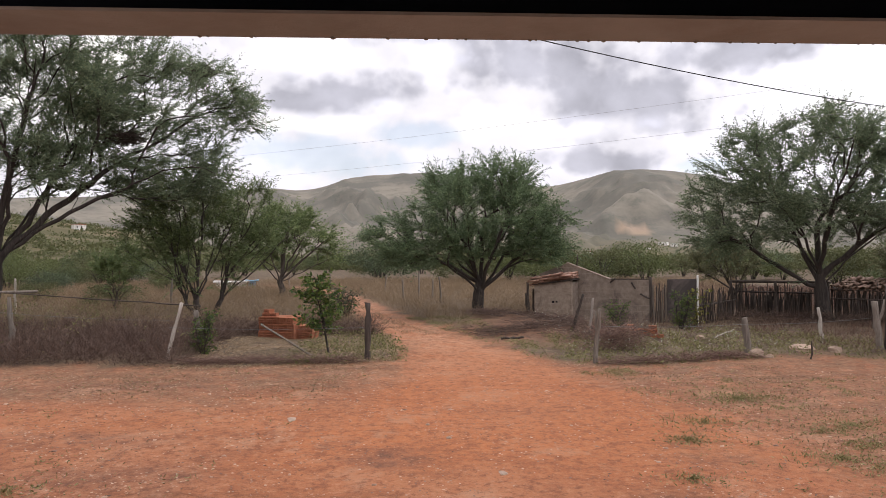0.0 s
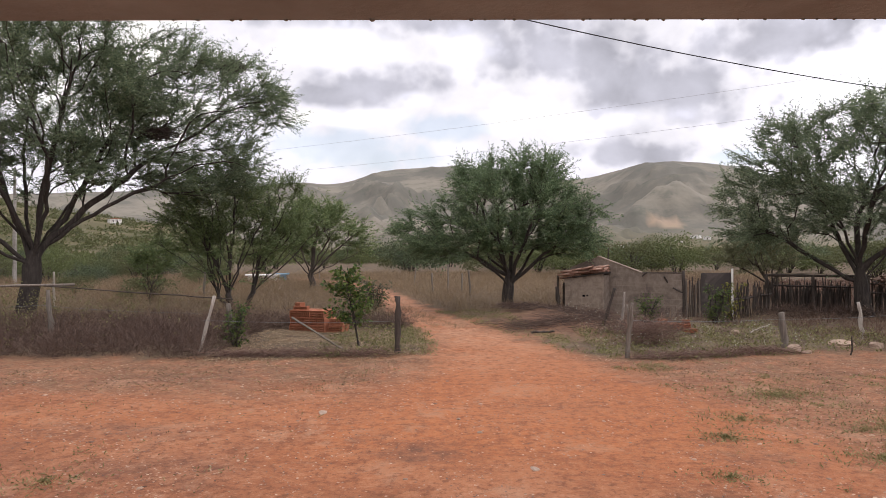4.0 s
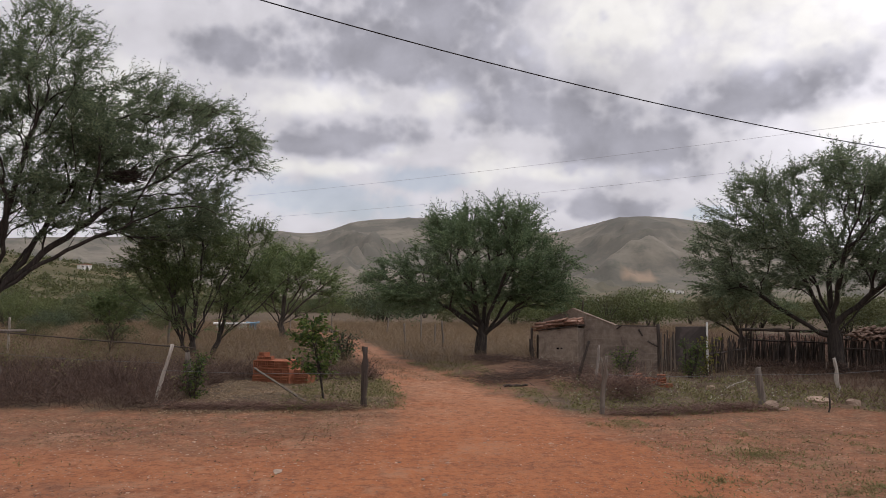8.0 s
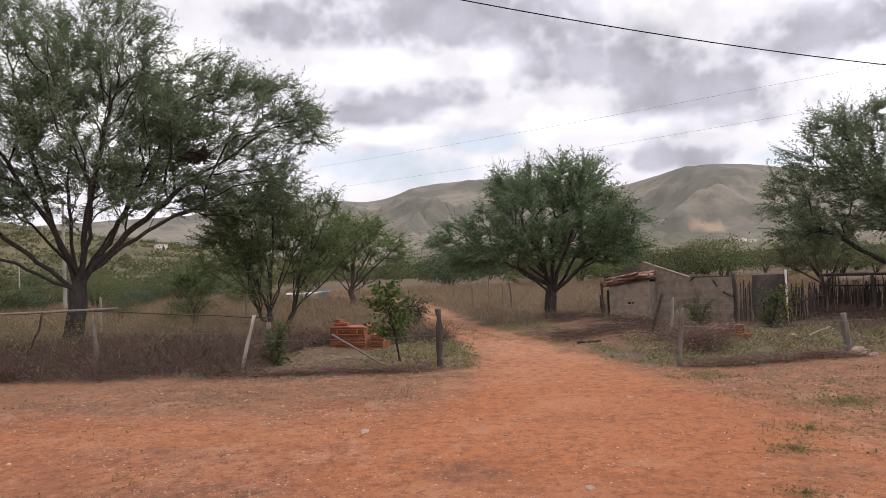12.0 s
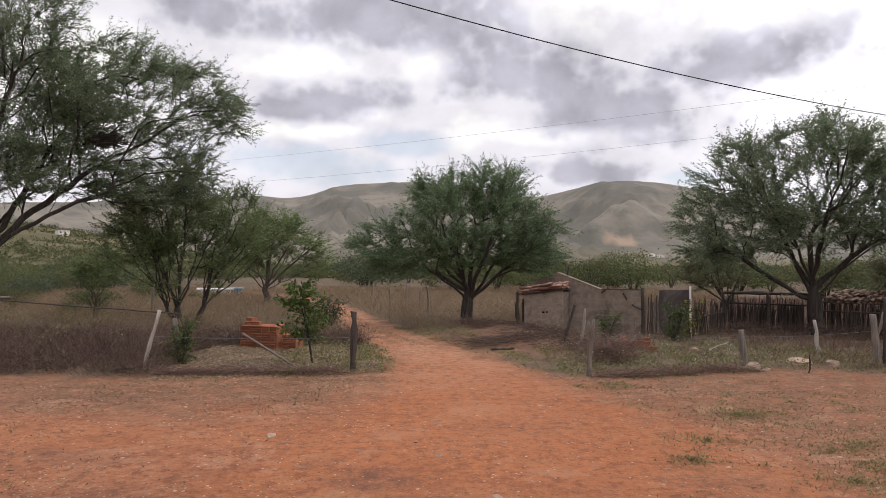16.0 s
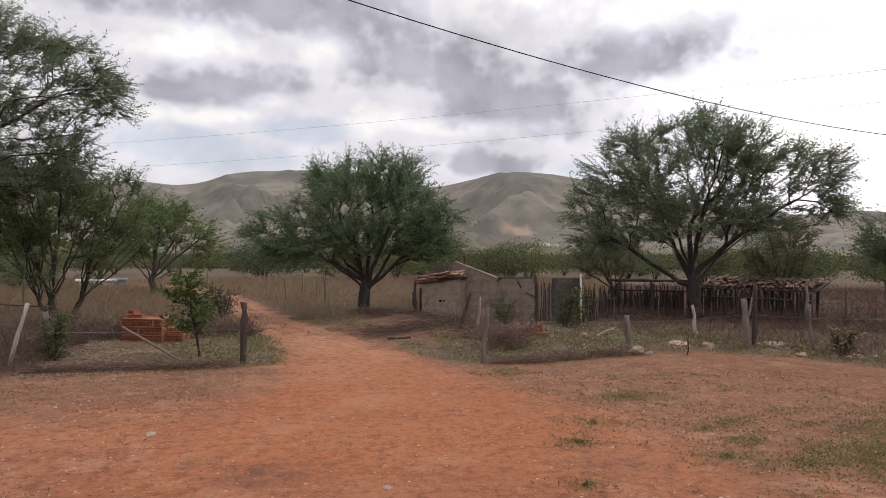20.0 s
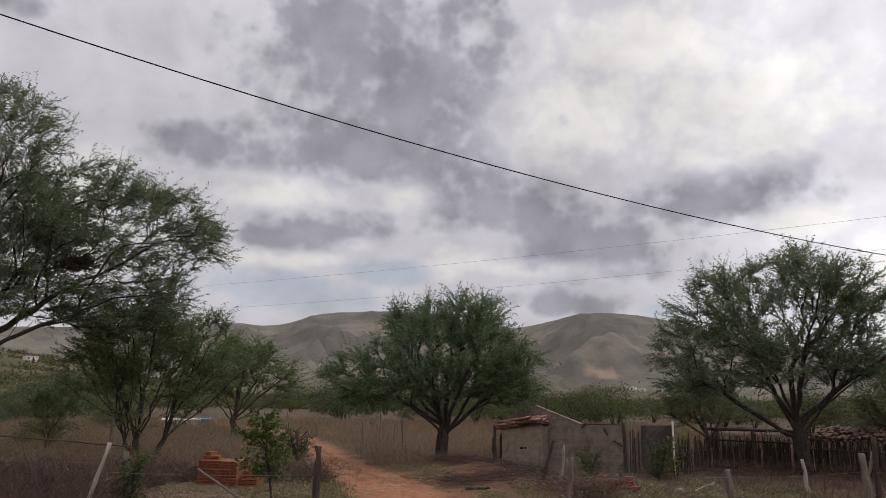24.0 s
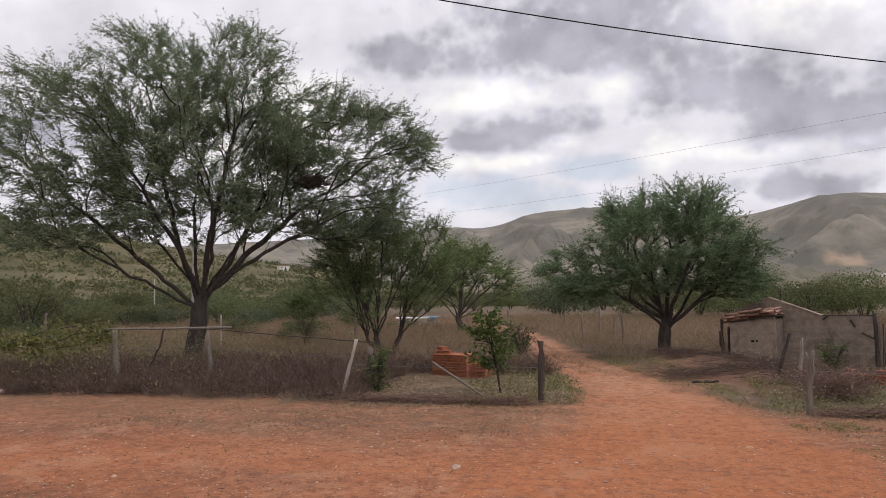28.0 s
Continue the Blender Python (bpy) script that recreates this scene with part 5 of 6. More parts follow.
def post(base, top, r0, r1, label, mat=None, fork=None, seed=0, wob=0.014, name="fence_post", group="fence posts"):
    rng = np.random.default_rng(seed)
    mat = mat or M_POST
    z = ground_at(base[0], base[1])
    ob = thing(name, (base[0], base[1], z), label, "post", group)
    end = (top[0] - base[0], top[1] - base[1], top[2] - z)
    h = Heap()
    p, r = crooked(rng, (0, 0, -0.15), end, r0, r1, 8, wob)
    V, Fc = tube(p, r, 8)
    h.add(V + rng.normal(0, 0.15 * r0, V.shape) * np.array([1, 1, 0.6]), Fc)
    if fork:
        q, s = crooked(rng, p[4], (end[0] + fork[0], end[1] + fork[1], end[2] + fork[2]), r1 * 0.9, r1 * 0.6, 5, wob)
        h.add(*tube(q, s, 6))
    part("shaft", h.mesh("shaft", mat, True), mat, ob)
    return ob


post((-14.9, 13.95), (-14.78, 14.05, 2.03), 0.075, 0.05, "tall weathered grey fence post with a split top", seed=1, wob=0.03)
post((-12.0, 15.42), (-12.07, 15.37, 1.34), 0.085, 0.07, "weathered grey fence post carrying a rail", seed=2)
post((-10.02, 16.45), (-10.17, 16.37, 1.31), 0.06, 0.05, "crooked grey fence post under the rail end", seed=3, wob=0.03)
post((-5.89, 14.7), (-5.58, 14.8, 1.2), 0.036, 0.034, "pale squared fence post leaning to one side", M_POST_P, seed=4, wob=0.004)
post((-5.42, 15.6), (-5.53, 15.6, 1.04), 0.075, 0.06, "twisted dark fence post wound with a creeper", M_POST, seed=5, wob=0.045)
post((-1.59, 14.2), (-1.6, 14.2, 1.21), 0.07, 0.045, "thick dark gatepost with a pointed top beside the track", M_POST_D, seed=6, wob=0.012)
post((3.0, 13.88), (3.14, 13.85, 1.16), 0.05, 0.03, "bleached forked gatepost beside the track", M_POST, fork=(-0.08, 0.03, -0.1), seed=7, wob=0.034)
post((3.75, 17.6), (3.83, 17.6, 1.05), 0.045, 0.03, "thin pale stake in the brush behind the gatepost", M_POST_G, seed=8, wob=0.02)
post((3.5, 18.8), (3.85, 18.7, 1.05), 0.05, 0.035, "blackened stake behind the gatepost", M_POST_D, seed=9, wob=0.025)
post((6.5, 14.72), (6.46, 14.75, 0.86), 0.07, 0.075, "short thick grey fence stump with a blunt head", M_POST, seed=10, wob=0.022)
post((8.97, 16.2), (8.93, 16.2, 0.95), 0.05, 0.04, "thin pale fence stake", M_POST_P, seed=11, wob=0.03)
post((9.4, 14.73), (9.3, 14.78, 1.15), 0.085, 0.05, "forked grey fence post of two old limbs", M_POST, fork=(0.16, 0, 0.03), seed=12, wob=0.025)
post((9.5, 14.7), (9.52, 14.7, 1.48), 0.05, 0.045, "dark straight stake beside the forked post", M_POST_D, seed=13)
post((10.6, 14.15), (10.56, 14.15, 1.0), 0.045, 0.035, "thin grey fence stake", M_POST, seed=14, wob=0.02)
post((12.0, 13.4), (11.98, 13.4, 1.02), 0.075, 0.07, "dark fence post with a notched head", M_POST_D, seed=15)
post((12.03, 10.36), (11.93, 10.45, 0.92), 0.05, 0.05, "blackened crooked fence post among leaves", M_POST_D, seed=16, wob=0.03)
post((12.45, 10.32), (12.42, 10.34, 1.38), 0.04, 0.035, "thin grey fence stake", M_POST, seed=17, wob=0.02)
post((7.6, 14.2), (7.58, 14.2, 0.34), 0.018, 0.015, "short iron stake in the weeds", M_POST_D, seed=18, name="short_stake")
for i, (az, d, h) in enumerate(((-8.2, 46, 1.2), (-3.7, 42, 1.1), (-2.2, 33, 1.1), (-0.9, 35, 1.5), (0.2, 34, 1.0), (0.9, 31, 1.3), (-11.5, 50, 1.1), (-20.5, 33, 1.2), (-31, 31, 1.4),
                                (38, 24, 1.2), (40.5, 26, 1.1), (43, 27, 1.2), (48, 23, 1.1), (50.5, 25, 1.3), (53, 22, 1.2), (56, 26, 1.1), (59, 21, 1.2), (35.5, 25, 1.2), (12.6, 24.5, 1.0), (-43, 33, 1.6), (-36, 60, 3.6))):
    x, y = EYE_X + d * math.sin(radians(az)), EYE_Y + d * math.cos(radians(az))
    post((x, y), (x + 0.05 * math.sin(i * 2.1), y, h), 0.05, 0.04, "distant grey fence stake in dry grass", M_POST_P if i in (8, 20) else M_POST, seed=40 + i, wob=0.02, name="fence_stake", group="distant fence stakes")


def pole_between(name, a, b, r0, r1, mat, label, category, seed=0, wob=0.02, sag=0.0, sides=6, n=12):
    rng = np.random.default_rng(seed)
    p, r = crooked(rng, (0, 0, 0), np.subtract(b, a), r0, r1, n, wob)
    u = np.linspace(0, 1, n)
    p[:, 2] -= 4 * sag * u * (1 - u)
    h = Heap()
    h.add(*tube(p, r, sides))
    ob = part(name, h.mesh(name, mat, True), mat)
    ob.location = a
    return tagged(ob, label, category)


pole_between("fence_rail", (-12.5, 15.2, 1.38), (-9.6, 16.62, 1.35), 0.024, 0.032, M_POST, "long peeled pole laid across the fence posts", "rail", 1, 0.015)
pole_between("fence_rail", (-10.2, 16.3, 1.35), (-5.4, 15.6, 1.04), 0.012, 0.015, M_POST_D, "thin dark branch running down to the twisted post", "rail", 2, 0.012)
pole_between("prop_branch", (-11.5, 15.95, 0.3), (-11.05, 15.85, 1.36), 0.02, 0.024, M_POST_D, "dark forked branch propping the fence rail", "branch", 3, 0.03)
pole_between("leaning_board", (-2.7, 14.5, 0.05), (-4.0, 15.2, 0.7), 0.024, 0.024, M_POST, "grey board leaning beside the hollow blocks", "board", 4, 0.003, sides=4)
pole_between("fallen_branch", (6.9, 17.4, 0.08), (7.6, 17.8, 0.3), 0.018, 0.012, M_POST_P, "pale broken branch lying in weeds", "branch", 5)
pole_between("plastic_pipe", (8.29, 5.4, 0.05), (9.4, 5.58, 0.06), 0.01, 0.01, M_WIRE, "thin pale plastic pipe lying in yard weeds", "pipe", 8, 0.004)
pole_between("burnt_log", (1.5, 17.6, 0.06), (2.1, 17.4, 0.06), 0.035, 0.025, M_POST_D, "blackened log lying by the track", "log", 6, 0.03)

# wire strands on the fence
for k, (a, b) in enumerate((((-15.1, 14.05, 1.0), (-12.2, 15.37, 0.95)), ((-12.2, 15.37, 0.95), (-10.2, 16.22, 0.9)), ((-10.2, 16.22, 0.9), (-5.75, 14.55, 0.85)), ((-5.75, 14.55, 0.7), (-1.66, 14.1, 0.72)),
                            ((3.0, 13.85, 0.75), (6.3, 14.5, 0.7)), ((6.3, 14.5, 0.7), (9.3, 14.78, 0.8)), ((9.5, 14.7, 0.8), (11.76, 13.2, 0.8)), ((11.76, 13.2, 0.8), (12.42, 10.34, 0.9)), ((12.42, 10.34, 1.2), (14.5, 7.5, 1.2)))):
    pole_between("fence_wire", a, b, 0.003, 0.003, M_METAL, "thin rusty strand of fence wire", "wire", 60 + k, 0.0, sag=0.04, sides=4, n=6)

# ---- hollow clay blocks ----


def block_mesh(sx=0.19, sy=0.29, sz=0.19, nx=3, nz=3):
    """A hollow block: its end wall pierced by a grid of cells."""
    V, Fc = [], []

    def quad(*q):
        k = len(V)
        V.extend(q)
        Fc.append((k, k + 1, k + 2, k + 3))

    def shell(y, face):
        wall, rib = 0.012, 0.008
        cw, ch = (sx - 2 * wall - (nx - 1) * rib) / nx, (sz - 2 * wall - (nz - 1) * rib) / nz
        xs = [-sx / 2] + [v for i in range(nx) for v in (-sx / 2 + wall + i * (cw + rib), -sx / 2 + wall + i * (cw + rib) + cw)] + [sx / 2]
        zs = [0] + [v for i in range(nz) for v in (wall + i * (ch + rib), wall + i * (ch + rib) + ch)] + [sz]
        for i in range(len(xs) - 1):
            for j in range(len(zs) - 1):
                a, b, c, d = (xs[i], y, zs[j]), (xs[i + 1], y, zs[j]), (xs[i + 1], y, zs[j + 1]), (xs[i], y, zs[j + 1])
                if i % 2 and j % 2:
                    e = y + face * 0.12
                    A, B, C, D = (xs[i], e, zs[j]), (xs[i + 1], e, zs[j]), (xs[i + 1], e, zs[j + 1]), (xs[i], e, zs[j + 1])
                    quad(a, b, B, A), quad(b, c, C, B), quad(c, d, D, C), quad(d, a, A, D), quad(A, B, C, D)
                elif not (j % 2 == 0 and i != 0):
                    quad(a, b, c, d)
                elif i == len(xs) - 2:
                    pass
        for j in range(0, len(zs) - 1, 2):
            quad((xs[1], y, zs[j]), (xs[-1], y, zs[j]), (xs[-1], y, zs[j + 1]), (xs[1], y, zs[j + 1]))

    shell(-sy / 2, 1)
    x, y = sx / 2, sy / 2
    quad((-x, -y, sz), (x, -y, sz), (x, y, sz), (-x, y, sz)), quad((-x, -y, 0), (-x, y, 0), (x, y, 0), (x, -y, 0))
    quad((-x, -y, 0), (-x, -y, sz), (-x, y, sz), (-x, y, 0)), quad((x, -y, 0), (x, y, 0), (x, y, sz), (x, -y, sz)), quad((-x, y, 0), (-x, y, sz), (x, y, sz), (x, y, 0))
    return mesh_from("hollow_block", V, Fc, M_BRICK)


BLOCK, SLAB_BLOCK = block_mesh(), block_mesh(0.19, 0.19, 0.09, 3, 2)


def blocks(name, at, turn, layout, label, group):
    """A pile whose single blocks are things that could be lifted off."""
    r = np.random.default_rng(int(abs(at[0]) * 10))
    m = pose(at[0], at[1], ground_at(at[0], at[1]) - 0.01, 0, 0, turn)
    for x, y, z, kind, rz in layout:
        ob = new("hollow_block", BLOCK if kind else SLAB_BLOCK)
        ob.matrix_world = m @ pose(x + r.normal(0, 0.006), y + r.normal(0, 0.012), z, 0, 0, rz + r.normal(0, 2.5))
        tagged(ob, label, "brick", group)


pile = []
r = np.random.default_rng(8)
for i in range(5):
    top = (3, 3, 3, 3, 3)[i]
    for j in range(top):
        pile.append((-0.62 + i * 0.2, 0.0 if i < 3 else -0.06, j * 0.192, 1, 0))
        pile.append((-0.62 + i * 0.2, 0.31, j * 0.192, 1, 0))
    if i in (0, 1):
        pile.append((-0.6 + i * 0.2, 0.06, top * 0.192, 0, 12))
    if i == 0:
        pile.append((-0.55, 0.1, top * 0.192 + 0.092, 0, -20))
for j in range(4):
    pile.append((0.42 + 0.02 * j, 0.0, j * 0.092, 0, 4))
    pile.append((0.62, 0.02, j * 0.092, 0, 2))
    pile.append((0.44, 0.24, j * 0.092, 0, -3))
    pile.append((0.64, 0.25, j * 0.092, 0, -3))
blocks("pile", (-4.0, 17.95), -14, pile, "red hollow clay block in a stepped pile", "pile of hollow clay blocks")
blocks("pile", (5.15, 18.0), -32, [(-0.3, 0, 0, 1, 20), (-0.08, 0.1, 0, 1, -15), (-0.25, 0.05, 0.192, 0, 30), (0.3, 0.05, 0, 1, 50), (0.32, 0.1, 0.192, 0, 20), (0.05, 0.35, 0, 0, 0), (0.52, -0.1, 0, 0, 70), (-0.52, -0.05, 0, 0, 10)],
       "red hollow clay block dumped in weeds", "loose blocks by the hut")

# ---- stones ----


def rock(at, size, label, seed, mat=None):
    bm = bmesh.new()
    bmesh.ops.create_icosphere(bm, subdivisions=2, radius=1.0)
    r = np.random.default_rng(seed)
    ph = r.uniform(0, 6.28, 6)
    for v in bm.verts:
        c = v.co.copy()
        k = 1 + 0.16 * math.sin(3 * c.x + ph[0]) + 0.14 * math.sin(4 * c.y + ph[1]) + 0.12 * math.sin(5 * c.z + ph[2] + 2 * c.x)
        v.co = Vector((c.x * size[0] * k, c.y * size[1] * k, max(-0.3, c.z) * size[2] * k))
    ob = part("stone", bm, mat or M_STONE, smooth=False)
    ob.location = (at[0], at[1], ground_at(*at) + 0.2 * size[2])
    ob.rotation_euler = (0, 0, r.uniform(0, 6.28))
    tagged(ob, label, "stone")


for i, (x, y, a, b, c, t) in enumerate(((8.0, 15.3, 0.42, 0.22, 0.09, "flat pale stone slab among the weeds"), (8.55, 15.0, 0.16, 0.12, 0.1, "reddish broken stone beside the slab"), (6.65, 14.6, 0.16, 0.12, 0.14, "pale stone against the stump"),
                                        (6.8, 14.45, 0.1, 0.08, 0.06, "small pale stone by the stump"), (11.5, 13.0, 0.17, 0.12, 0.12, "pinkish stone at the foot of a post"), (12.6, 12.2, 0.15, 0.1, 0.09, "pale stone in the weeds"),
                                        (12.5, 11.3, 0.2, 0.13, 0.1, "pale grey stone in the weeds"), (12.0, 11.7, 0.1, 0.08, 0.07, "small white stone in the weeds"), (-2.15, 9.2, 0.13, 0.05, 0.012, "flat pale stone bedded in red earth"),
                                        (-0.1, 8.2, 0.04, 0.03, 0.015, "small pale stone on the track"), (0.4, 6.85, 0.06, 0.04, 0.014, "flat pale stone on the yard"), (-13.9, 13.9, 0.22, 0.12, 0.1, "grey stone half hidden in brush"),
                                        (6.6, 17.6, 0.14, 0.1, 0.09, "white stone in dry weeds"), (-0.35, 8.8, 0.035, 0.03, 0.015, "small pale stone on the track"), (9.9, 14.6, 0.25, 0.14, 0.07, "flat stone by the forked post"))):
    rock((x, y), (a, b, c), t, 90 + i)

rs = np.random.default_rng(17)
for i in range(16):
    x = 9.6 + rs.uniform(0, 2.6)
    y = 15.2 - 1.15 * (x - 9.0) + rs.normal(0, 0.35)
    q = rs.uniform(0.05, 0.11)
    rock((x, y), (q, q * 0.75, q * 0.6), "small pale rubble stone at the fence foot", 140 + i)

# ---- the hut ----
HUT = Matrix.Translation((4.62, 23.4, 0)) @ Matrix.Rotation(radians(-37.0), 4, "Z")


def prism(poly, y0, y1, bm=None):
    """A wall: an outline in x and z, from y0 to y1."""
    bm = bm or bmesh.new()
    fr, bk = [bm.verts.new((x, y0, z)) for x, z in poly], [bm.verts.new((x, y1, z)) for x, z in poly]
    bm.faces.new(fr), bm.faces.new(bk[::-1])
    for i in range(len(poly)):
        k = (i + 1) % len(poly)
        bm.faces.new((fr[k], fr[i], bk[i], bk[k]))
    bmesh.ops.recalc_face_normals(bm, faces=bm.faces)
    return bm


def tile_mesh(length=0.45, w0=0.095, w1=0.075, thick=0.012, n=6):
    """A curved roof tile lying along y, hollow side down."""
    V, Fc = [], []
    for y, w in ((0, w0), (length, w1)):
        for rad in (1.0, 1.0 - thick / w):
            for i in range(n + 1):
                a = math.pi * i / n
                V.append((w * rad * math.cos(a), y, w * rad * 0.75 * math.sin(a)))
    m = n + 1
    for i in range(n):
        Fc += [(i, i + 1, 2 * m + i + 1, 2 * m + i), (m + i + 1, m + i, 3 * m + i, 3 * m + i + 1), (i + 1, i, m + i, m + i + 1), (2 * m + i, 2 * m + i + 1, 3 * m + i + 1, 3 * m + i)]
    Fc += [(0, 2 * m, 3 * m, m), (n, m + n, 3 * m + n, 2 * m + n)]
    return mesh_from("roof_tile", V, Fc, M_CLAY_P, True)


TILE = tile_mesh()


def lay_tiles(parent, m, cols, rows, pitch, run, seed, mess=1.0, lost=0.0, mesh=None):
    """Rows of channel and cover tiles; m maps x across, y up the slope."""
    r = np.random.default_rng(seed)
    for i in range(cols):
        for j in range(rows):
            if r.uniform() < lost:
                continue
            for flip in (0, 1):
                t = new("roof_tile", mesh or TILE)
                t.parent = parent
                t.matrix_local = m @ pose(i * pitch + flip * pitch / 2 + r.normal(0, 0.012 * mess), j * run + r.normal(0, 0.02 * mess), (0.075 if flip else 0.055) + 0.012 * j + r.normal(0, 0.008 * mess),
                                          r.normal(0, 1.5 * mess), 0 if flip else 180, r.normal(0, 3 * mess)) @ (Matrix.Identity(4) if flip else Matrix.Translation((0, 0, 0)))


hut = new("hut")
hut.matrix_world = HUT
tagged(hut, "low grey rendered hut with a small tiled lean-to", "hut")
main = [(-1.35, -0.1), (2.55, -0.1), (2.55, 1.40), (1.25, 1.38), (-0.3, 1.92), (-1.35, 1.55)]
part("wall", prism(main, 0.0, 0.14), M_WALL, hut, "stained grey rendered gable wall")
# this stretch of wall is darker than the gable wall
part("wall", prism([(3.12, -0.1), (4.0, -0.1), (4.0, 1.45), (3.12, 1.42)], 0.0, 0.14), M_WALL_DARK, hut, "darker rendered wall beside the opening")
part("wall", prism([(-1.26, -0.1), (0.12, -0.1), (0.12, 1.36), (-1.26, 1.16)], -0.55, -0.43), M_PATCH, hut, "paler patched lean-to wall with a small hole")
part("side_wall", box_bm(0.12, 0.42, 1.4, (0.06, -0.215, 0.6)), M_WALL, hut)
part("side_wall", box_bm(0.12, 0.42, 1.2, (-1.2, -0.215, 0.5)), M_WALL, hut)
part("coping", prism([(-0.32, 1.915), (1.25, 1.385), (1.25, 1.41), (-0.3, 1.95)], -0.015, 0.155), M_PATCH, hut, "pale mortar coping on the gable")
part("coping", prism([(1.25, 1.385), (2.55, 1.402), (2.55, 1.43), (1.25, 1.415)], -0.01, 0.15), M_POST_D, hut)
for k, (x, z, w, h) in enumerate(((-0.55, 0.62, 0.09, 0.06), (-0.42, 0.63, 0.06, 0.05))):
    # each hole is a near-black plate, its inner shade put into the colour
    part("vent_hole", box_bm(w, 0.02, h, (x, -0.553, z), 0.004), M_SHADE_BLACK, hut, "small dark hole in the lean-to wall")
for k in range(6):
    part("block_course", box_bm(1.2 - 0.07 * k, 0.012, 0.018, (-0.58 + 0.02 * (k % 3), -0.547, 0.25 + 0.16 * k)), M_PATCH, hut)
h = Heap()
for k, (a, b, rr) in enumerate((((2.62, 0.05, -0.1), (2.6, 0.02, 1.5), 0.06), ((1.28, -0.05, 1.3), (1.55, -0.3, 1.42), 0.03), ((2.0, -0.06, 1.3), (2.12, -0.02, 1.1), 0.03), ((2.3, -0.1, 0.95), (2.6, -0.1, 0.82), 0.03))):
    g = Heap()
    g.add(*tube(*crooked(np.random.default_rng(k), a, b, rr, rr * 0.85, 6, 0.01), 6))
    part("timber", g.mesh("timber", M_POST_D, True), None, hut)
for k in range(11):
    g = Heap()
    rg = np.random.default_rng(200 + k)
    x = 2.68 + 0.045 * k
    g.add(*tube(*crooked(rg, (x, 0.03, -0.1), (x + rg.normal(0, 0.03), 0.02, rg.uniform(0.95, 1.38)), 0.026, 0.018, 6, 0.012), 5, cap=False))
    part("stick", g.mesh("stick", M_POST_D if k % 3 else M_POST, True), None, hut)
part("door_post", box_bm(0.05, 0.05, 1.7, (4.06, -0.03, 0.72), 0.008), M_WHITE, hut, "whitish squared post at the wall end")
g = Heap()
g.add(*tube(*crooked(np.random.default_rng(3), (0.02, 0.1, 1.5), (0.05, 0.1, 2.22), 0.025, 0.02, 5, 0.008), 6))
part("stick", g.mesh("stick", M_POST_D, True), None, hut)
part("lean_to_roof", box_bm(1.5, 0.66, 0.03, (-0.56, -0.30, 1.29), rot=Matrix.Rotation(radians(-7.8), 4, "Y")), M_POST_D, hut, "sagging plank deck under the tiles")
slope = Matrix.Translation((-1.36, -0.62, 1.19)) @ Matrix.Rotation(radians(-7.8), 4, "Y") @ Matrix.Rotation(radians(-90), 4, "Z")
HUT_TILE = tile_mesh(0.45, 0.1, 0.08, 0.014)
HUT_TILE.materials[0] = M_CLAY_H
lay_tiles(hut, slope @ Matrix.Translation((-0.58, -0.04, 0)), 4, 4, 0.17, 0.38, 12, 1.6, 0, HUT_TILE)
lay_tiles(hut, slope @ Matrix.Translation((-0.5, 0.06, 0.07)), 3, 3, 0.2, 0.4, 13, 2.6, 0, HUT_TILE)

for k, (x, y, lean, hh) in enumerate(((-1.5, -0.5, -0.03, 1.25), (-1.42, -0.62, -0.1, 0.9), (-1.62, 0.1, 0.0, 1.0))):
    q = HUT @ Vector((x, y, 0))
    post((q.x, q.y), (q.x + lean, q.y, hh), 0.05, 0.04, "dark stake against the corner of the hut", M_POST_D, seed=95 + k, name="corner_stake", group="stakes by the hut")

tr_ = np.random.default_rng(23)
for k in range(18):
    piece = new("roof_tile", (HUT_TILE, TILE)[k % 2])
    piece.parent = hut
    u = tr_.uniform(0, 1)
    piece.matrix_local = slope @ pose(tr_.uniform(-0.6, -0.02), 1.3 * u, 0.13 + tr_.uniform(0, 0.05), tr_.uniform(-12, 12), tr_.uniform(-10, 10), tr_.uniform(40, 140))

# ---- palisade and tiled pen ----
pal = thing("stick_palisade", (9.0, 22.0, 0), "dark palisade of upright crooked sticks", "palisade")
line = [(8.1, 21.5), (10.2, 23.6), (12.5, 22.8), (15.0, 19.8)]
sr = np.random.default_rng(31)
s = 0.0
for (x0, y0), (x1, y1) in zip(line, line[1:]):
    ln = math.hypot(x1 - x0, y1 - y0)
    gap = 0.075 if x0 < 9 else 0.027
    for k in range(int(ln / gap)):
        u = (k + sr.uniform(-0.3, 0.3)) * gap / ln
        x, y = x0 + (x1 - x0) * u, y0 + (y1 - y0) * u + sr.normal(0, 0.08)
        tall = sr.uniform(0.7, 1.15) if sr.uniform() > 0.1 else sr.uniform(1.1, 1.35)
        g = Heap()
        g.add(*tube(*crooked(sr, (x - 9, y - 22, -0.08), (x - 9 + sr.normal(0, 0.06), y - 22 + sr.normal(0, 0.04), tall), sr.uniform(0.016, 0.032), sr.uniform(0.009, 0.02), 5, 0.02), 5, cap=False))
        part("stick", g.mesh("stick", M_STICK, True), None, pal)
g = Heap()
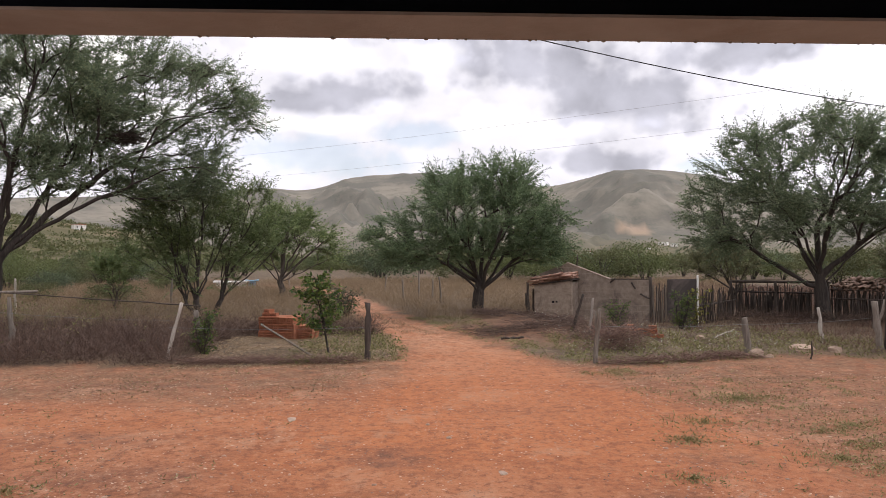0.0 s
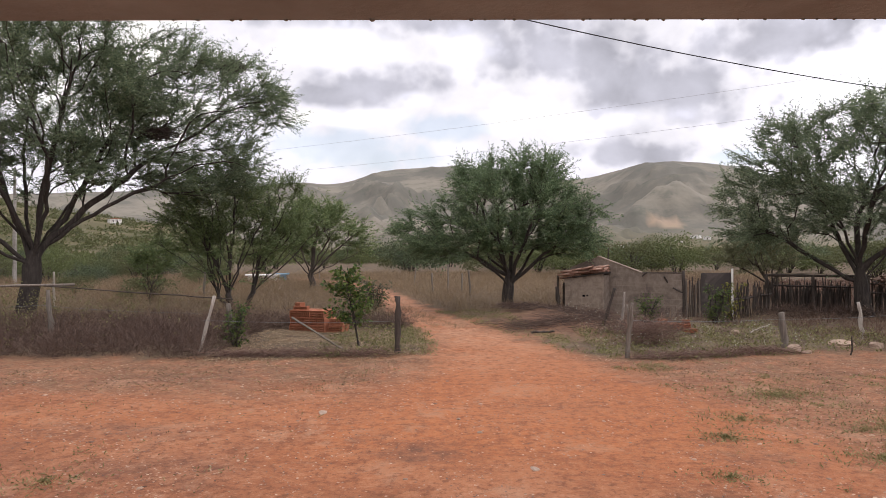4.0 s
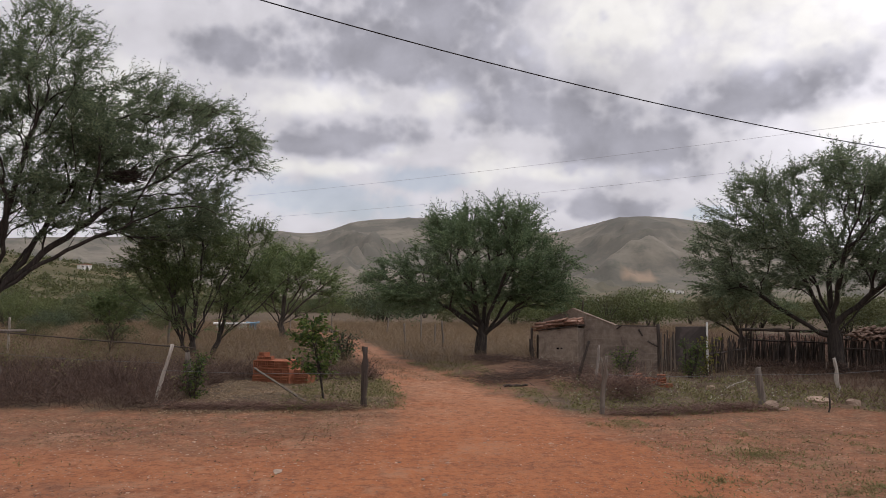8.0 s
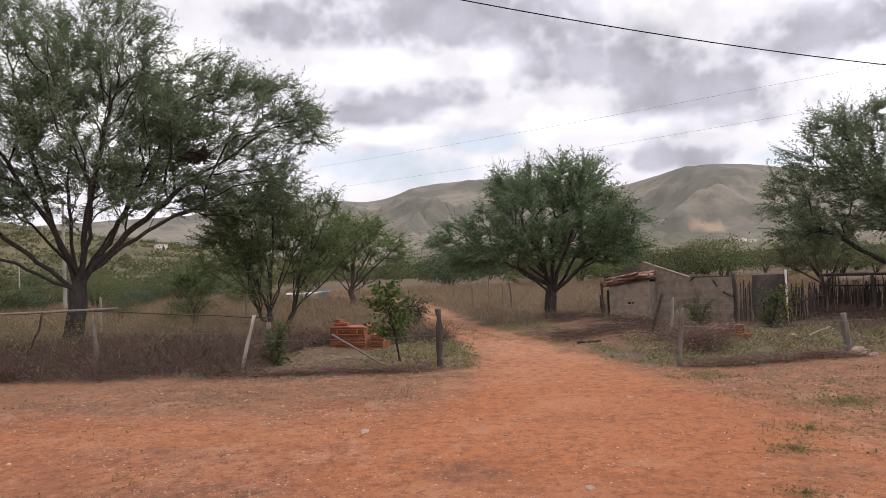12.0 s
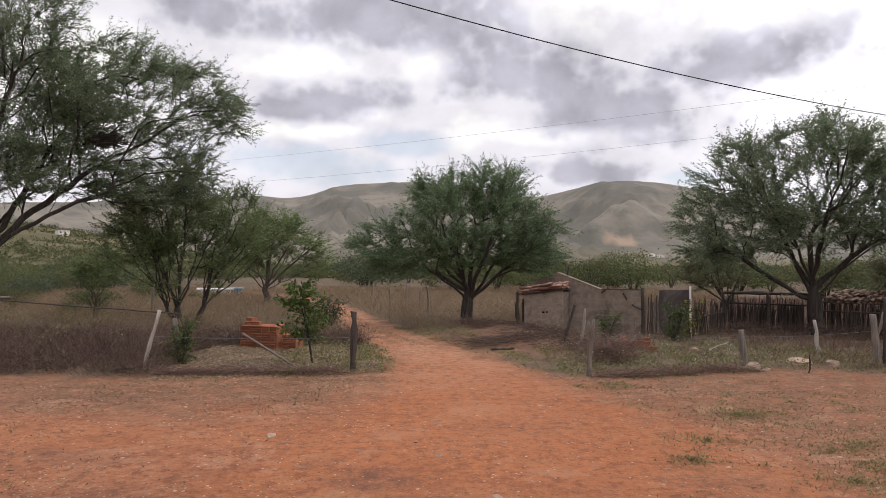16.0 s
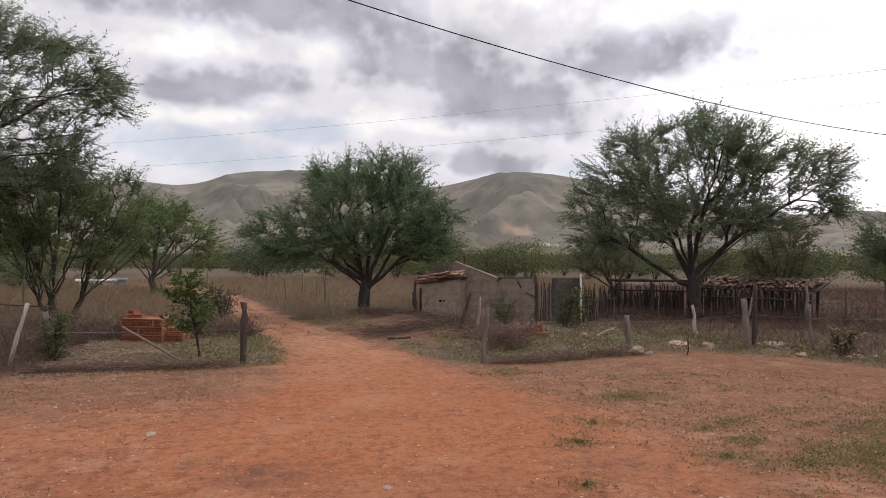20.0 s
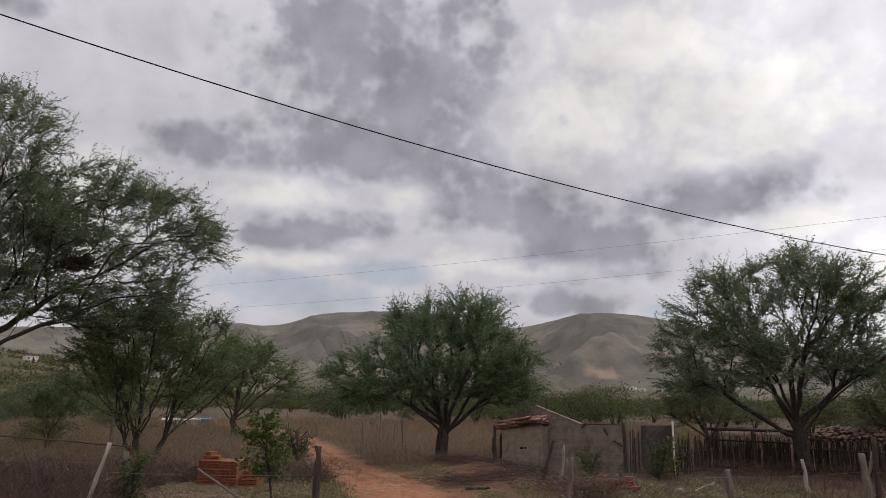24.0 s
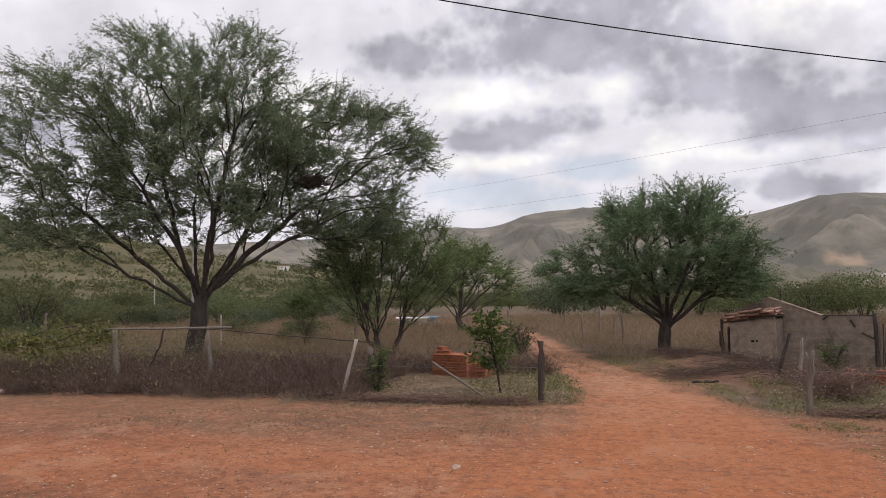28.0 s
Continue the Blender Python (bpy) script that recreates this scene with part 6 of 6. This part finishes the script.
for (x0, y0), (x1, y1) in zip(line[1:], line[2:]):
    for k in range(int(math.hypot(x1 - x0, y1 - y0) / 0.035)):
        u = sr.uniform(0, 1)
        x, y = x0 + (x1 - x0) * u - 9, y0 + (y1 - y0) * u - 22 + 0.16
        g.add(*tube(*crooked(sr, (x, y, -0.08), (x + sr.normal(0, 0.07), y, sr.uniform(0.7, 1.05)), 0.028, 0.014, 5, 0.02), 5, cap=False))
tagged(part("stickwork", g.mesh("stickwork", M_STICK, True), None, pal), kind="stuff")
for (x0, y0, z0), (x1, y1, z1) in (((8.1, 21.45, 0.62), (10.2, 23.52, 0.62)), ((10.2, 23.5, 0.95), (12.5, 22.7, 0.95)), ((12.5, 22.7, 0.75), (15.0, 19.7, 0.75))):
    g = Heap()
    g.add(*tube(*crooked(sr, (x0 - 9, y0 - 22, z0), (x1 - 9, y1 - 22, z1), 0.03, 0.025, 8, 0.02), 6))
    part("rail", g.mesh("rail", M_STICK, True), None, pal)
pole_between("beam", (9.9, 23.5, 1.28), (12.7, 22.2, 1.27), 0.045, 0.04, M_POST_D, "long dark roof pole over the palisade", "beam", 71, 0.006)
for k, (x, y, hh) in enumerate(((9.95, 23.4, 1.28), (11.2, 22.85, 1.27), (12.6, 22.2, 1.26))):
    post((x, y), (x, y, hh), 0.055, 0.045, "dark upright carrying the roof pole", M_POST_D, seed=80 + k, name="pen_post", group="pen posts")

PEN_TILE = tile_mesh(0.45, 0.085, 0.07, 0.011)
pen = thing("tiled_pen", (15.0, 19.9, 0), "open stick pen under a low roof of weathered tiles", "animal pen", rz=-50)
# local x runs back along the palisade, y away from the yard
for k, (x, y, z) in enumerate(((-0.1, 0, 1.0), (-1.5, 0, 1.03), (-3.1, 0, 1.05), (-0.1, 1.7, 1.2), (-1.5, 1.7, 1.2), (-3.1, 1.7, 1.2))):
    g = Heap()
    g.add(*tube(*crooked(sr, (x, y, -0.1), (x, y, z), 0.06, 0.05, 6, 0.012), 6))
    part("post", g.mesh("post", M_POST_D, True), None, pen)
part("roof_deck", box_bm(3.7, 2.1, 0.03, (-1.6, 0.85, 1.14), rot=Matrix.Rotation(radians(6), 4, "X")), M_POST_D, pen)
lay_tiles(pen, Matrix.Translation((-3.35, -0.2, 1.03)) @ Matrix.Rotation(radians(6), 4, "X"), 19, 5, 0.185, 0.40, 33, 1.6, 0.06, PEN_TILE)

# ---- power pole and wires ----
pole = thing("power_pole", (14.4, 14.95, ground_at(14.4, 14.95)), "slim tapered concrete power pole with a transformer", "power pole")
g = Heap()
g.add(*tube([(0, 0, -0.2), (0.02, 0, 3.5), (0.04, 0, 6.92)], [0.115, 0.09, 0.065], 8))
part("shaft", g.mesh("shaft", M_CONC, True), None, pole, "pale concrete shaft")
tr = bmesh.new()
bmesh.ops.create_cone(tr, cap_ends=True, segments=16, radius1=0.13, radius2=0.13, depth=0.5, matrix=Matrix.Translation((-0.2 * 0.71, 0.2 * 0.70, 5.2)))
t = part("transformer", tr, M_METAL, pole, "grey cylindrical transformer", True)
for k in range(2):
    g = Heap()
    g.add(*tube([(-0.2 * 0.71 + 0.05 * (k * 2 - 1), 0.14, 5.44), (-0.2 * 0.71 + 0.06 * (k * 2 - 1), 0.14, 5.68)], [0.03, 0.018], 6))
    part("bushing", g.mesh("bushing", M_METAL, True), None, t)
g = Heap()
g.add(*tube([(0.02, 0, 6.68), (-0.2, 0.2, 6.7), (-0.32, 0.31, 6.7)], [0.025, 0.025, 0.02], 6))
part("bracket", g.mesh("bracket", M_METAL, True), None, pole)
for k, (u, z) in enumerate(((0.30, 6.74), (0.20, 6.74), (0.12, 6.74), (0.1, 6.25))):
    g = Heap()
    g.add(*tube([(-u, u * 0.97, z), (-u, u * 0.97, z + 0.05), (-u, u * 0.97, z + 0.10)], [0.028, 0.045, 0.02], 6))
    part("insulator", g.mesh("insulator", M_POST_D, True), None, pole)
g = Heap()
a = np.linspace(0, 5.2, 14)
g.add(*tube(np.stack([-0.26 - 0.09 * np.cos(a) * 0.7, 0.26 + 0.09 * np.cos(a) * 0.7, 5.98 + 0.13 * np.sin(a)], 1), np.full(14, 0.014), 5, cap=False))
part("fuse_loop", g.mesh("fuse_loop", M_METAL, True), None, pole, "loop of cable at the fuse holder")
for z, w in ((4.8, 0.12), (5.0, 0.1), (5.4, 0.1), (6.1, 0.085)):
    g = Heap()
    g.add(*tube([(0.03, 0, z - 0.04), (0.03, 0, z + 0.04)], [w, w], 8))
    part("clamp", g.mesh("clamp", M_METAL), None, pole)
g = Heap()
g.add(*tube([(0.12, -0.02, 4.55), (0.13, -0.02, 5.0), (0.12, -0.02, 6.5)], [0.02, 0.02, 0.02], 6))
part("conduit", g.mesh("conduit", M_METAL), None, pole)


def wire(a, b, r, mat, sag, label, name="overhead_wire"):
    n = 40
    u = np.linspace(0, 1, n)
    p = np.outer(u, np.subtract(b, a))
    p[:, 2] -= 4 * sag * u * (1 - u)
    g = Heap()
    g.add(*tube(p, np.full(n, r), 5, cap=False))
    ob = part(name, g.mesh(name, mat, True), None)
    ob.location = a
    tagged(ob, label, "cable")


wire((14.3, 15.0, 4.99), (-11.32, 5.58, 7.6), 0.0085, M_CABLE, 0.936, "thick black service cable slung toward the house", "service_cable")
wire((14.15, 15.2, 6.8), (-28.9, 44.1, 7.4), 0.0035, M_WIRE, 0.5, "thin pale power line against the sky")
wire((14.15, 15.2, 6.0), (-28.9, 44.1, 6.4), 0.0035, M_WIRE, 0.6, "thin pale power line against the sky")
wire((14.45, 14.9, 4.75), (42, 12.5, 5.2), 0.004, M_WIRE, 0.35, "thin grey line leaving the pole")
wire((14.45, 14.9, 4.55), (42, 12.7, 4.9), 0.004, M_WIRE, 0.35, "thin grey line leaving the pole")
wire((14.45, 14.9, 6.5), (17.6, 9.3, 0.0), 0.0035, M_WIRE, 0.03, "taut guy wire of the power pole", "guy_wire")
for x, y, hh in ((-28.9, 44.1, 7.6), (42, 12.6, 5.6), (-11.32, 5.58, 7.7)):
    post((x, y), (x, y, hh), 0.11, 0.08, "plain pole at the far end of the wires", M_CONC, seed=3, wob=0.004, name="wire_pole", group="wire poles")

# ---- leafy plants ----


def sapling(name, at, tall, wide, count, leaf, label, seed, size=0.1, stems=3, lean=0.0, bare=0):
    rng = np.random.default_rng(seed)
    ob = thing(name, (at[0], at[1], ground_at(*at)), label, "shrub")
    w, P, D = Heap(), [], []
    for i in range(stems):
        a = rng.uniform(0, 6.28)
        top = np.array([math.cos(a) * wide * 0.28 + lean, math.sin(a) * wide * 0.28, tall * rng.uniform(0.75, 1.0)])
        p, r_ = crooked(rng, (0.03 * math.cos(a), 0.03 * math.sin(a), -0.05), top, 0.026, 0.008, 9, 0.018)
        w.add(*tube(p, r_, 5, cap=False))
        for j in range(1 + bare, 9):
            for q in range(7 if bare else 3):
                b = rng.uniform(0, 6.28)
                ln = wide * 0.5 * rng.uniform(0.4, 1.0) * (1 - 0.5 * max(0, j - 5) / 4 if bare else 1 - 0.5 * j / 9)
                e = p[j] + np.array([math.cos(b) * ln, math.sin(b) * ln, ln * rng.uniform(0.1, 0.7)])
                tw = np.array([p[j], (p[j] + e) / 2 + rng.normal(0, 0.02, 3), e])
                w.add(*tube(tw, [0.008, 0.006, 0.003], 3, cap=False))
                u = rng.uniform(0.2, 1.05, max(1, int(count / (stems * (42 if bare else 24)))))[:, None]
                P.append(p[j] + (e - p[j]) * u + rng.normal(0, 0.025, (len(u), 3)))
                D.append(np.repeat((e - p[j])[None] / (ln + 1e-6), len(u), 0) * 0.6)
    part("stemwork", w.mesh("stemwork", M_BARK_D, True), None, ob)
    V, Fc = leaves(rng, np.concatenate(P), np.concatenate(D), size, size * 0.45, 0.3, 0.6)
    part("foliage", mesh_from("foliage", V, Fc, leaf), None, ob)
    return ob


sapling("broadleaf_sapling", (-2.5, 15.2), 1.62, 1.4, 1300, M_LEAF_B, "glossy broad-leaved sapling beside the gatepost", 1, 0.11, 2, 0.1, 2)
sapling("yellow_bush", (11.6, 10.4), 1.3, 0.85, 1000, M_LEAF_YEL, "yellow-green leafy bush at the fence", 2, 0.085, 5)
sapling("broadleaf_sapling", (11.7, 8.0), 2.1, 1.1, 1700, M_LEAF_YEL, "tall thin sapling with yellowing leaves at the fence", 3, 0.12, 8)
sapling("creeper", (-5.3, 15.35), 0.9, 0.7, 700, M_LEAF_B, "green creeper round the twisted post", 4, 0.075, 5)
sapling("low_plant", (10.75, 13.5), 0.55, 0.8, 320, M_WEED, "low long-leaved plant at the fence foot", 5, 0.12, 5)
sapling("low_plant", (12.1, 12.0), 0.5, 0.9, 420, M_LEAF_B, "low green plant among stones", 6, 0.08, 6)
sapling("leafy_bush", (4.95, 19.6), 0.75, 0.8, 500, M_LEAF_B, "small green bush near the hut wall", 7, 0.075, 5)
sapling("leafy_bush", (7.05, 20.2), 1.0, 0.9, 600, M_LEAF_B, "small green bush before the hut opening", 8, 0.085, 5)
sapling("leafy_bush", (7.75, 20.6), 1.25, 0.6, 360, M_LEAF_YEL, "thin yellow-green shrub at the wall end", 9, 0.09, 3)
sapling("leafy_bush", (-3.3, 24.6), 0.95, 1.3, 900, M_LEAF_D, "dark low bush beside the track", 10, 0.09, 6)
# leafy vine lying along the fence
vr = np.random.default_rng(14)
vine = thing("leafy_vine", (-13.6, 14.7, 0), "leafy vine hanging along the fence wire", "vine")
w, P = Heap(), []
for k in range(3):
    u = np.linspace(0, 1, 14)
    p = np.stack([-1.2 + 2.6 * u, -0.5 + 1.15 * u, 1.35 - 0.2 * u - 0.25 * np.sin(u * 3.1 + k) + 0.05 * np.sin(9 * u + k)], 1) + vr.normal(0, 0.03, (14, 3))
    w.add(*tube(p, np.full(14, 0.01), 4, cap=False))
    P.append(p[vr.integers(0, 14, 420)] + vr.normal(0, 0.13, (420, 3)) - np.array([0, 0, 0.06]))
P = np.concatenate(P)
part("stemwork", w.mesh("stemwork", M_BARK_D), None, vine)
V, Fc = leaves(vr, P, np.zeros_like(P), 0.10, 0.07, 0.3, 0.9)
part("foliage", mesh_from("foliage", V, Fc, M_VINE), None, vine)


def tangle(name, at, size, n, label, seed, mat=None, lift=1.0, thick=0.007):
    """A heap of dry crossing twigs."""
    rng = np.random.default_rng(seed)
    g = Heap()
    z = ground_at(*at)
    for i in range(n):
        a = rng.uniform(0, 6.28)
        p = np.array([rng.normal(0, size[0] * 0.4), rng.normal(0, size[1] * 0.4), rng.uniform(0, size[2] * 0.6)])
        d = np.array([math.cos(a), math.sin(a), rng.uniform(-0.1, 0.7) * lift]) * rng.uniform(0.25, 0.6) * max(size[0], 0.6)
        pts, r_ = crooked(rng, p, p + d, rng.uniform(0.3, 1.0) * thick, 0.002, 5, 0.03)
        pts[:, 2] = np.maximum(pts[:, 2], 0.005)
        g.add(*tube(pts, r_, 4, cap=False))
    ob = part(name, g.mesh(name, mat or M_BRUSH, False), None)
    ob.location = (at[0], at[1], z)
    tagged(ob, label, "brush pile", kind="stuff")


tangle("brush_heap", (4.0, 17.3), (1.5, 1.0, 0.5), 420, "heap of dry brown brush behind the gatepost", 1)
tangle("brush_heap", (3.95, 15.8), (0.75, 0.65, 0.75), 700, "dense brown clump of dead brush beside the gatepost", 3, M_WINDROW, lift=1.3, thick=0.008)
tangle("brush_heap", (16.4, 10.6), (2.0, 1.2, 1.2), 220, "heap of dark cut branches at the yard edge", 2, M_POST_D, thick=0.02)
for k in range(9):
    x = 3.5 + 0.33 * k
    tangle("cut_brush", (x, 13.75 + 0.09 * k + 0.1 * math.sin(k * 2.3)), (0.55, 0.22, 0.16), 110, "low windrow of dead brush along the fence foot", 10 + k, M_WINDROW, lift=0.5)
for k in range(12):
    x = -5.1 + 0.28 * k
    tangle("cut_brush", (x, 13.95 + 0.06 * math.sin(k * 1.7)), (0.5, 0.2, 0.16), 90, "low windrow of dead brush along the fence foot", 30 + k, M_WINDROW, lift=0.5)
for k in range(14):
    tangle("cut_brush", (2.4 + 1.1 * math.cos(k * 2.4), 19.9 + 1.3 * math.sin(k * 1.9)), (0.9, 0.7, 0.16), 150, "dead brown twigs on the bare mound", 50 + k, M_BRUSH, lift=0.4)

for k in range(16):
    x = 9.2 + 0.42 * k
    y = 22.3 - 0.06 * k - 0.028 * k * max(0, k - 6)
    tangle("low_brush", (x, y - 0.5), (0.7, 0.5, 0.55), 120, "low dead brush before the palisade", 80 + k, M_BRUSH, lift=1.3)

# birds' nests in the great tree
for k, (u, v, z, s_) in enumerate(((6.4, -0.4, 8.55, 0.16), (4.0, -0.6, 6.0, 0.2))):
    c34, s34 = math.cos(radians(34)), math.sin(radians(34))
    rng = np.random.default_rng(60 + k)
    g = Heap()
    for i in range(260):
        p = rng.normal(0, 1, 3) * np.array([s_, s_ * 0.8, s_ * 0.38])
        d = rng.normal(0, 1, 3) * np.array([0.22, 0.22, 0.1])
        g.add(*tube([p - d, p + rng.normal(0, 0.03, 3), p + d], [0.01, 0.014, 0.006], 3, cap=False))
    ob = part("bird_nest", g.mesh("bird_nest", M_NEST), None)
    ob.location = (-13.7 + u * c34 - v * s34, 20.6 + u * s34 + v * c34, z)
    tagged(ob, "large dark nest of twigs lodged in the branches", "nest")

# ---- far buildings ----


def far_house(az, d, w, dp, hh, mat, roof, label, turn=0.0, ridge=0.3):
    x, y = EYE_X + d * math.sin(radians(az)), EYE_Y + d * math.cos(radians(az))
    ob = thing("far_house", (x, y, ground_at(x, y) - 0.1), label, "house", rz=-az + turn)
    part("wall", box_bm(w, dp, hh, (0, 0, hh / 2)), mat, ob)
    part("roof", prism([(-w / 2 - 0.2, hh), (w / 2 + 0.2, hh), (w / 2 + 0.2, hh + 0.1), (0, hh + ridge + 0.2 * ridge * w), (-w / 2 - 0.2, hh + 0.1)], -dp / 2 - 0.2, dp / 2 + 0.2), roof, ob)
    part("door", box_bm(0.13 * w, 0.06, hh * 0.75, (0.1 * w, -dp / 2 - 0.02, hh * 0.38)), M_POST_D, ob)
    part("window", box_bm(0.12 * w, 0.06, hh * 0.3, (-0.25 * w, -dp / 2 - 0.02, hh * 0.6)), M_POST_D, ob)


far_house(-16.0, 50, 2.0, 1.0, 0.55, M_WHITE, M_WHITE, "long low white shed beyond the field", ridge=0.04)
far_house(-14.4, 50, 0.5, 0.4, 0.6, M_BLUE, M_BLUE, "small blue shelter beyond the field", ridge=0.04)
for k, (az, d, w) in enumerate(((-48.6, 285, 3.6), (-26.6, 420, 6), (-55.2, 272, 3.6), (17.5, 1250, 14), (18.8, 1300, 16), (13.2, 1240, 12), (19.6, 1280, 12), (-2.2, 420, 9), (-6, 900, 12))):
    far_house(az, d, w, w * 0.8, 2.0 if d < 300 else 2.8 if d < 1000 else 5, M_WHITE, M_CLAY if k % 2 else M_WHITE, "small white farmhouse far off among scrub", turn=20 * math.sin(k))

# ---- the porch ----
house = thing("house_porch", (0, 0, 0), "house front with a plastered porch beam", "house", kind="structure")
part("wall", box_bm(16, 0.2, 3.6, (-1, -1.7, 1.8)), M_WHITE, house)
# two unseen walls, added to keep light off the porch roof underside
part("wall", box_bm(4.6, 0.15, 3.2, (-4.9, -0.35, 1.6)), M_WALL, house)
part("wall", box_bm(0.15, 2.6, 3.2, (-7.2, 0.95, 1.6)), M_WALL, house)
part("porch_floor", box_bm(9.6, 4.3, 0.4, (-2.6, 0.55, 0.2), 0.01), M_CONC, house)
BX0, BX1, BD, BZ = -0.585, 2.6, 0.09, 2.427
porch_beam = thing("porch_beam", (-0.32, 0.88, BZ), "plastered porch beam with a rough brown underside", "beam", kind="structure", rz=1.7)
part("soffit", box_bm(BX1 - BX0, BD, 0.004, ((BX0 + BX1) / 2, -BD / 2, 0.002)), M_BEAM, porch_beam, "rough brown plaster soffit")
# face and roof underside carry the porch's shade in their colour
part("face", box_bm(BX1 - BX0, BD - 0.004, 0.26, ((BX0 + BX1) / 2, -BD / 2, 0.134)), M_SHADE_BLACK, porch_beam, "inner face blackened to stand for its shade")
part("roof_underside", box_bm(BX1 - BX0, 2.6, 0.06, ((BX0 + BX1) / 2, -1.2, 0.34)), M_SHADE_BLACK, porch_beam)
dr = np.random.default_rng(4)
g = Heap()
for k in range(130):
    x = dr.uniform(BX0 + 0.02, BX1 - 0.02)
    s_ = dr.uniform(0.0008, 0.0024) * (1.4 if k % 9 == 0 else 1)
    g.add(*tube([(x, -0.003, 0.004), (x, -0.003, -s_ * 0.5), (x, -0.003, -s_)], [s_ * 1.6, s_ * 1.2, s_ * 0.3], 6))
part("plaster_edge", g.mesh("plaster_edge", M_BEAM), None, porch_beam, "row of small dried plaster drips")
part("porch_pipe", (lambda gg: (gg.add(*tube([(-2.69, 2.19, 0.4), (-2.69, 2.19, 1.5), (-2.69, 2.19, 2.64)], [0.0625, 0.0625, 0.0625], 16, cap=False)), gg.mesh("porch_pipe", M_PVC, True))[1])(Heap()), None, house, "smooth white pipe column")
part("pipe_cap", (lambda gg: (gg.add(*tube([(-2.69, 2.19, 2.58), (-2.69, 2.19, 2.632)], [0.064, 0.0625], 16, cap=False)), gg.mesh("pipe_cap", M_PVC, True))[1])(Heap()), None, house)
part("front_beam", box_bm(4.6, 0.1, 0.1, (-4.64, 2.19, 2.68), 0.006), M_GREYWOOD, house, "grey squared timber beam")
RISE = 0.12
tilt = math.degrees(math.atan(RISE))
part("rafter", box_bm(0.07, 3.9, 0.09, (-2.58, 0.3, 2.775 + RISE * 1.9), 0.005, rot=Matrix.Rotation(radians(-tilt), 4, "X")), M_GREYWOOD, house, "grey rafter along the roof edge")
for k in range(1, 5):
    part("rafter", box_bm(0.07, 3.9, 0.09, (-2.58 - 1.05 * k, 0.3, 2.775 + RISE * 1.9), 0.005, rot=Matrix.Rotation(radians(-tilt), 4, "X")), M_GREYWOOD, house)
for k in range(6):
    y = 2.42 - 0.42 * k
    part("batten", box_bm(4.7, 0.05, 0.025, (-4.72, y, 2.81 + RISE * (2.24 - y)), 0.003), M_GREYWOOD, house, "pale batten end under the tiles" if k < 3 else "")
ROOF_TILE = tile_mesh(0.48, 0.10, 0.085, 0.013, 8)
# porch tiles wear the clay darkened for their shaded underside
ROOF_TILE.materials[0] = M_CLAY_SHADED
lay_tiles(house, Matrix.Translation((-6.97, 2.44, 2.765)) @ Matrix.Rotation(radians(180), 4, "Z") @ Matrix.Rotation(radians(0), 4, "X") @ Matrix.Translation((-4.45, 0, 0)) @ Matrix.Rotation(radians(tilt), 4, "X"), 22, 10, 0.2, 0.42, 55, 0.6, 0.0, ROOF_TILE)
